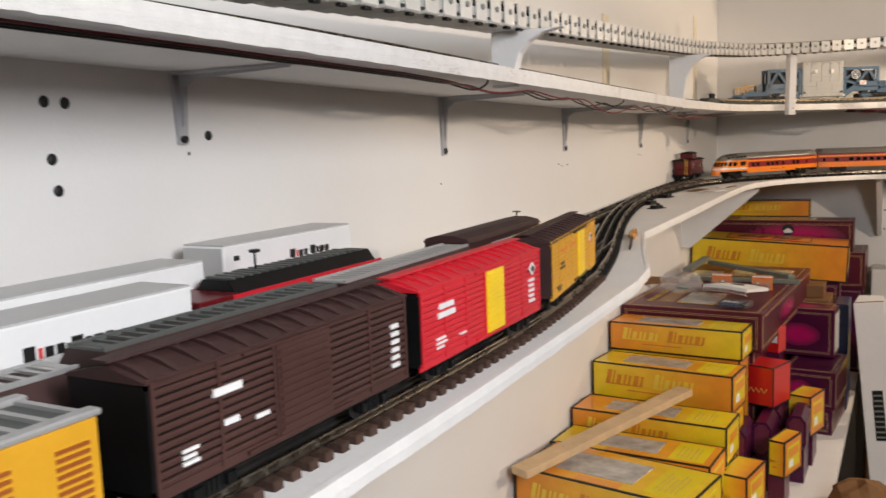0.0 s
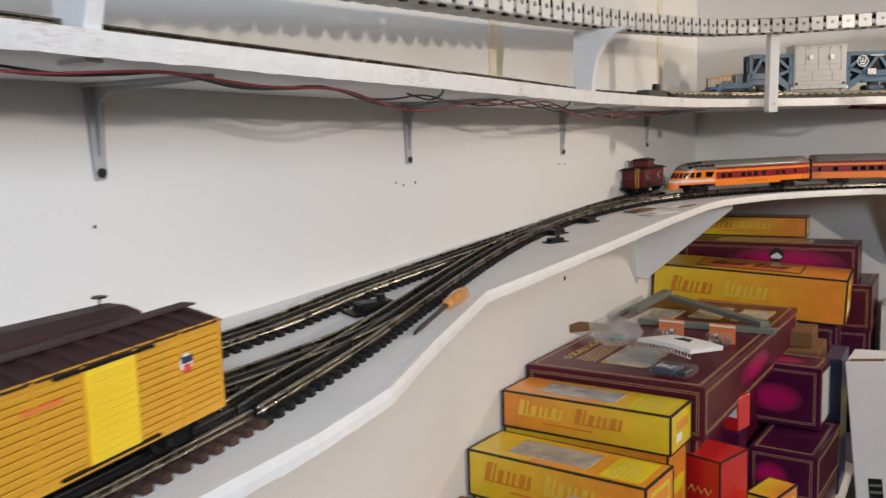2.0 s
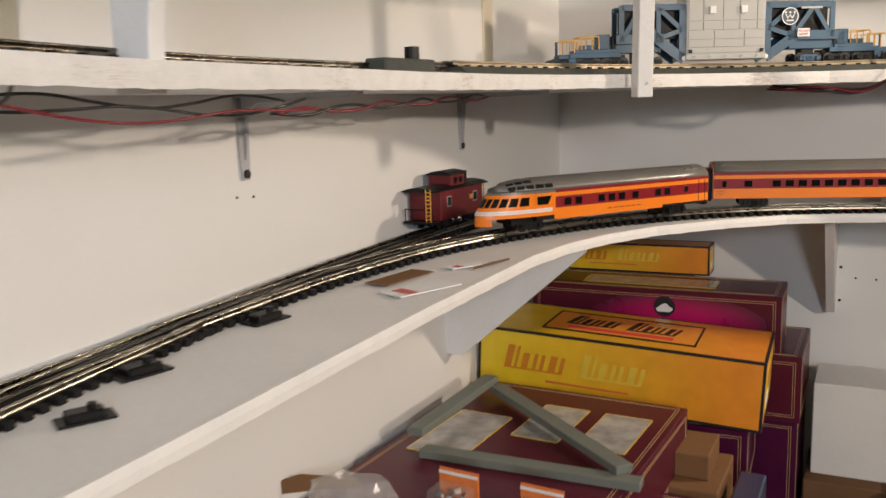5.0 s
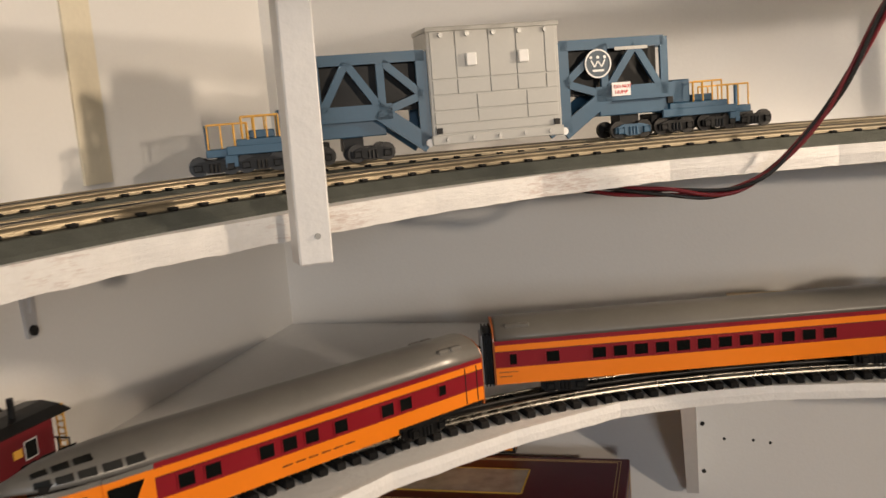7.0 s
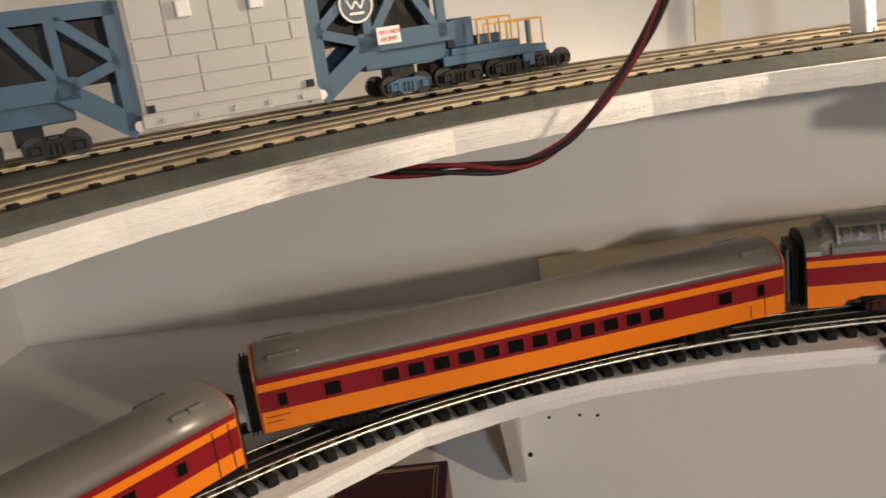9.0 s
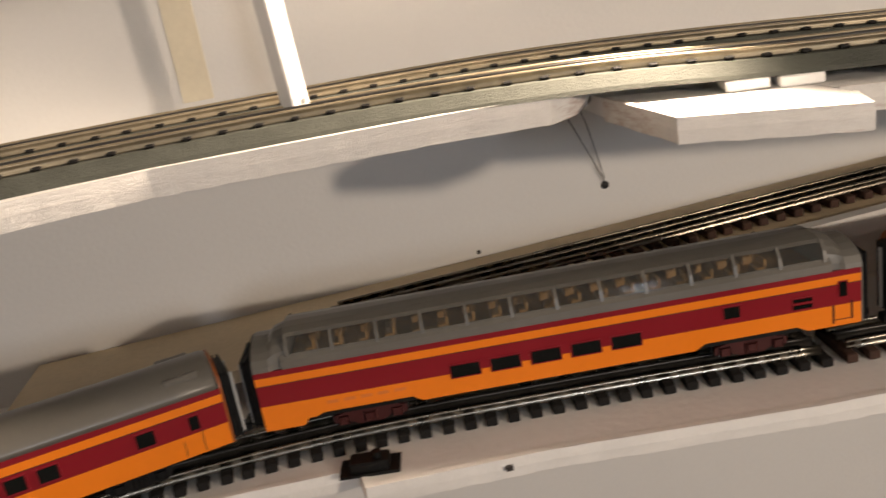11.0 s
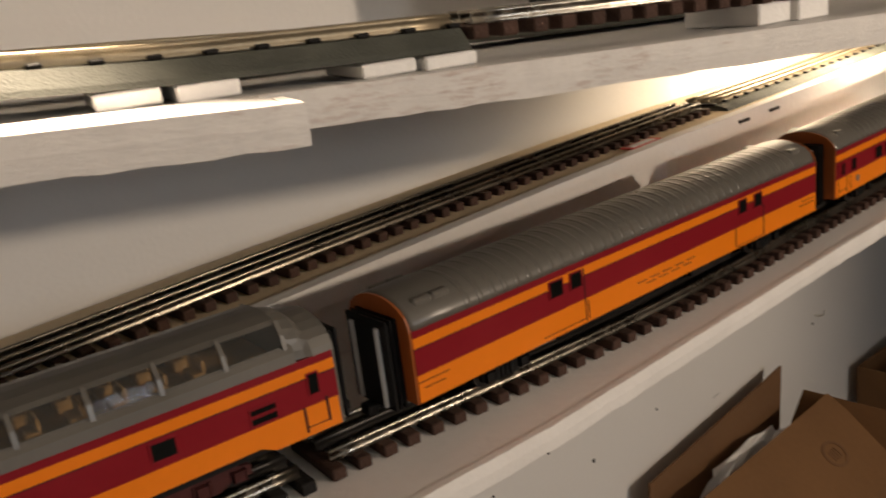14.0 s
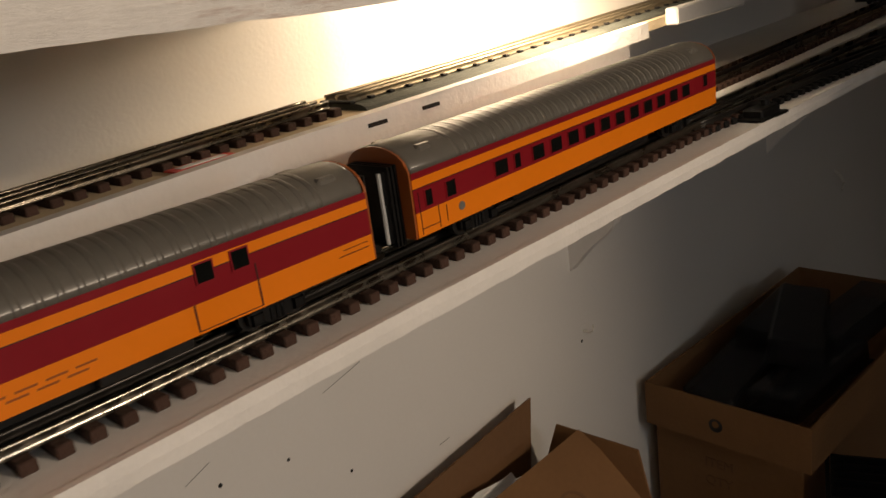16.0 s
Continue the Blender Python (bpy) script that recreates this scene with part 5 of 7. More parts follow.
part("shield_band", box(0.2265, 0.2375, -0.0312, -0.0300, 0.058, 0.0625), NAVY, o)
part("shield_stripe", box(0.2285, 0.2355, -0.0312, -0.0300, 0.052, 0.0572), LETTERRED, o)
# red car's diamond
bm = bmesh.new()
prism(bm, [(-0.009, 0), (0, 0.0065), (0.009, 0), (0, -0.0065)], -0.0312, -0.0300, "y")
redcar = [c for c in bpy.data.objects if c.get("label", "").startswith("bright red slatted")][0]
dm = part("diamond", bm, LETTER, redcar, "white diamond emblem")
dm.location = (0.232, 0, 0.062)
bm = bmesh.new()
prism(bm, [(-0.005, 0), (0, 0.0036), (0.005, 0), (0, -0.0036)], -0.0318, -0.0311, "y")
part("diamond_core", bm, INK, dm)
# the yellow hopper at the start
o, L = freight("hopper_car", "orange-yellow model hopper car with a silver roof edge", -0.4165, -0.08, 0.196, 0, zl(0) + RZ)
part("body", box(0, L, -0.0295, 0.0295, 0.018, 0.072, 0.001), CARYELLOW, o)
for x in (0.02, 0.06, 0.1, 0.14, 0.18, 0.22, 0.26):
    for i in range(9):
        part("grille_slat", box(x - 0.008, x + 0.010, -0.0304, -0.0294, 0.030 + i * 0.0038, 0.0318 + i * 0.0038), BROWNEND, o)
part("rim", box(-0.002, L + 0.002, -0.031, -0.022, 0.072, 0.0755, 0.001), SILVER, o)
part("rim", box(-0.002, L + 0.002, 0.022, 0.031, 0.072, 0.0755, 0.001), SILVER, o)
part("roof_deck", box(0, L, -0.022, 0.022, 0.070, 0.0725), ROOFGREEN, o)
for i in range(18):
    part("roof_rib", box(0.006 + i * 0.0155, 0.010 + i * 0.0155, -0.022, 0.022, 0.0725, 0.0745), SILVER, o)
for zz in (0.036, 0.045):
    part("lettering_bar", box(0.195, 0.225, -0.0312, -0.0295, zz, zz + 0.006), LETTERORANGE, o)
freight_base(o, L)


def gondola(name, label, x, y0, y1, turn, z, body, roofm, edge, rungs=26, high=0.052):
    o, L = freight(name, label, x, y0, y1, turn, z)
    w = 0.0285
    part("body", box(0, L, -w, w, 0.0185, 0.0085 + high, 0.001), body, o)
    t = 0.0185 + high
    bm = bmesh.new()
    prism(bm, [(-w, t - 0.010), (-w * 0.60, t + 0.005), (w * 0.60, t + 0.005), (w, t - 0.010)], 0, L, "x")
    rf = part("roof", bm, roofm, o)
    for s in (-1, 1):
        a, b = s * 0.0140, s * 0.0165
        part("walk_edge", box(0, L, min(a, b), max(a, b), t + 0.005, t + 0.0078), edge, rf)
    for i in range(rungs):
        xx = 0.006 + (L - 0.012) * i / (rungs - 1)
        part("rung", box(xx - 0.0018, xx + 0.0018, -0.0140, 0.0140, t + 0.005, t + 0.0068), edge, rf)
    for x0 in (0.0, L - 0.012):
        part("end_step", box(x0, x0 + 0.012, -0.014, 0.014, t + 0.005, t + 0.0066), edge, o)
    freight_base(o, L)
    return o, L


gondola("covered_hopper", "covered hopper car with a dark grey-green ladder roof", -0.491, 0.275, 0.512, 0, zl(0) + RZ, ROOFBROWN, ROOFBROWN, ROOFGREEN, 20)
gondola("covered_hopper", "brown covered hopper car with a silver ladder roof", -0.491, 0.524, 0.775, 2.2, zl(0.3) + RZ, ROOFBROWN, ROOFBROWN, SILVER, 24)
gondola("covered_hopper", "dark brown covered hopper car with a pale roof walk", -0.493, -0.01, 0.258, 0, zl(0) + RZ, CABRED, ROOFBROWN, SILVER, 22, 0.046)
o, L = freight("boxcar", "dark brown model boxcar with a plain roof and brake wheel", -0.533, 0.815, 1.060, 2.5, zl(0.9) + RZ)
part("body", box(0, L, -0.0285, 0.0285, 0.0185, 0.073, 0.001), ROOFBROWN, o)
bm = bmesh.new()
prism(bm, [(-0.030, 0.073), (-0.026, 0.078), (-0.010, 0.0815), (0.010, 0.0815), (0.026, 0.078), (0.030, 0.073)], -0.001, L + 0.001, "x")
part("roof", bm, ROOFBROWN, o)
for i in range(14):
    part("lettering_bar", box(0.07 + i * 0.0105, 0.0765 + i * 0.0105, -0.0295, -0.0284, 0.062, 0.066), LETTER, o)
bm = bmesh.new()
cyl(bm, (L - 0.014, 0, 0.081), (L - 0.014, 0, 0.0885), 0.0009, 6)
cyl(bm, (L - 0.014, 0, 0.0885), (L - 0.014, 0, 0.0898), 0.0058, 14)
part("brake_wheel", bm, BLACK, o)
freight_base(o, L)


def trailer(x, y0, y1, z, deck):
    o, L = freight("trailer", "white model road-rail trailer with a grey roof", x, y0, y1, 0, z)
    part("body", box(0, L, -0.028, 0.028, 0.020, 0.078, 0.0015), WHITE, o)
    part("roof", box(0.001, L - 0.001, -0.0272, 0.0272, 0.078, 0.0795), GREYLIGHT, o)
    part("end_frame", box(-0.0012, 0.0, -0.026, 0.026, 0.022, 0.076), GREYLIGHT, o)
    for i, (a, b, m) in enumerate(((0.105, 0.1135, INK), (0.116, 0.119, LETTERRED), (0.121, 0.1275, INK), (0.130, 0.136, INK), (0.142, 0.151, INK), (0.153, 0.158, INK), (0.160, 0.168, INK), (0.170, 0.177, INK))):
        part("lettering_bar", box(a, b, -0.0288, -0.0279, 0.053, 0.0625 if i in (0, 4) else 0.060), m, o)
    for zz in (0.048, 0.062):
        part("lettering_bar", box(0.014, 0.022, -0.0288, -0.0279, zz, zz + 0.005), INK, o)
    for s in (-1, 1):
        bm = bmesh.new()
        for x0 in (0.18, 0.198):
            cyl(bm, (x0, s * 0.019, 0.010), (x0, s * 0.028, 0.010), 0.0098, 16)
        part("wheel", bm, BLACK, o)
    part("landing_gear", box(0.03, 0.04, -0.02, 0.02, deck - z, 0.020), BLACK, o)
    part("rail_bogie", box(0.17, 0.21, -0.018, 0.018, deck - z, 0.020, 0.002), BLACK, o)


trailer(-0.585, 0.175, 0.431, 1.3170, zl(0))
trailer(-0.662, 0.262, 0.526, 1.3205, zl(0))
trailer(-0.690, 0.583, 0.808, 1.3260, zl(0))
trailer(-0.662, -0.02, 0.245, 1.3205, zl(0))
o, L = freight("flat_car", "red model flat car with a dark ribbed load", -0.602, 0.455, 0.735, 0, zl(0.6) + RZ)
part("deck", box(0, L, -0.029, 0.029, 0.020, 0.062, 0.001), CARRED, o)
part("end_sill", box(0, 0.05, -0.0295, 0.0295, 0.020, 0.066, 0.001), CABRED, o)
for s in (-1, 1):
    a, b = s * 0.0285, s * 0.0300
    part("side_sill", box(0.04, L, min(a, b), max(a, b), 0.018, 0.0655), CARRED, o)
bm = bmesh.new()
prism(bm, [(-0.026, 0.062), (-0.015, 0.076), (0.015, 0.076), (0.026, 0.062)], 0.05, L - 0.004, "x")
ld = part("load", bm, BLACK, o, "dark ribbed load")
for i in range(18):
    part("load_rib", box(0.055 + i * 0.0115, 0.059 + i * 0.0115, -0.016, 0.016, 0.076, 0.0778), ROOFGREEN, ld)
bm = bmesh.new()
cyl(bm, (0.105, 0, 0.075), (0.105, 0, 0.094), 0.0012, 6)
cyl(bm, (0.105, 0, 0.094), (0.105, 0, 0.0965), 0.0055, 12)
part("brake_wheel", bm, BLACK, o)
freight_base(o, L)

# heavy-load car on the upper shelf
HZ = 1.5745 + 0.011 + 0.0079
HA, HB = Vector((-0.615, 3.118, 0)), Vector((-0.052, 3.446, 0))
hd = (HB - HA).normalized()
HA, HB = HA - hd * 0.007, HB - hd * 0.020
heavy = thing("heavy_load_car", "blue model heavy-load car carrying a grey transformer", "train car", Matrix.Translation((HA.x, HA.y, HZ)) @ Matrix.Rotation(math.atan2(hd.y, hd.x), 4, "Z"))
HL = (HB - HA).length
X0, X1 = 0.244, 0.388
tr = part("transformer", box(X0, X1, -0.029, 0.029, 0.013, 0.130, 0.001), GUNGREY, heavy, "light grey panelled transformer block")
for z0, z1 in ((0.0225, 0.031), (0.0325, 0.045), (0.0465, 0.061), (0.0625, 0.077), (0.0785, 0.126)):
    xs = [X0 + 0.003, X0 + 0.05, X0 + 0.105, X1 - 0.003] if z0 < 0.06 else [X0 + 0.003, X0 + 0.03, X0 + 0.066, X0 + 0.096, X0 + 0.128, X1 - 0.003]
    if z0 < 0.03:
        xs = [X0 + 0.003, X1 - 0.003]
    for p, q in zip(xs, xs[1:]):
        part("panel", box(p + 0.0006, q - 0.0006, -0.0303, -0.0288, z0, z1, 0.0004), GUNGREY, tr)
part("rim", box(X0 - 0.001, X1 + 0.001, -0.031, 0.031, 0.126, 0.131, 0.0008), GUNGREY, tr)
part("foot", box(X0 - 0.001, X1 + 0.001, -0.0315, 0.0315, 0.011, 0.021, 0.0008), GUNGREY, tr)
for i in range(5):
    bm = bmesh.new()
    cyl(bm, (X0 + 0.015 + i * 0.0285, -0.0315, 0.0160), (X0 + 0.015 + i * 0.0285, -0.0335, 0.0160), 0.0022, 8)
    part("bolt", bm, BOLT, tr)
    bm = bmesh.new()
    cyl(bm, (X0 + 0.015 + i * 0.0285, -0.0305, 0.1225), (X0 + 0.015 + i * 0.0285, -0.0325, 0.1225), 0.0026, 8)
    part("bolt", bm, BOLT, tr)
for x in (X0 + 0.046, X0 + 0.103):
    part("bracket", box(x - 0.0055, x + 0.0055, -0.0345, -0.0300, 0.0900, 0.1030, 0.0008), LETTER, tr)
for x in (X0 + 0.007, X1 - 0.007):
    part("lug", box(x - 0.003, x + 0.003, -0.0330, -0.0305, 0.0225, 0.0285), BLACK, tr)


def beam(bm, p, q, w, y0, y1):
    p, q = Vector(p), Vector(q)
    d = (q - p).normalized()
    n = Vector((-d.y, d.x)) * w / 2
    prism(bm, [tuple(p + n), tuple(q + n), tuple(q - n), tuple(p - n)], y0, y1, "y")


def arm(x0, x1, name="truss_arm"):
    """Truss between the transformer (at x0) and the end platform (at x1)."""
    a = part(name, box(min(x0, x1), max(x0, x1), -0.010, 0.010, 0.098, 0.101), BLUE, heavy, "steel-blue lattice arm")
    s = 1 if x1 > x0 else -1
    w = abs(x1 - x0)
    for side in (-1, 1):
        ya, yb = (-0.0265, -0.0225) if side < 0 else (0.0225, 0.0265)
        ch = [((0, 0.104), (w * 0.92, 0.104), 0.011), ((0.003, 0.012), (0.003, 0.108), 0.012), ((w * 0.92, 0.046), (w * 0.92, 0.108), 0.009), ((w * 0.30, 0.050), (w * 1.0, 0.050), 0.016), ((0, 0.012), (w * 0.42, 0.051), 0.017), ((w * 0.38, 0.045), (w * 0.38, 0.104), 0.008), ((0.004, 0.064), (w * 0.36, 0.100), 0.008), ((0.004, 0.064), (w * 0.36, 0.050), 0.008), ((w * 0.40, 0.054), (w * 0.66, 0.101), 0.008), ((w * 0.66, 0.101), (w * 0.88, 0.054), 0.008)]
        for p, q, t in ch:
            bm = bmesh.new()
            beam(bm, (x0 + s * p[0], p[1]), (x0 + s * q[0], q[1]), t, ya, yb)
            part("truss_bar", bm, BLUE, a)
    part("inner_plate", box(min(x0, x0 + s * w * 0.9), max(x0, x0 + s * w * 0.9), -0.012, 0.012, 0.050, 0.100), BLACK, a)
    part("span_bolster", box(min(x0 + s * w * 0.35, x0 + s * w * 1.0), max(x0 + s * w * 0.35, x0 + s * w * 1.0), -0.018, 0.018, 0.026, 0.043, 0.001), BLUE, a)
    part("centre_pin", box(min(x0 + s * w * 0.55, x0 + s * w * 0.72), max(x0 + s * w * 0.55, x0 + s * w * 0.72), -0.012, 0.012, 0.012, 0.026), BLACK, a)
    bm = bmesh.new()
    cyl(bm, (x0, -0.028, 0.014), (x0, 0.028, 0.014), 0.0042, 12)
    part("pivot_pin", bm, LETTER, a)
    return a


arm(X0 - 0.003, 0.118)
arm(X1 + 0.003, HL - 0.115)


def platform(x0, x1, out):
    """The stepped end: low deck, housings, yellow railings, wheels."""
    s = 1 if out > 0 else -1
    lo, hi = min(x0, x1), max(x0, x1)
    p = part("end_platform", box(lo, hi, -0.022, 0.022, 0.024, 0.034, 0.0008), BLUE, heavy)
    inner, outer = (lo, hi) if s > 0 else (hi, lo)
    part("low_deck", box(min(outer, outer + s * 0.03) , max(outer, outer + s * 0.03), -0.022, 0.022, 0.018, 0.026, 0.0008), BLUE, p)
    part("housing", box(min(inner + s * 0.008, inner + s * 0.03), max(inner + s * 0.008, inner + s * 0.03), -0.014, 0.014, 0.034, 0.060, 0.001), BLUE, p)
    part("housing", box(min(inner + s * 0.034, inner + s * 0.06), max(inner + s * 0.034, inner + s * 0.06), -0.012, 0.012, 0.034, 0.042, 0.001), BLUE, p)
    part("side_frame", box(lo - 0.01, hi + 0.01, -0.0245, -0.0205, 0.019, 0.028, 0.0006), BLUE, p)
    part("under_gear", box(lo - 0.02, hi + 0.02, -0.014, 0.014, 0.008, 0.024, 0.001), BLACK, p)
    part("side_step", box(min(outer, outer + s * 0.012), max(outer, outer + s * 0.012), -0.0265, -0.0225, 0.008, 0.019), BLUE, p)
    part("cylinder_box", box(min(inner - s * 0.002, inner + s * 0.006), max(inner - s * 0.002, inner + s * 0.006), -0.020, -0.012, 0.034, 0.058, 0.001), BLACK, p)
    for xa, xb, z, h in ((inner + s * 0.03, inner + s * 0.066, 0.034, 0.022), (outer - s * 0.012, outer + s * 0.027, 0.026, 0.024)):
        bm = bmesh.new()
        for y in (-0.021, 0.021):
            for k in range(4):
                x = xa + (xb - xa) * k / 3
                part("railing_post", cyl(bmesh.new(), (x, y, z), (x, y, z + h), 0.0009, 6), HANDRAIL, p)
            cyl(bm, (xa, y, z + h), (xb, y, z + h), 0.0010, 6)
        cyl(bm, (xb, -0.021, z + h), (xb, 0.021, z + h), 0.0009, 6)
        part("handrail", bm, HANDRAIL, p, "thin yellow handrail")
    bm = bmesh.new()
    cyl(bm, (outer + s * 0.028, 0.006, 0.026), (outer + s * 0.028, 0.006, 0.050), 0.0022, 8)
    part("brake_stand", bm, BLUE, p)
    bm = bmesh.new()
    bx(bm, min(outer + s * 0.03, outer + s * 0.045), max(outer + s * 0.03, outer + s * 0.045), -0.004, 0.004, 0.010, 0.018, 0.001)
    part("coupler", bm, BLACK, p)


platform(0.118, 0.045, -1)
platform(HL - 0.118, HL - 0.045, 1)
for x in (0.022, 0.068, 0.118, 0.180, HL - 0.165, HL - 0.112, HL - 0.058, HL - 0.012):
    truck(heavy, x, BLACK if x != HL - 0.165 else BLUE, 0.031)
bm = bmesh.new()
rim = [[bm.verts.new((math.cos(math.tau * i / 28) * r, y, math.sin(math.tau * i / 28) * r)) for r, y in ((0.0155, -0.0292), (0.0138, -0.0292), (0.0138, -0.0280), (0.0155, -0.0280))] for i in range(28)]
for p, q in zip(rim, rim[1:] + rim[:1]):
    for k in range(4):
        bm.faces.new((p[k], p[(k + 1) % 4], q[(k + 1) % 4], q[k]))
bmesh.ops.recalc_face_normals(bm, faces=bm.faces)
em = part("round_emblem", bm, LETTER, heavy, "pale ring emblem with a dark disc")
em.location = (X1 + 0.045, 0, 0.083)
bm = bmesh.new()
cyl(bm, (0, -0.0266, 0), (0, -0.0284, 0), 0.0140, 24)
part("emblem_disc", bm, mat("emblem_blue", (0.05, 0.075, 0.10), 0.45), em)
bm = bmesh.new()
for x in (-0.008, 0, 0.008):
    cyl(bm, (x, -0.0280, 0.0068), (x, -0.0290, 0.0068), 0.0018, 8)
for p, q in (((-0.008, 0.0040), (-0.0042, -0.0038)), ((-0.0042, -0.0038), (0, 0.0030)), ((0, 0.0030), (0.0042, -0.0038)), ((0.0042, -0.0038), (0.008, 0.0040))):
    prism(bm, [(p[0] - 0.0009, p[1]), (p[0] + 0.0009, p[1]), (q[0] + 0.0009, q[1]), (q[0] - 0.0009, q[1])], -0.0290, -0.0280, "y")
bx(bm, -0.0065, 0.0065, -0.0290, -0.0280, -0.0085, -0.0062)
part("emblem_mark", bm, LETTER, em)
sg = part("warning_plate", box(X1 + 0.060, X1 + 0.082, -0.0290, -0.0275, 0.047, 0.0615), LETTER, heavy, "small white plate with red lettering")
rot = Matrix.Rotation(radians(90), 4, "X")
letters("warning_text", "DO NOT", 0.0052, LETTERRED, sg, Matrix.Translation((X1 + 0.0622, -0.0292, 0.0553)) @ rot)
letters("warning_text", "HUMP", 0.0056, LETTERRED, sg, Matrix.Translation((X1 + 0.0632, -0.0292, 0.0492)) @ rot)
part("name_bar", box(X1 + 0.066, X1 + 0.105, -0.0273, -0.0262, 0.096, 0.0995), GUNGREY, heavy)

# black steam engine beyond the upper track's end
eng = thing("steam_engine", "black model steam engine on the upper track", "train car", Matrix.Translation((0.915, 3.345, 1.5680)) @ Matrix.Rotation(radians(-6), 4, "Z"))
part("tender", box(0.0, 0.15, -0.029, 0.029, 0.018, 0.07, 0.001), BLACK, eng)
part("running_board", box(-0.01, 0.40, -0.030, 0.030, 0.014, 0.020), BLACK, eng)
bm = bmesh.new()
cyl(bm, (0.20, 0, 0.047), (0.42, 0, 0.047), 0.022, 20)
part("boiler", bm, BLACK, eng)
part("cab", box(0.165, 0.215, -0.030, 0.030, 0.020, 0.082, 0.001), BLACK, eng)
for i in range(5):
    bm = bmesh.new()
    for s in (-1, 1):
        cyl(bm, (0.20 + i * 0.038, s * 0.016, 0.017), (0.20 + i * 0.038, s * 0.021, 0.017), 0.017, 18)
    part("driving_wheel", bm, WHEEL, eng)
for s in (-1, 1):
    bm = bmesh.new()
    a, b = s * 0.022, s * 0.024
    bx(bm, 0.2, 0.36, min(a, b), max(a, b), 0.015, 0.019)
    part("side_rod", bm, RAIL, eng)
for x in (0.04, 0.11):
    truck(eng, x, BLACK, 0.028)

for x in (0.01, 0.05, 0.09, 0.13):
    part("tender_rib", box(x, x + 0.003, -0.0305, -0.029, 0.022, 0.068), BLACK, eng)
part("tender_rim", box(-0.002, 0.152, -0.0305, 0.0305, 0.068, 0.0715, 0.001), BLACK, eng)
part("coal_load", box(0.03, 0.145, -0.024, 0.024, 0.0700, 0.080, 0.004), INK, eng)
part("rear_step", box(-0.014, -0.004, -0.028, 0.028, 0.006, 0.018), BLACK, eng)
for z in (0.030, 0.040, 0.050):
    part("ladder_rung", cyl(bmesh.new(), (-0.004, 0.008, z), (-0.004, 0.022, z), 0.0009, 6), RAIL, eng)
for x in (0.012, 0.148):
    part("hand_rail", cyl(bmesh.new(), (x, -0.0315, 0.022), (x, -0.0315, 0.060), 0.0009, 6), RAIL, eng)
for s in (-1, 1):
    part("cylinder", cyl(bmesh.new(), (0.36, s * 0.025, 0.018), (0.395, s * 0.025, 0.018), 0.009, 14), BLACK, eng)
    part("boiler_pipe", cyl(bmesh.new(), (0.22, s * 0.023, 0.052), (0.40, s * 0.023, 0.052), 0.0012, 6), RAIL, eng)

# far yellow engine at the right end
o, L = freight("diesel_engine", "yellow and black model diesel engine far along the track", 2.55, 3.37, 3.62, -90, 1.331 + RAILTOP)
part("body", box(0, 0.22, -0.028, 0.028, 0.02, 0.078, 0.002), CARYELLOW, o)
part("frame", box(-0.01, 0.23, -0.029, 0.029, 0.010, 0.022), BLACK, o)
for x in (0.05, 0.17):
    truck(o, x, BLACK, 0.03)
# ---- boxes under the left shelf ----
def frame_bars(bm, x0, x1, z0, z1, t, y0, y1):
    bx(bm, x0, x1, y0, y1, z1 - t, z1)
    bx(bm, x0, x1, y0, y1, z0, z0 + t)
    bx(bm, x0, x0 + t, y0, y1, z0 + t, z1 - t)
    bx(bm, x1 - t, x1, y0, y1, z0 + t, z1 - t)
    return bm


def mark_word(bm, x, v, pitch, tall, lo, hi, axis):
    """One word of the maker's mark as a plain comb of leaning strokes, the first one taller."""
    strokes = ((0.0, 0.42, 1.0), (0.62, 0.16, 0.98), (1.05, 0.40, 0.72), (1.75, 0.22, 0.74), (2.2, 0.22, 0.72), (2.75, 0.42, 0.74), (3.4, 0.24, 0.72))
    foot = tall * 0.07
    pts = [(x, v)]
    pts.append((x + pitch * 3.64, v))
    for dx, w, f in reversed(strokes):
        h = tall * f
        a, b = x + pitch * dx, x + pitch * (dx + w)
        pts += [(b + foot * 0.2, v + foot), (b + h * 0.2, v + h), (a + h * 0.2, v + h), (a + foot * 0.2, v + foot)]
    prism(bm, pts, lo, hi, axis)
    return bm


def word_bars(parent, x, z, h, span, inks, y):
    """The maker's name on a front face as two rows of plain strokes."""
    pitch = span / 8.8
    for k, ink in enumerate(inks):
        part("name_mark", mark_word(bmesh.new(), x + k * pitch * 4.7, z, pitch, h, y - 0.0006, y, "y"), ink, parent)


def top_bars(parent, x, y, h, span, material, z):
    pitch = span / 8.8
    for k in range(2):
        part("name_mark", mark_word(bmesh.new(), x + k * pitch * 4.7, y, pitch, h, z, z + 0.0006, "z"), material, parent)


def black_edges(bm, L, W, H, t):
    e = 0.0006
    for z in (0, H):
        for y in (0, W):
            bx(bm, -e, L + e, y - (e if y == 0 else t), y + (t if y == 0 else e), z - (e if z == 0 else t), z + (t if z == 0 else e))
        for x in (0, L):
            bx(bm, x - (e if x == 0 else t), x + (t if x == 0 else e), t, W - t, z - (e if z == 0 else t), z + (t if z == 0 else e))
    for x in (0, L):
        for y in (0, W):
            bx(bm, x - (e if x == 0 else t), x + (t if x == 0 else e), y - (e if y == 0 else t), y + (t if y == 0 else e), t, H - t)
    return bm


YEL, ORA = (0.80, 0.56, 0.018), (0.78, 0.27, 0.022)


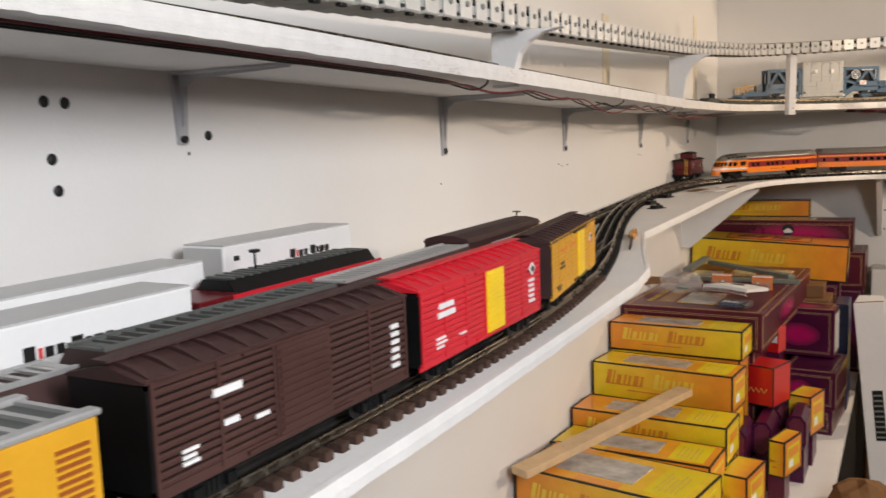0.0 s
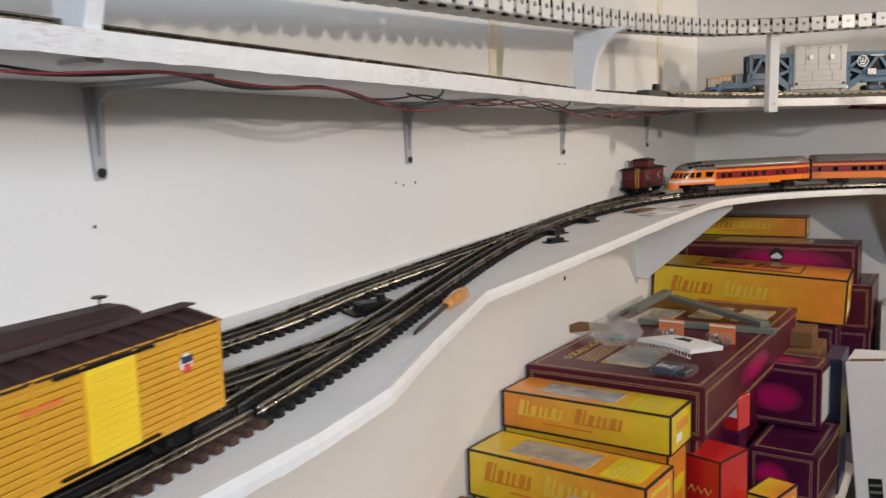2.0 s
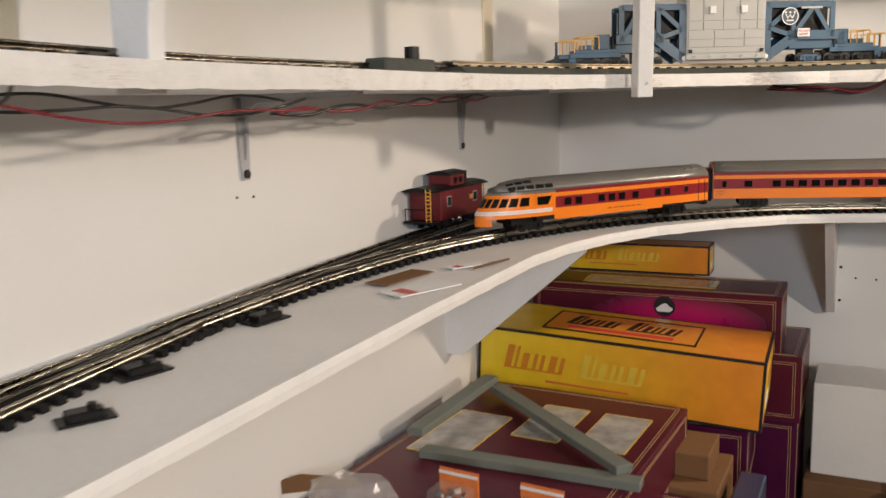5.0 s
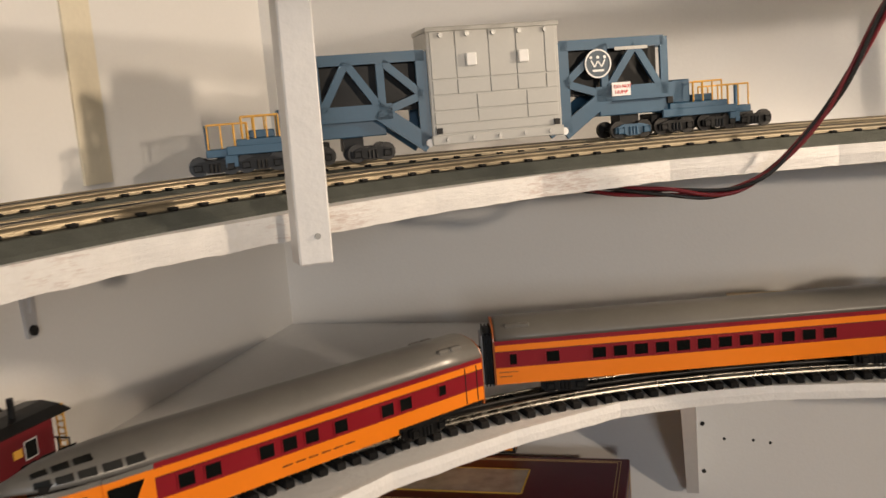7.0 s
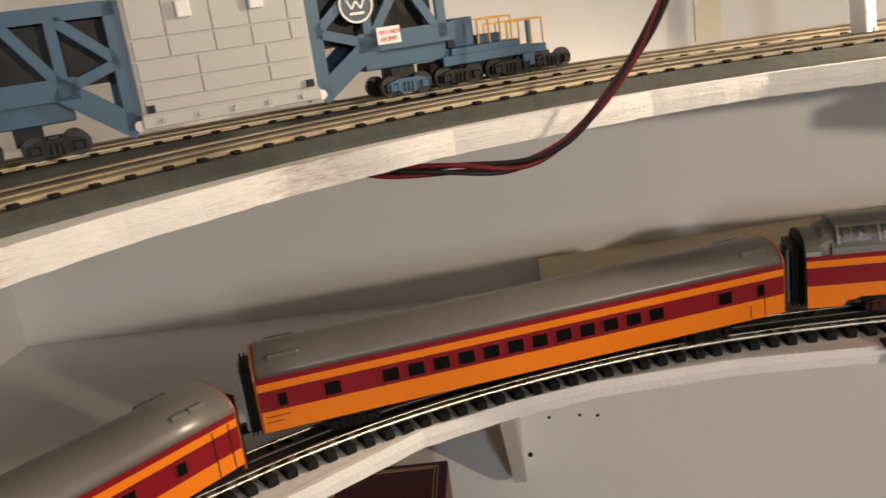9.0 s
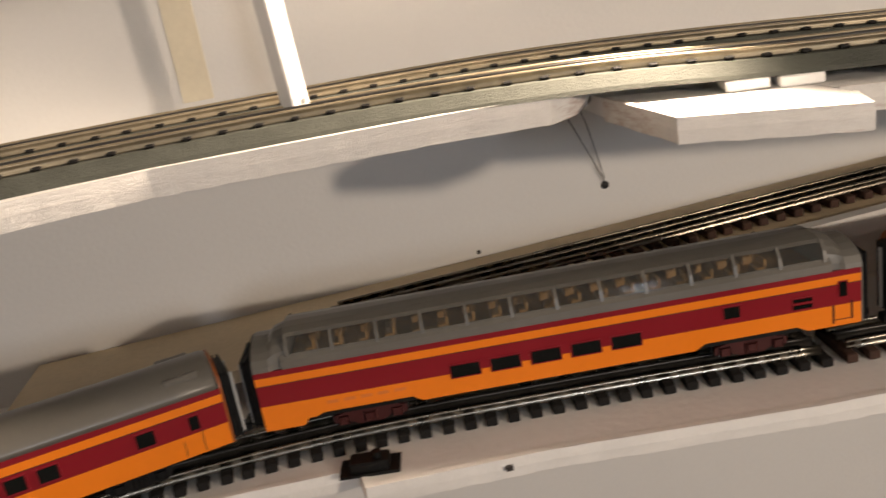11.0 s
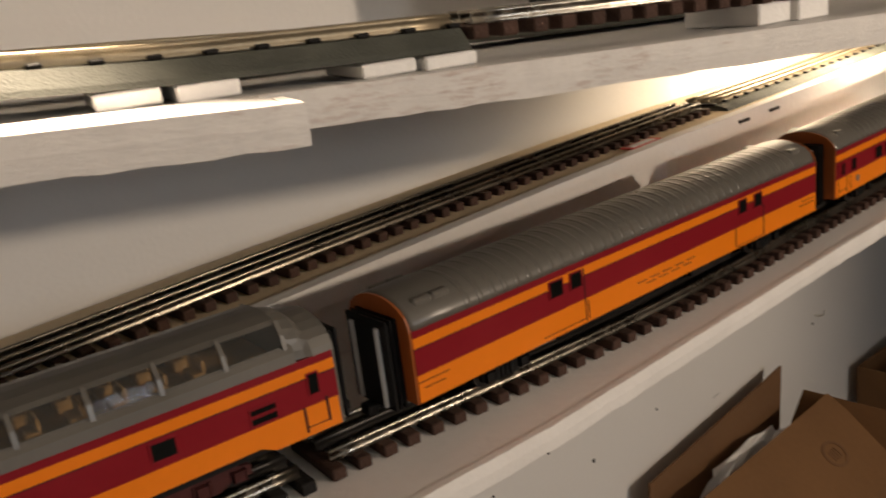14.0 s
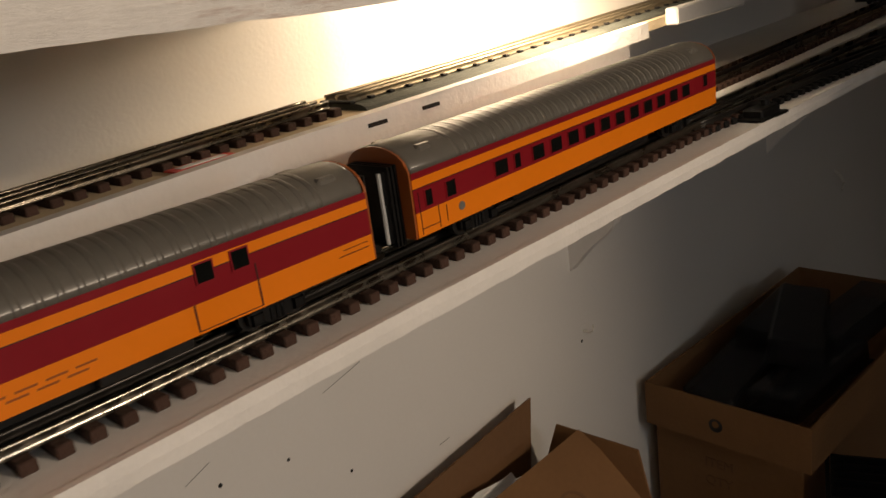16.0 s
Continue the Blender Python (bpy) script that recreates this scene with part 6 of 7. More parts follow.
def train_box(a, b, z0, H, W, flip=False, name_size=0.022, window=True, title=False, roll=0.0, label="", edge=0.003):
    """Yellow and orange printed carton with black edges and a cellophane window."""
    L = (Vector(b) - Vector(a)).length
    o = thing("train_box", label or "yellow and orange printed cardboard train box with black edges", "box", ground(a, b, z0, roll), "stacked train boxes")
    c0, c1 = (ORA, YEL) if flip else (YEL, ORA)
    part("carton", box(0, L, 0, W, 0, H, 0.001), fade("printed_card", c0, c1, L), o)
    part("edge_print", black_edges(bmesh.new(), L, W, H, edge), INK, o, "black printed edge lines")
    word_bars(o, L * 0.10, H * 0.40, min(H * 0.42, name_size * 1.5), min(L * 0.66, name_size * 9), (NAMEGOLD, NAMEORANGE) if flip else (NAMEORANGE, NAMEGOLD), -0.0004)
    part("lettering_bar", box(L * 0.26, L * 0.56, -0.001, -0.0003, H * 0.25, H * 0.285), INKRED, o)
    if window:
        part("window_film", box(L * 0.20, L * 0.66, W * 0.22, W * 0.80, H, H + 0.0012), CELLO, o, "crinkled cellophane window")
        part("title_panel", box(L * 0.36, L * 0.62, W * 0.02, W * 0.17, H + 0.0004, H + 0.0012), BOXORANGE, o)
        part("corner_panel", box(L * 0.74, L * 0.95, W * 0.1, W * 0.9, H + 0.0002, H + 0.0010), BOXYELLOW, o)
        for i in range(5):
            part("small_print", box(L * 0.78 + i * L * 0.028, L * 0.784 + i * L * 0.028, W * 0.2, W * (0.75 - 0.06 * (i % 3)), H + 0.0010, H + 0.0014), GOLDDULL, o)
    if title:
        part("title_panel", box(L * 0.22, L * 0.76, W * 0.22, W * 0.80, H + 0.0004, H + 0.0012), BOXORANGE, o)
        bm = bmesh.new()
        for x0, x1, y0, y1 in ((L * 0.215, L * 0.765, W * 0.19, W * 0.22), (L * 0.215, L * 0.765, W * 0.80, W * 0.83), (L * 0.215, L * 0.222, W * 0.19, W * 0.83), (L * 0.758, L * 0.765, W * 0.19, W * 0.83)):
            bx(bm, x0, x1, y0, y1, H + 0.0006, H + 0.0016)
        part("title_frame", bm, INK, o)
        s = W * 0.30
        top_bars(o, L * 0.28, W * 0.42, s, L * 0.42, INK, H + 0.0013)
        part("small_print", box(L * 0.30, L * 0.68, W * 0.28, W * 0.36, H + 0.0012, H + 0.0017), LETTERRED, o)
    # end panel
    e = part("end_panel", box(L - 0.0001, L + 0.0009, W * 0.16, W * 0.84, H * 0.18, H * 0.82), BOXYELLOW if not flip else BOXYELLOW, o)
    part("end_label", box(L + 0.0008, L + 0.0014, W * 0.22, W * 0.78, H * 0.50, H * 0.74), BOXORANGE, e)
    part("code_label", box(L + 0.0008, L + 0.0014, W * 0.24, W * 0.48, H * 0.22, H * 0.42), PAPER, e)
    return o, L


def maroon_box(a, b, z0, H, W, label, glow=(), windows_at=(), material=None, roll=0.0, end_label=False):
    """Dark printed carton with fine gold double lines and magenta panels."""
    L = (Vector(b) - Vector(a)).length
    o = thing("train_box", label, "box", ground(a, b, z0, roll), "stacked train boxes")
    part("carton", box(0, L, 0, W, 0, H, 0.0012), material or BOXMAROON, o)
    for k, m in enumerate((0.010, 0.014)):
        bm = bmesh.new()
        frame_bars(bm, m, L - m, m, H - m, 0.0009, -0.0006, 0.0004)
        part("gold_line", bm, GOLDDULL, o)
        bm = bmesh.new()
        for x0, x1, y0, y1 in ((m, L - m, m, m + 0.0009), (m, L - m, W - m - 0.0009, W - m), (m, m + 0.0009, m, W - m), (L - m - 0.0009, L - m, m, W - m)):
            bx(bm, x0, x1, y0, y1, H - 0.0004, H + 0.0006)
        part("gold_line", bm, GOLDDULL, o)
        bm = bmesh.new()
        for y0, y1, zz0, zz1 in ((m, W - m, m, m + 0.0009), (m, W - m, H - m - 0.0009, H - m), (m, m + 0.0009, m, H - m), (W - m - 0.0009, W - m, m, H - m)):
            bx(bm, L - 0.0004, L + 0.0006, y0, y1, zz0, zz1)
        part("gold_line", bm, GOLDDULL, o)
    for face, u0, u1, v0, v1 in glow:
        bm = bmesh.new()
        n = 20
        pts = [((u0 + u1) / 2 + (u1 - u0) / 2 * math.cos(6.28318 * i / n), (v0 + v1) / 2 + (v1 - v0) / 2 * math.sin(6.28318 * i / n)) for i in range(n)]
        if face == "front":
            prism(bm, [(u * L, v * H) for u, v in pts], -0.0005, 0.0002, "y")
        elif face == "top":
            prism(bm, [(u * L, v * W) for u, v in pts], H - 0.0002, H + 0.0005, "z")
        else:
            prism(bm, [(u * W, v * H) for u, v in pts], L - 0.0002, L + 0.0005, "x")
        part("magenta_panel", bm, MAGENTA, o, "glossy magenta printed panel")
    for u0, u1, v0, v1 in windows_at:
        w = part("window_film", box(u0 * L, u1 * L, v0 * W, v1 * W, H, H + 0.0010), CELLO, o, "cellophane window")
        bm = bmesh.new()
        for x0, x1, y0, y1 in ((u0 * L, u1 * L, v0 * W - 0.002, v0 * W), (u0 * L, u1 * L, v1 * W, v1 * W + 0.002), (u0 * L - 0.002, u0 * L, v0 * W, v1 * W), (u1 * L, u1 * L + 0.002, v0 * W, v1 * W)):
            bx(bm, x0, x1, y0, y1, H + 0.0002, H + 0.0012)
        part("gold_frame", bm, GOLD, w)
    if end_label:
        part("end_label", box(L, L + 0.001, W * 0.12, W * 0.88, H * 0.1, H * 0.9), PAPER, o, "white paper end label")
    return o, L


SHELF = 0.62
rack = thing("storage_shelf", "plain white-painted board that carries the stacked boxes", "shelf")
part("shelf_board", box(-0.745, -0.20, 1.25, 3.54, SHELF - 0.02, SHELF), DECK, rack)
for y in (1.3, 2.4, 3.45):
    part("shelf_leg", box(-0.26, -0.21, y - 0.02, y + 0.02, 0, SHELF - 0.02), DECK, rack)

# front stack, stepping down towards the aisle
train_box((-0.738, 1.452), (-0.385, 1.395), 0.755, 0.095, 0.17, flip=True, label="orange printed train box with black edges at the stack's foot")
train_box((-0.738, 1.46), (-0.39, 1.41), SHELF, 0.135, 0.15, label="yellow printed train box below the front stack")
train_box((-0.738, 1.648), (-0.392, 1.628), 0.745, 0.091, 0.125, label="yellow printed train box with a wide cellophane window")
train_box((-0.738, 1.65), (-0.40, 1.63), SHELF, 0.125, 0.12, flip=True, label="orange printed train box low in the stack")
train_box((-0.738, 1.785), (-0.385, 1.765), 0.790, 0.083, 0.115, flip=True, label="orange and yellow printed train box with a grey window")
train_box((-0.738, 1.79), (-0.39, 1.77), SHELF, 0.17, 0.11)
train_box((-0.735, 1.952), (-0.400, 1.925), 0.800, 0.060, 0.10, window=False, label="flat olive-yellow printed train box")
train_box((-0.735, 1.955), (-0.405, 1.93), SHELF, 0.18, 0.10, flip=True)
train_box((-0.738, 1.940), (-0.398, 1.908), 0.860, 0.086, 0.115, name_size=0.027, label="yellow and orange train box with large printed name")
train_box((-0.738, 2.082), (-0.403, 2.062), 0.945, 0.072, 0.108, flip=True, name_size=0.027, label="orange and yellow train box with a long cellophane window")
train_box((-0.736, 2.085), (-0.41, 2.07), SHELF, 0.325, 0.10)
# small stick of wood across the boxes
st = thing("wood_stick", "raw pine stick lying across the train boxes", "stick", Matrix.Translation((-0.705, 1.398, 0.8535)) @ Matrix.Rotation(math.atan2(0.50, 0.20), 4, "Z") @ Matrix.Rotation(radians(-4.6), 4, "Y"))
part("stick_body", box(0, 0.545, -0.021, 0.021, 0, 0.016, 0.001), RAWWOOD, st)

# the large flat maroon box and what lies on it
mb, ML = maroon_box((-0.740, 2.195), (-0.375, 2.178), 0.938, 0.102, 0.80, "large flat maroon train set box with gold lines and windows", glow=(("end", 0.30, 0.62, 0.25, 0.75),), windows_at=((0.36, 0.62, 0.10, 0.30), (0.10, 0.34, 0.58, 0.80), (0.42, 0.62, 0.72, 0.9), (0.70, 0.90, 0.72, 0.9)))
letters("box_text", "O SCALE 5-CAR", 0.026, GOLD, mb, Matrix.Translation((0.062, 0.075, 0.1025)) @ Matrix.Rotation(radians(90), 4, "Z"))
for i in range(5):
    part("small_print", box(0.075 + 0.009 * i, 0.079 + 0.009 * i, 0.08, 0.27, 0.102, 0.1026), GOLDDULL, mb)
maroon_box((-0.735, 2.22), (-0.40, 2.21), SHELF, 0.318, 0.74, "maroon train box under the large flat one")
MZ = 1.0405
nb = thing("notebook", "small white spiral-bound notebook lying on the maroon box", "notebook", Matrix.Translation((-0.468, 2.345, MZ + 0.018)) @ Matrix.Rotation(radians(-24), 4, "Z") @ Matrix.Rotation(radians(-7), 4, "X") @ Matrix.Scale(1.4, 4))
bm = bmesh.new()
rings = []
for i in range(9):
    x = -0.048 + 0.012 * i
    zz = 0.010 - 0.00014 * (i - 4) ** 2
    rings.append([Vector((x, -0.036, zz)), Vector((x, 0.036, zz + 0.002)), Vector((x, 0.036, zz + 0.008)), Vector((x, -0.036, zz + 0.006))])
loft(bm, rings)
part("page_block", bm, PAPER, nb, "curved white pages")
for i in range(17):
    bm = bmesh.new()
    tube(bm, [Vector((-0.046 + i * 0.0058, -0.036 + 0.004 * math.cos(t), 0.008 - 0.00014 * (i / 2 - 4) ** 2 + 0.005 * math.sin(t))) for t in (0, 0.8, 1.6, 2.4, 3.1, 3.9, 4.7, 5.5)], 0.0007, 5)
    part("wire_loop", bm, STEEL, nb)
for i in range(3):
    part("small_print", box(-0.012, 0.014 - 0.004 * i, 0.002 + 0.008 * i, 0.005 + 0.008 * i, 0.0165, 0.0182), INK, nb)


def clam(x, y, turn, label, z=MZ, card=LETTERORANGE):
    o = thing("blister_pack", label, "package", Matrix.Translation((x, y, z)) @ Matrix.Rotation(radians(turn), 4, "Z"), "blister packs")
    part("card_back", box(-0.028, 0.028, 0.022, 0.025, 0.0, 0.043), card, o, "orange hanging card")
    part("card_stripe", box(-0.028, 0.028, 0.0212, 0.022, 0.036, 0.040), PAPER, o)
    b = part("blister", box(-0.026, 0.026, -0.018, 0.0215, 0.001, 0.030, 0.005), CLAM, o, "clear plastic blister")
    b.visible_shadow = False
    rnd = random.Random(int(x * 1000) + 7)
    for i in range(34):
        px, py, pz = rnd.uniform(-0.02, 0.02), rnd.uniform(-0.012, 0.014), rnd.uniform(0.004, 0.021)
        bm = bmesh.new()
        cyl(bm, (px, py, pz), (px + rnd.uniform(-0.008, 0.008), py + rnd.uniform(-0.005, 0.005), pz + rnd.uniform(-0.004, 0.004)), 0.0022, 6)
        part("hardware", bm, (IRON, GREENGREY, BOLT, STEEL)[i % 4], o)


clam(-0.538, 2.505, -4, "clear blister pack of small hardware with an orange card")
clam(-0.425, 2.500, -4, "clear blister pack of small hardware with an orange card")
cl2 = thing("battery_pack", "clear blister pack with a dark blue battery inside", "package", Matrix.Translation((-0.450, 2.242, MZ)) @ Matrix.Rotation(radians(-10), 4, "Z"), "blister packs")
b = part("blister", box(-0.040, 0.040, -0.028, 0.028, 0.0, 0.018, 0.004), CLAM, cl2, "clear plastic blister")
b.visible_shadow = False
part("battery", box(-0.036, 0.012, -0.020, 0.020, 0.003, 0.014, 0.002), NAVY, cl2, "dark blue battery")
part("battery", box(0.015, 0.034, -0.020, 0.018, 0.003, 0.012, 0.003), BLACK, cl2, "black battery")
for x0, x1, y0, y1 in ((-0.030, -0.026, -0.014, 0.012), (-0.022, -0.012, -0.010, 0.004), (-0.007, 0.004, -0.014, -0.008), (-0.007, 0.006, 0.002, 0.005)):
    part("battery_label", box(x0, x1, y0, y1, 0.014, 0.0145), PAPER, cl2)
cl2.location.z = MZ + 0.001
# crumpled clear bag
bag = thing("plastic_bag", "crumpled clear plastic bag with a small green part", "bag", Matrix.Translation((-0.632, 2.43, MZ)))
rnd = random.Random(3)
bm = bmesh.new()
bmesh.ops.create_icosphere(bm, subdivisions=3, radius=1)
for v in bm.verts:
    f = 1 + 0.22 * noise.noise(v.co * 3.1) + 0.1 * noise.noise(v.co * 7.7)
    v.co = Vector((v.co.x * 0.060 * f, v.co.y * 0.050 * f, max(0.0, v.co.z * 0.032 * f + 0.028)))
b = part("film", bm, BAG, bag, "creased clear film")
b.visible_shadow = False
part("green_part", box(-0.012, 0.020, -0.012, 0.006, 0.010, 0.016, 0.002), mat("teal_plastic", (0.08, 0.22, 0.17), 0.4), bag)
bm = bmesh.new()
prism(bm, [(-0.05, 0), (0.01, 0.004), (0.06, 0.0), (0.05, 0.018), (-0.02, 0.026), (-0.06, 0.014)], -0.0008, 0.0008, "y")
o = part("bag_card", bm, CARD, bag, "tan cardboard insert")
o.matrix_basis = Matrix.Translation((-0.075, 0.03, 0.012)) @ Matrix.Rotation(radians(30), 4, "Z")
# grey-green girder pieces
gd = thing("girder_pieces", "grey-green plastic bridge girder pieces lying crossed", "toy part", Matrix.Translation((-0.60, 2.70, MZ)))
for p, q, z0 in (((-0.05, -0.055), (0.265, -0.045), 0.0), ((-0.045, 0.21), (0.24, -0.035), 0.012), ((-0.065, -0.05), (-0.060, 0.22), 0.024)):
    bm = bmesh.new()
    d = Vector(q) - Vector(p)
    n = Vector((-d.y, d.x)).normalized() * 0.013
    prism(bm, [tuple(Vector(p) + n), tuple(Vector(q) + n), tuple(Vector(q) - n), tuple(Vector(p) - n)], z0, z0 + 0.012, "z")
    bmesh.ops.bevel(bm, geom=list(bm.edges), offset=0.001, segments=1, affect="EDGES")
    part("girder", bm, GREENGREY, gd)

# back of the pile
train_box((-0.742, 3.045), (-0.233, 3.065), 1.005, 0.122, 0.21, name_size=0.030, window=False, title=True, roll=2.8, label="long yellow and orange train box with a framed printed title", edge=0.004)
maroon_box((-0.70, 3.05), (-0.255, 3.07), 0.86, 0.118, 0.2, "purple train box under the long yellow one", material=BOXPURPLE)
maroon_box((-0.70, 3.05), (-0.30, 3.06), SHELF, 0.24, 0.2, "purple train box at the bottom of the pile", material=BOXPURPLE)
mx2, L2 = maroon_box((-0.72, 3.29), (-0.228, 3.30), 1.025, 0.138, 0.155, "long maroon train box with magenta side and window", glow=(("front", 0.25, 0.95, 0.2, 0.95),), windows_at=((0.20, 0.74, 0.25, 0.7),))
bm = bmesh.new()
cyl(bm, (0.275, -0.0004, 0.105), (0.275, -0.0012, 0.105), 0.021, 20)
em = part("round_picture", bm, INK, mx2, "round black and white picture")
bm = bmesh.new()
prism(bm, [(0.258, 0.100), (0.268, 0.108), (0.277, 0.112), (0.292, 0.100), (0.286, 0.094), (0.262, 0.094)], -0.0018, -0.0011, "y")
part("picture_shape", bm, PAPER, em)
maroon_box((-0.72, 3.30), (-0.25, 3.31), SHELF, 0.40, 0.2, "maroon train box standing at the wall")
train_box((-0.735, 3.452), (-0.388, 3.462), 1.163, 0.062, 0.07, name_size=0.024, window=False, label="yellow train box on top of the pile by the wall")
maroon_box((-0.305, 3.285), (-0.188, 3.285), 0.925, 0.128, 0.235, "dark maroon train box standing end on")
maroon_box((-0.30, 3.29), (-0.192, 3.29), SHELF, 0.305, 0.23, "dark maroon train box standing end on", material=BOXPURPLE)
maroon_box((-0.420, 2.725), (-0.245, 2.712), 0.808, 0.145, 0.12, "purple train box with magenta glow and white end label", glow=(("front", 0.08, 0.78, 0.2, 0.7), ("top", 0.1, 0.75, 0.2, 0.7)), material=BOXPURPLE, end_label=True)
maroon_box((-0.372, 2.56), (-0.228, 2.55), 0.695, 0.108, 0.25, "purple train box with gold lines below another", glow=(("front", 0.05, 0.6, 0.15, 0.75),), material=BOXPURPLE)
maroon_box((-0.372, 2.56), (-0.235, 2.55), SHELF, 0.075, 0.26, "purple train box at the bottom of the stack", material=BOXPURPLE)
solo("carton", box(-0.40, -0.29, 2.90, 3.0, 0.955, 0.995, 0.002), CARD, "small brown cardboard carton between train boxes", "box")
solo("carton", box(-0.40, -0.27, 2.86, 3.02, SHELF, 0.955, 0.002), CARD, "brown cardboard carton among train boxes", "box")
o = thing("blue_folder", "dark blue plastic folder standing behind the boxes", "folder", Matrix.Translation((-0.232, 2.86, SHELF)))
part("cover", box(-0.02, 0.02, -0.05, 0.1, 0, 0.335, 0.003), NAVY, o)
# red box and small boxes on the aisle side
rb = thing("red_box", "small red cardboard box with a gold script mark", "box", ground((-0.430, 2.205), (-0.348, 2.180), 0.800))
part("carton", box(0, 0.088, 0, 0.10, 0, 0.102, 0.001), BOXRED, rb)
part("edge_print", black_edges(bmesh.new(), 0.088, 0.10, 0.102, 0.0022), INK, rb)
bm = bmesh.new()
tube(bm, [Vector((0.022 + 0.007 * i, -0.0008, 0.036 + (0.009 if i % 2 else -0.003))) for i in range(8)], 0.0013, 5)
part("script_mark", bm, GOLD, rb, "gold script mark")
solo("red_box", box(-0.43, -0.352, 2.30, 2.385, SHELF, 0.80, 0.001), BOXPURPLE, "purple box under the small red one", "box")
o = thing("red_box", "small red and white hanging box", "box", ground((-0.400, 2.42), (-0.363, 2.41), 0.885))
part("carton", box(0, 0.038, 0, 0.05, 0, 0.07, 0.001), BOXRED, o)
part("paper_face", box(0.004, 0.034, -0.0008, 0.0, 0.028, 0.064), PAPER, o)
solo("train_box", box(-0.404, -0.360, 2.405, 2.48, SHELF, 0.885, 0.001), BOXPURPLE, "purple train box under the small red box", "box", "stacked train boxes")
train_box((-0.325, 2.30), (-0.268, 2.285), 0.70, 0.105, 0.10, name_size=0.006, window=False, label="small yellow train box seen end on")
solo("train_box", box(-0.325, -0.262, 2.29, 2.40, SHELF, 0.70, 0.001), BOXPURPLE, "purple train box below a yellow one", "box", "stacked train boxes")
for x, y, z in ((-0.405, 2.00, 0.70), (-0.36, 2.08, 0.70), (-0.352, 2.215, 0.69), (-0.29, 2.16, 0.70)):
    o = thing("train_box", "purple six-sided train box seen end on", "box", Matrix.Translation((x, y, z)), "six-sided boxes")
    bm = bmesh.new()
    prism(bm, [(-0.022, 0.022), (-0.022, 0.075), (-0.010, 0.092), (0.012, 0.092), (0.024, 0.075), (0.024, 0.022), (0.010, 0.006), (-0.010, 0.006)], 0, 0.12, "y")
    part("carton", bm, BOXPURPLE, o)
    bm = bmesh.new()
    prism(bm, [(-0.016, 0.026), (-0.016, 0.072), (-0.007, 0.085), (0.009, 0.085), (0.018, 0.072), (0.018, 0.026), (0.007, 0.013), (-0.007, 0.013)], -0.0006, 0.0, "y")
    part("printed_end", bm, BOXDULL, o)
    part("stand", box(-0.02, 0.02, 0.0, 0.12, SHELF - z, 0.006), BOXPURPLE, o)
train_box((-0.397, 1.735), (-0.337, 1.725), 0.70, 0.085, 0.12, name_size=0.006, window=False, label="yellow train box seen end on")
train_box((-0.330, 1.98), (-0.293, 1.97), 0.70, 0.085, 0.10, name_size=0.005, window=False, label="narrow yellow train box seen end on")
for a, b in (((-0.397, -0.337), (1.73, 1.85)), ((-0.330, -0.293), (1.975, 2.07))):
    solo("train_box", box(a[0], a[1], b[0], b[1], SHELF, 0.70, 0.001), BOXMAROON, "maroon train box under a yellow one", "box", "stacked train boxes")
# tall white carton leaning in the aisle
tw = thing("tall_carton", "tall narrow white carton leaning with a black slot", "box", Matrix.Translation((-0.04, 2.58, 0.0)) @ Matrix.Rotation(radians(-6.5), 4, "Y") @ Matrix.Rotation(radians(-8), 4, "X"))
part("carton", box(-0.042, 0.042, -0.03, 0.03, 0, 1.0, 0.002), CARDWHITE, tw)
part("open_top", box(-0.036, 0.036, -0.025, 0.025, 0.985, 1.001), CARDDARK, tw)
part("slot", box(-0.014, 0.014, -0.0315, -0.0295, 0.60, 0.745, 0.001), BLACK, tw, "black slotted opening")
for i in range(9):
    part("slot_rib", box(-0.012, 0.012, -0.0325, -0.0315, 0.608 + i * 0.015, 0.613 + i * 0.015), GREENGREY, tw)
bm = bmesh.new()
prism(bm, [(-0.042, 0), (0.042, 0), (0.036, 0.03), (-0.03, 0.04)], -0.001, 0.001, "y")
fl = part("flap", bm, CARDWHITE, tw)
fl.matrix_basis = Matrix.Translation((0, 0.03, 1.0)) @ Matrix.Rotation(radians(-62), 4, "X")
# cartons beyond it
for x0, x1, y0, y1, z0, z1, m, lab in ((-0.17, 0.0, 3.36, 3.5, 0.80, 0.985, CARDWHITE, "white cardboard carton by the wall"), (-0.18, -0.02, 3.32, 3.5, SHELF - 0.12, 0.80, CARDDARK, "dark brown cardboard carton by the wall"), (-0.19, -0.028, 3.02, 3.2, 0.70, 0.785, BOXYELLOW, "yellow cardboard carton on the floor stack"), (-0.16, 0.02, 3.0, 3.14, 0, 0.70, CARDDARK, "large brown cardboard carton on the floor"), (-0.012, 0.15, 3.15, 3.4, 0.70, 0.825, CARD, "brown cardboard carton with open top"), (0.03, 0.20, 3.13, 3.4, 0, 0.70, CARDDARK, "large brown cardboard carton on the floor"), (-0.18, 0.03, 3.30, 3.5, 0, SHELF - 0.12, CARDDARK, "brown cardboard carton on the floor")):
    o = thing("carton", lab, "box", Matrix.Translation((x0, y0, z0)), "cardboard cartons")
    part("carton_body", box(0, x1 - x0, 0, y1 - y0, 0, z1 - z0, 0.002), m, o)
    part("tape", box((x1 - x0) * 0.42, (x1 - x0) * 0.58, -0.0006, (y1 - y0) + 0.0006, z1 - z0 - 0.03, z1 - z0 + 0.0006), m, o)
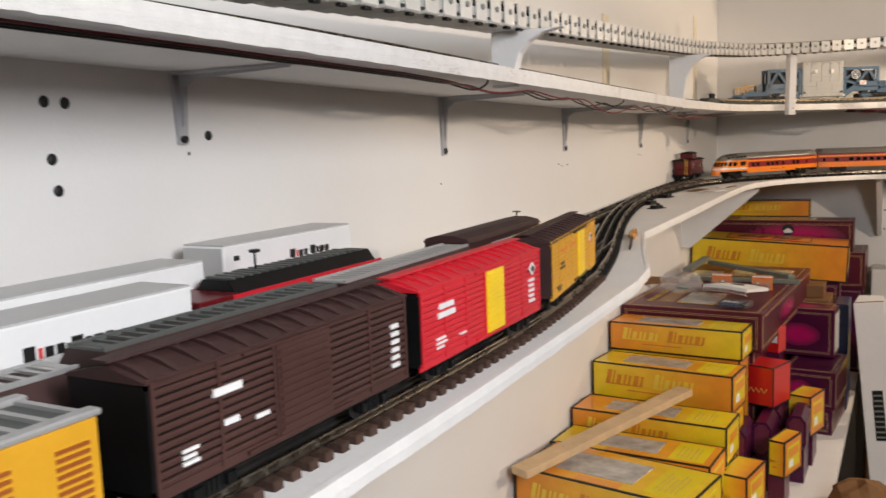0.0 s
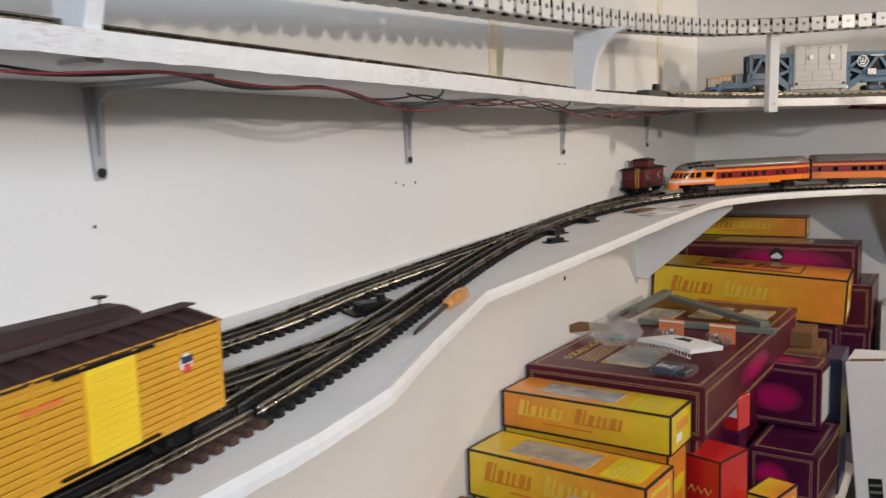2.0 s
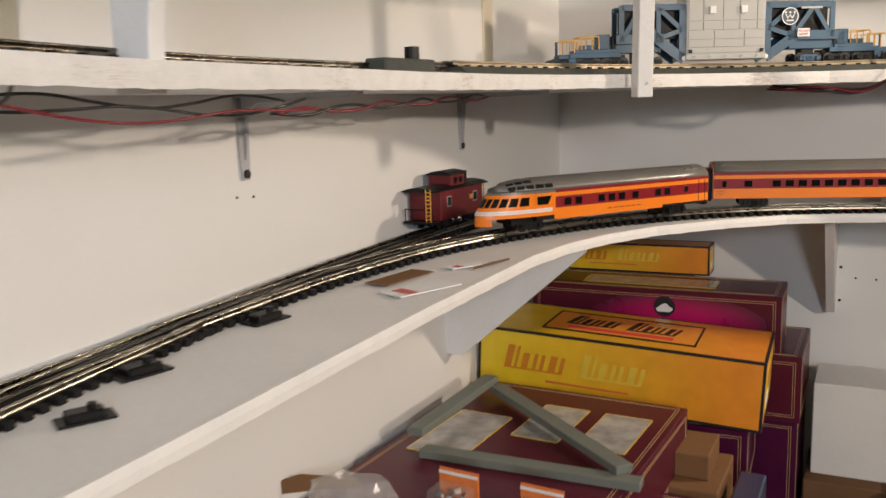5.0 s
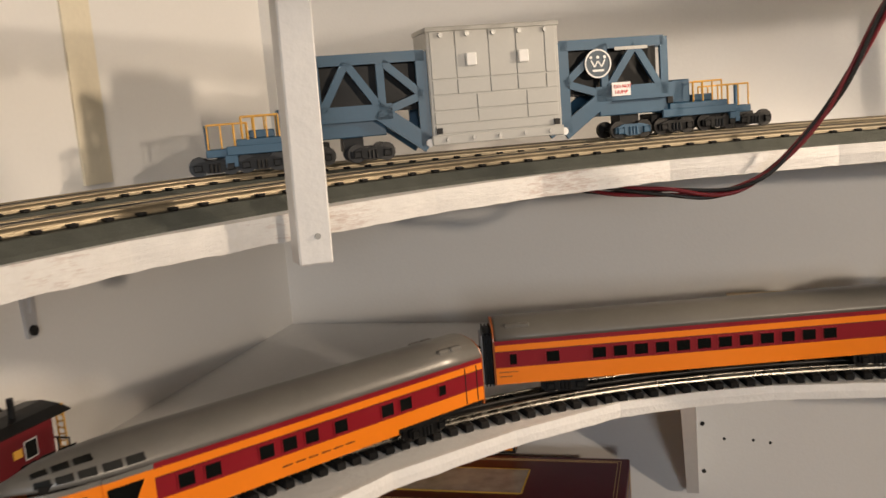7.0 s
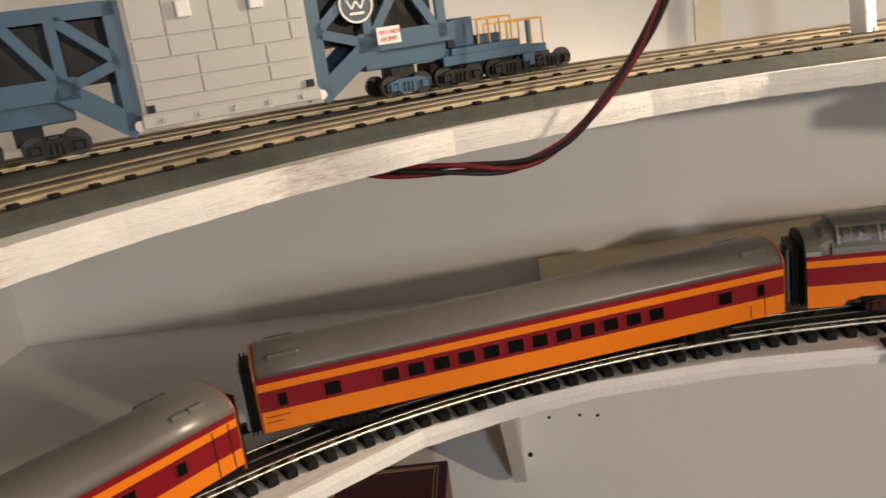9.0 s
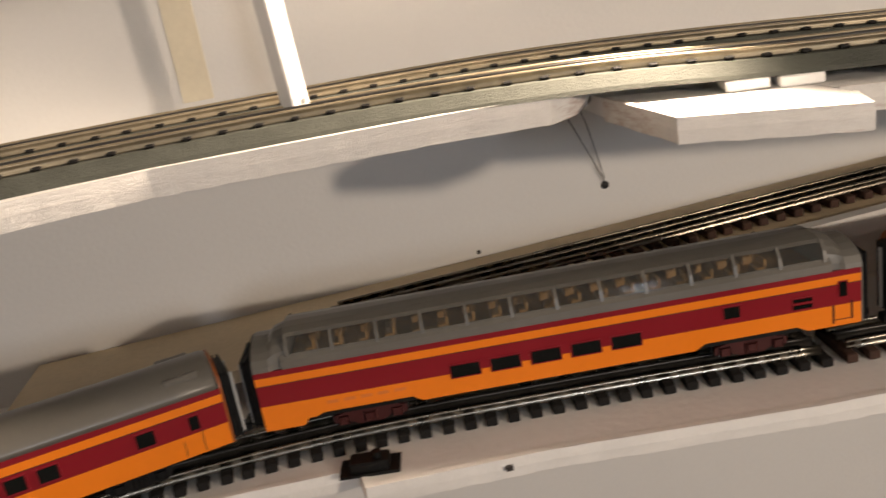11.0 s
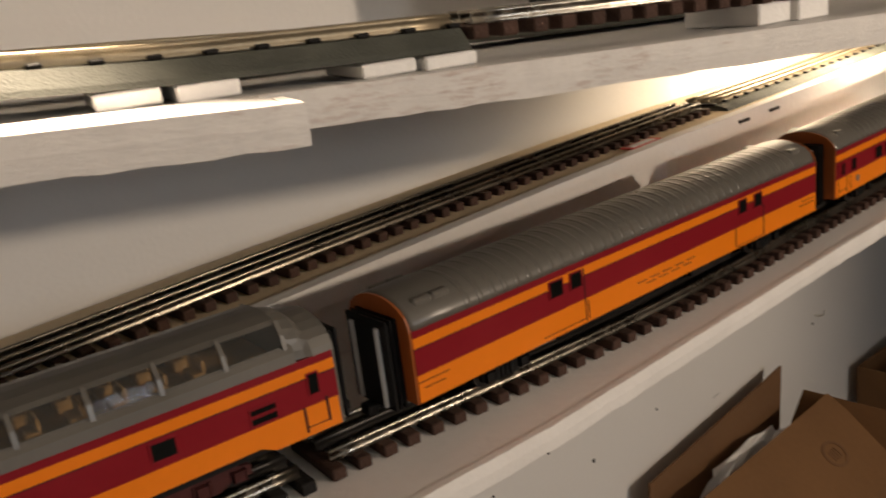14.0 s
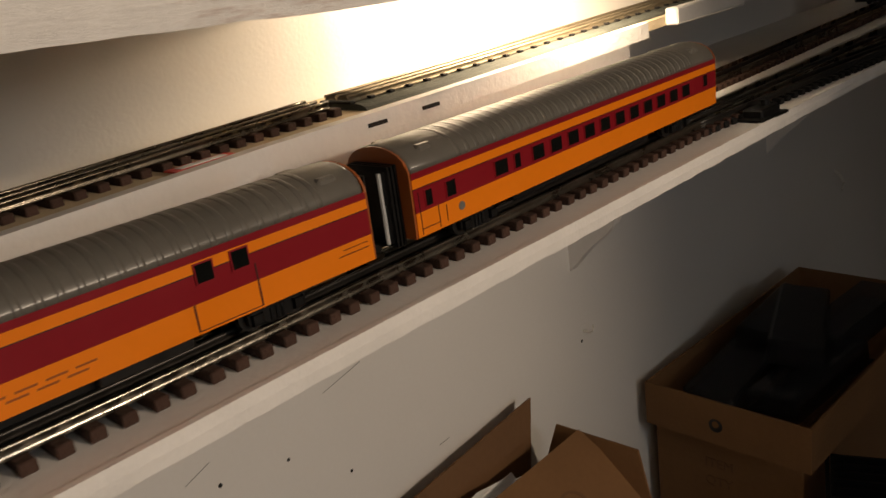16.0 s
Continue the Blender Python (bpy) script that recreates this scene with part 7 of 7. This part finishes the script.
solo("red_wrapper", box(0.02, 0.08, 3.20, 3.28, 0.825, 0.838, 0.004), BOXRED, "red and white wrapper lying on a brown carton", "wrapper")
bb = thing("paper_bag", "crumpled brown paper bag on the floor stack", "bag", Matrix.Translation((-0.13, 2.02, 0.62)))
bm = bmesh.new()
bmesh.ops.create_icosphere(bm, subdivisions=3, radius=1)
for v in bm.verts:
    f = 1 + 0.25 * noise.noise(v.co * 2.3 + Vector((5, 0, 0))) + 0.12 * noise.noise(v.co * 6.1)
    v.co = Vector((v.co.x * 0.075 * f, v.co.y * 0.07 * f, v.co.z * 0.06 * f + 0.02))
part("paper", bm, CARD, bb)
solo("carton", box(-0.195, -0.055, 1.93, 2.12, 0, 0.60, 0.002), CARDDARK, "brown cardboard carton under the paper bag", "box", "cardboard cartons")

# ---- right-hand cartons under the far shelf ----
RS = 0.42
rk = thing("storage_shelf", "plain white-painted board under the far shelf", "shelf")
part("shelf_board", box(1.15, 3.2, 3.0, 3.54, RS - 0.02, RS), DECK, rk)
for x in (1.2, 2.2, 3.15):
    part("shelf_leg", box(x - 0.02, x + 0.02, 3.02, 3.06, 0, RS - 0.02), DECK, rk)


def flap(parent, pts, m, material=CARD, name="flap"):
    bm = bmesh.new()
    prism(bm, pts, -0.0015, 0.0015, "y")
    o = part(name, bm, material, parent)
    o.matrix_basis = m
    return o


oc = thing("open_carton", "open brown cardboard carton with raised flaps and packing paper", "box", Matrix.Translation((1.185, 3.318, RS)))
CW, CD, CH = 0.39, 0.178, 0.41
for nm, b in (("side", box(0, CW, 0, 0.003, 0, CH)), ("side", box(0, CW, CD - 0.003, CD, 0, CH)), ("side", box(0, 0.003, 0.003, CD - 0.003, 0, CH)), ("side", box(CW - 0.003, CW, 0.003, CD - 0.003, 0, CH)), ("bottom", box(0.003, CW - 0.003, 0.003, CD - 0.003, 0, 0.004))):
    part(nm, b, CARD, oc)
f = flap(oc, [(0.02, 0), (CW, 0), (CW + 0.016, 0.05), (CW + 0.010, 0.145), (0.03, 0.145)], Matrix.Translation((0, 0, CH)) @ Matrix.Rotation(radians(-54), 4, "X"))
bm = bmesh.new()
for i in range(20):
    t0, t1 = 6.28318 * i / 20, 6.28318 * (i + 1) / 20
    prism(bm, [(0.024 * math.cos(t0), 0.021 * math.sin(t0)), (0.024 * math.cos(t1), 0.021 * math.sin(t1)), (0.020 * math.cos(t1), 0.017 * math.sin(t1)), (0.020 * math.cos(t0), 0.017 * math.sin(t0))], -0.0008, 0.0008, "y")
for i in range(4):
    bx(bm, -0.011 + i * 0.006, -0.008 + i * 0.006, -0.0008, 0.0008, -0.008, 0.008)
rg = part("printed_ring", bm, CARDDARK, f, "dark printed ring mark")
rg.location = (CW - 0.09, -0.002, 0.075)
flap(oc, [(0, 0), (CW - 0.03, 0), (CW + 0.004, 0.118), (0.02, 0.09)], Matrix.Translation((0, CD, CH)) @ Matrix.Rotation(radians(-6), 4, "X"), CARDDARK)
flap(oc, [(0, 0), (CD, 0), (CD - 0.02, 0.08), (0.03, 0.08)], Matrix.Translation((CW, 0, CH)) @ Matrix.Rotation(radians(90), 4, "Z") @ Matrix.Rotation(radians(12), 4, "X"))
bm = bmesh.new()
bmesh.ops.create_icosphere(bm, subdivisions=3, radius=1)
for v in bm.verts:
    f_ = 1 + 0.3 * noise.noise(v.co * 2.9) + 0.15 * noise.noise(v.co * 8.0)
    v.co = Vector((v.co.x * 0.11 * f_ + 0.22, v.co.y * 0.020 * f_ + 0.150, v.co.z * 0.045 * f_ + CH + 0.028))
part("packing_paper", bm, PAPER, oc, "crumpled white packing paper")

ty = thing("tray_carton", "shallow brown cardboard tray full of clear black plastic", "box", Matrix.Translation((1.885, 3.235, 0.738)) @ Matrix.Rotation(radians(-3), 4, "Z"))
TW, TD, TH = 0.60, 0.285, 0.078
for nm, b in (("side", box(0, 0.004, 0, TD, 0, TH)), ("side", box(TW - 0.004, TW, 0, TD, 0, TH)), ("side", box(0.004, TW - 0.004, 0, 0.004, 0, TH)), ("side", box(0.004, TW - 0.004, TD - 0.004, TD, 0, TH)), ("bottom", box(0.004, TW - 0.004, 0.004, TD - 0.004, 0, 0.004))):
    part(nm, b, CARD, ty)
bm = bmesh.new()
cyl(bm, (-0.0006, 0.155, 0.035), (0.0006, 0.155, 0.035), 0.012, 16)
part("hand_hole", bm, INK, ty)
bm = bmesh.new()
cyl(bm, (-0.0010, 0.155, 0.037), (0.0, 0.155, 0.037), 0.006, 12)
part("hole_rim", bm, CARD, ty)
rnd = random.Random(11)
for i, (x, y, z, rz, rx) in enumerate(((0.17, 0.20, 0.050, 0.05, 0.10), (0.20, 0.09, 0.055, -0.06, -0.12), (0.36, 0.21, 0.070, 0.12, 0.16), (0.40, 0.10, 0.078, -0.10, -0.05), (0.30, 0.15, 0.098, 0.35, 0.08))):
    o = part("clear_case", box(-0.13, 0.13, -0.045, 0.045, -0.020, 0.020, 0.006), SMOKE, ty, "dark clear plastic case")
    o.matrix_basis = Matrix.Translation((x, y, z)) @ Euler((rx, 0.05 * (i % 3 - 1), rz)).to_matrix().to_4x4()
    q = part("case_rim", box(-0.134, 0.134, -0.049, 0.049, -0.022, -0.0195, 0.001), SMOKE, ty)
    q.matrix_basis = o.matrix_basis.copy()
uc = thing("carton", "brown cardboard carton with printed word under the tray", "box", Matrix.Translation((1.925, 3.262, RS)), "cardboard cartons")
part("carton_body", box(0, 0.52, 0, 0.255, 0, 0.317, 0.002), CARD, uc)
face = Matrix.Translation((-0.0005, 0.165, 0.250)) @ Matrix.Rotation(radians(-90), 4, "Z") @ Matrix.Rotation(radians(90), 4, "X")
letters("printed_word", "ITEM", 0.024, CARDDARK, uc, face)
letters("printed_word", "QTY", 0.024, CARDDARK, uc, Matrix.Translation((0, 0, -0.035)) @ face)
cy = thing("cream_carton", "small cream cardboard carton beside the tray", "box", Matrix.Translation((1.675, 3.388, RS)) @ Matrix.Rotation(radians(-61.3), 4, "Z"))
part("carton", box(0, 0.104, -0.10, 0, 0, 0.345, 0.002), CREAM, cy)
gr = thing("wire_rack", "black plastic grid leaning beside the cartons", "rack", Matrix.Translation((1.86, 3.09, RS + 0.001)) @ Matrix.Rotation(radians(20), 4, "Z"))
for i in range(9):
    part("bar", box(i * 0.022, i * 0.022 + 0.005, 0, 0.10, 0.0, 0.29), BLACK, gr)
for z in (0.0, 0.14, 0.285):
    part("cross_bar", box(0.0051, 0.1759, 0.102, 0.108, z, z + 0.006), BLACK, gr)

# ---- small things on the shelves ----
sd = thing("screwdriver", "old screwdriver with a varnished wooden handle", "tool", Matrix.Translation((-0.477, 1.375, zl(1.37) + 0.004)) @ Matrix.Rotation(math.atan2(0.20, -0.050), 4, "Z") @ Matrix.Diagonal((1.2, 0.85, 0.85, 1)))
bm = bmesh.new()
cyl(bm, (0, 0, 0.0), (0.012, 0, 0.002), 0.002, 8, 0.003)
cyl(bm, (0.012, 0, 0.002), (0.10, 0, 0.008), 0.0032, 10)
part("blade", bm, IRON, sd, "dark iron shaft")
bm = bmesh.new()
prof = [(0.098, 0.0065), (0.106, 0.0085), (0.112, 0.0072), (0.124, 0.0100), (0.145, 0.0108), (0.162, 0.0092), (0.168, 0.0040)]
loft(bm, [[Vector((x, r * math.cos(6.28318 * i / 14), 0.009 + r * math.sin(6.28318 * i / 14))) for i in range(14)] for x, r in prof])
part("handle", bm, HANDLEWOOD, sd, "varnished wooden handle", soft=True)


def machine(x, y, z, turn, s=1.0, deck=zl):
    o = thing("switch_machine", "black plastic switch machine beside the rails", "switch", Matrix.Translation((x, y, z)) @ Matrix.Rotation(radians(turn), 4, "Z") @ Matrix.Scale(s, 4), "switch machines")
    part("case", box(-0.020, 0.020, -0.012, 0.012, 0.0, 0.012, 0.002), BLACK, o)
    part("plate", box(-0.030, 0.030, -0.016, 0.016, 0.0, 0.003), BLACK, o)
    bm = bmesh.new()
    cyl(bm, (0.008, 0, 0.012), (0.008, 0, 0.018), 0.005, 12)
    part("lantern_stub", bm, BLACK, o)
    return o


machine(-0.590, 1.462, zl(1.46), 62, 1.15)
machine(-0.640, 2.125, zl(2.12), 75, 0.8)
machine(-0.643, 2.30, zl(2.3), 80, 0.8)
machine(-0.60, 2.03, zl(2.03), 60, 0.7)
machine(0.205, 3.272, 1.331, -8, 0.75)
machine(1.665, 3.212, 1.331, -5, 1.0)
tm = thing("track_switch_motor", "dark grey switch motor with a round black lamp", "switch", Matrix.Translation((-0.560, 2.46, 1.5745)) @ Matrix.Rotation(radians(85), 4, "Z"))
part("case", box(-0.05, 0.05, -0.014, 0.014, 0, 0.016, 0.002), ROADBED, tm)
bm = bmesh.new()
cyl(bm, (0.022, 0, 0.016), (0.022, 0, 0.030), 0.0085, 14)
part("lamp_drum", bm, BLACK, tm)
part("lead_plate", box(0.05, 0.12, -0.010, 0.010, 0, 0.004), BLACK, tm)
for x, y, a, m, w, d in ((-0.553, 2.474, 8, PAPER, 0.046, 0.021), (-0.556, 2.612, 0, PAPER, 0.030, 0.010), (-0.606, 2.520, 22, CARD, 0.048, 0.017)):
    tg = thing("paper_tag", "small torn paper tag on the lower shelf" if m is CARD else "small white paper tag with red print on the lower shelf", "paper", Matrix.Translation((x, y, zl(y) + 0.0012)) @ Matrix.Rotation(radians(a + 60), 4, "Z"), "paper tags")
    part("paper", box(-w, w, -d, d, 0, 0.0012), m, tg)
    if m is PAPER:
        part("red_print", box(-w * 0.72, -w * 0.38, -d * 0.85, d * 0.6, 0.0010, 0.0016), PAPERPINK, tg)
nl = thing("wood_splinter", "thin brown wooden splinter lying on the lower shelf", "splinter", Matrix.Translation((-0.540, 2.592, zl(2.6) + 0.0022)) @ Matrix.Rotation(radians(76), 4, "Z"))
bm = bmesh.new()
prism(bm, [(0, -0.0012), (0.03, -0.0022), (0.078, -0.0006), (0.082, 0.0006), (0.04, 0.0020), (0.004, 0.0012)], -0.0012, 0.0012, "z")
part("sliver", bm, CARDDARK, nl)
rt = thing("red_tag", "red and white printed plastic tag by the ramp track", "tag", Matrix.Translation((1.10, 3.412, zr(1.10) + 0.0012)) @ Matrix.Rotation(radians(4), 4, "Z"))
part("tag", box(-0.029, 0.029, -0.008, 0.008, 0, 0.0012), LETTERRED, rt)
part("tag_print", box(-0.022, 0.022, -0.0045, 0.0050, 0.0012, 0.0016), PAPER, rt)
# foam pads under the upper track
for x, y, a, h in ((0.518, 3.287, -17, 0.0076), (0.552, 3.277, -17, 0.0078), (0.637, 3.250, -18, 0.0068), (0.669, 3.239, -18, 0.0068), (0.885, 3.180, -12, 0.0128), (0.92, 3.172, -12, 0.0128)):
    solo("foam_pad", box(-0.0145, 0.0145, -0.031, 0.031, 0, h, 0.001), FOAM, "small white foam pad under the raised track", "pad", "foam pads", m=Matrix.Translation((x, y, zu(x) + 0.0008)) @ Matrix.Rotation(radians(a), 4, "Z"))


# ---- wires ----
def wire(parent, pts, material, r=0.0016):
    bm = bmesh.new()
    tube(bm, curve(pts, 0.008), r, 6)
    part("wire", bm, material, parent, soft=True)


wl = thing("wire_run", "twisted red and black wires sagging under the upper shelf", "wire")
rnd = random.Random(5)
for k, m in enumerate((WIRERED, WIREBLACK, WIREBLACK)):
    pts = []
    y = -0.6
    while y < 2.32:
        loose = ease((y - 0.75) / 0.5)
        sag = 0.5 - 0.5 * math.cos(6.28318 * (y - 0.62) / 0.6)
        z = 1.5545 + zt(y) - 0.0015 * k * (1 - loose) - loose * (0.004 + 0.016 * sag * (1.0, 0.7, 0.15)[k])
        ph = y * (24 + 3 * k) + k * 2.2
        pts.append((-0.560 + 0.012 * loose - 0.0025 * k - 0.015 * loose * k + 0.004 * loose * math.cos(ph) + rnd.uniform(-0.001, 0.001), y, z + 0.0045 * loose * math.sin(ph)))
        y += 0.045
    wire(wl, pts, m, 0.0013)
for y in (0.95, 1.55, 1.95):
    bm = bmesh.new()
    tube(bm, curve([(-0.536, y, 1.556 + zt(y)), (-0.540, y, 1.550 + zt(y)), (-0.56, y + 0.004, 1.545 + zt(y)), (-0.60, y + 0.01, 1.556 + zt(y))], 0.006), 0.0012, 6)
    part("tie_wire", bm, WIREBLACK, wl)
ws = thing("wire_bundle", "twisted bundle of red and black wires hanging at the upper shelf", "wire")
for k, m in enumerate((WIRERED, WIREBLACK, WIRERED, WIREBLACK)):
    base = [(0.075, 3.16, 1.80), (0.045, 3.175, 1.735), (0.022, 3.19, 1.69), (0.0, 3.198, 1.645), (-0.022, 3.203, 1.61), (-0.055, 3.205, 1.572), (-0.085, 3.205, 1.550), (-0.118, 3.205, 1.541), (-0.165, 3.205, 1.545), (-0.215, 3.21, 1.548), (-0.26, 3.24, 1.552)]
    pts = [(x + 0.0035 * math.cos(i * 1.1 + k * 1.57), y + 0.003 * math.sin(i * 1.1 + k * 1.57), z + 0.0035 * math.sin(i * 1.3 + k * 1.57)) for i, (x, y, z) in enumerate(base)]
    wire(ws, pts, m, 0.0021)
wc = thing("wire_run", "twisted red and black wires under the corner of the upper shelf", "wire")
for k, m in enumerate((WIRERED, WIREBLACK)):
    pts = [(-0.585 + 0.004 * math.cos(i * 1.9 + k * 3.1), 2.26 + 0.05 * i, 1.536 + 0.0013 * i + 0.004 * math.sin(i * 1.9 + k * 3.1)) for i in range(11)]
    wire(wc, pts, m, 0.0017)
# thin wire by the notch in the upper shelf
tn = thing("thin_wire", "thin grey wire from the upper shelf to a wall screw", "wire")
bm = bmesh.new()
tube(bm, curve([(0.43, 3.50, 1.557), (0.462, 3.528, 1.50), (0.491, 3.536, 1.437)], 0.01), 0.0005, 5)
tube(bm, curve([(0.445, 3.48, 1.557), (0.475, 3.526, 1.50), (0.491, 3.536, 1.437)], 0.01), 0.0005, 5)
part("strand", bm, IRON, tn)

# marks on the far wall and the shelf's edge
for x, z, w, a in ((1.095, 1.092, 0.016, 20), (1.29, 1.108, 0.03, 12), (1.435, 0.946, 0.010, 5)):
    solo("wall_scratch", box(-w, w, -0.0004, 0.0002, -0.0003, 0.0003), GREENGREY, "fine grey scratch in the white wall paint", "scratch", "wall scratches", m=Matrix.Translation((x, 3.54, z)) @ Matrix.Rotation(radians(-a), 4, "Y"))
for x, z, s in ((1.116, 1.067, 0.6), (1.087, 1.066, 0.5), (1.135, 0.978, 0.7), (1.758, 0.95, 0.6)):
    dots([(x, 3.54, z)], s)
for x, z in ((1.42, 1.327), (0.55, 1.325), (0.30, 1.324)):
    solo("edge_nick", box(x, x + 0.005, 3.20 if x > 1 else 3.214 if x > 0.5 else 3.236, 3.2042 if x > 1 else 3.222 if x > 0.5 else 3.245, z, z + 0.003), IRON, "tiny dark nick in the lower shelf's edge", "nick", "edge nicks")
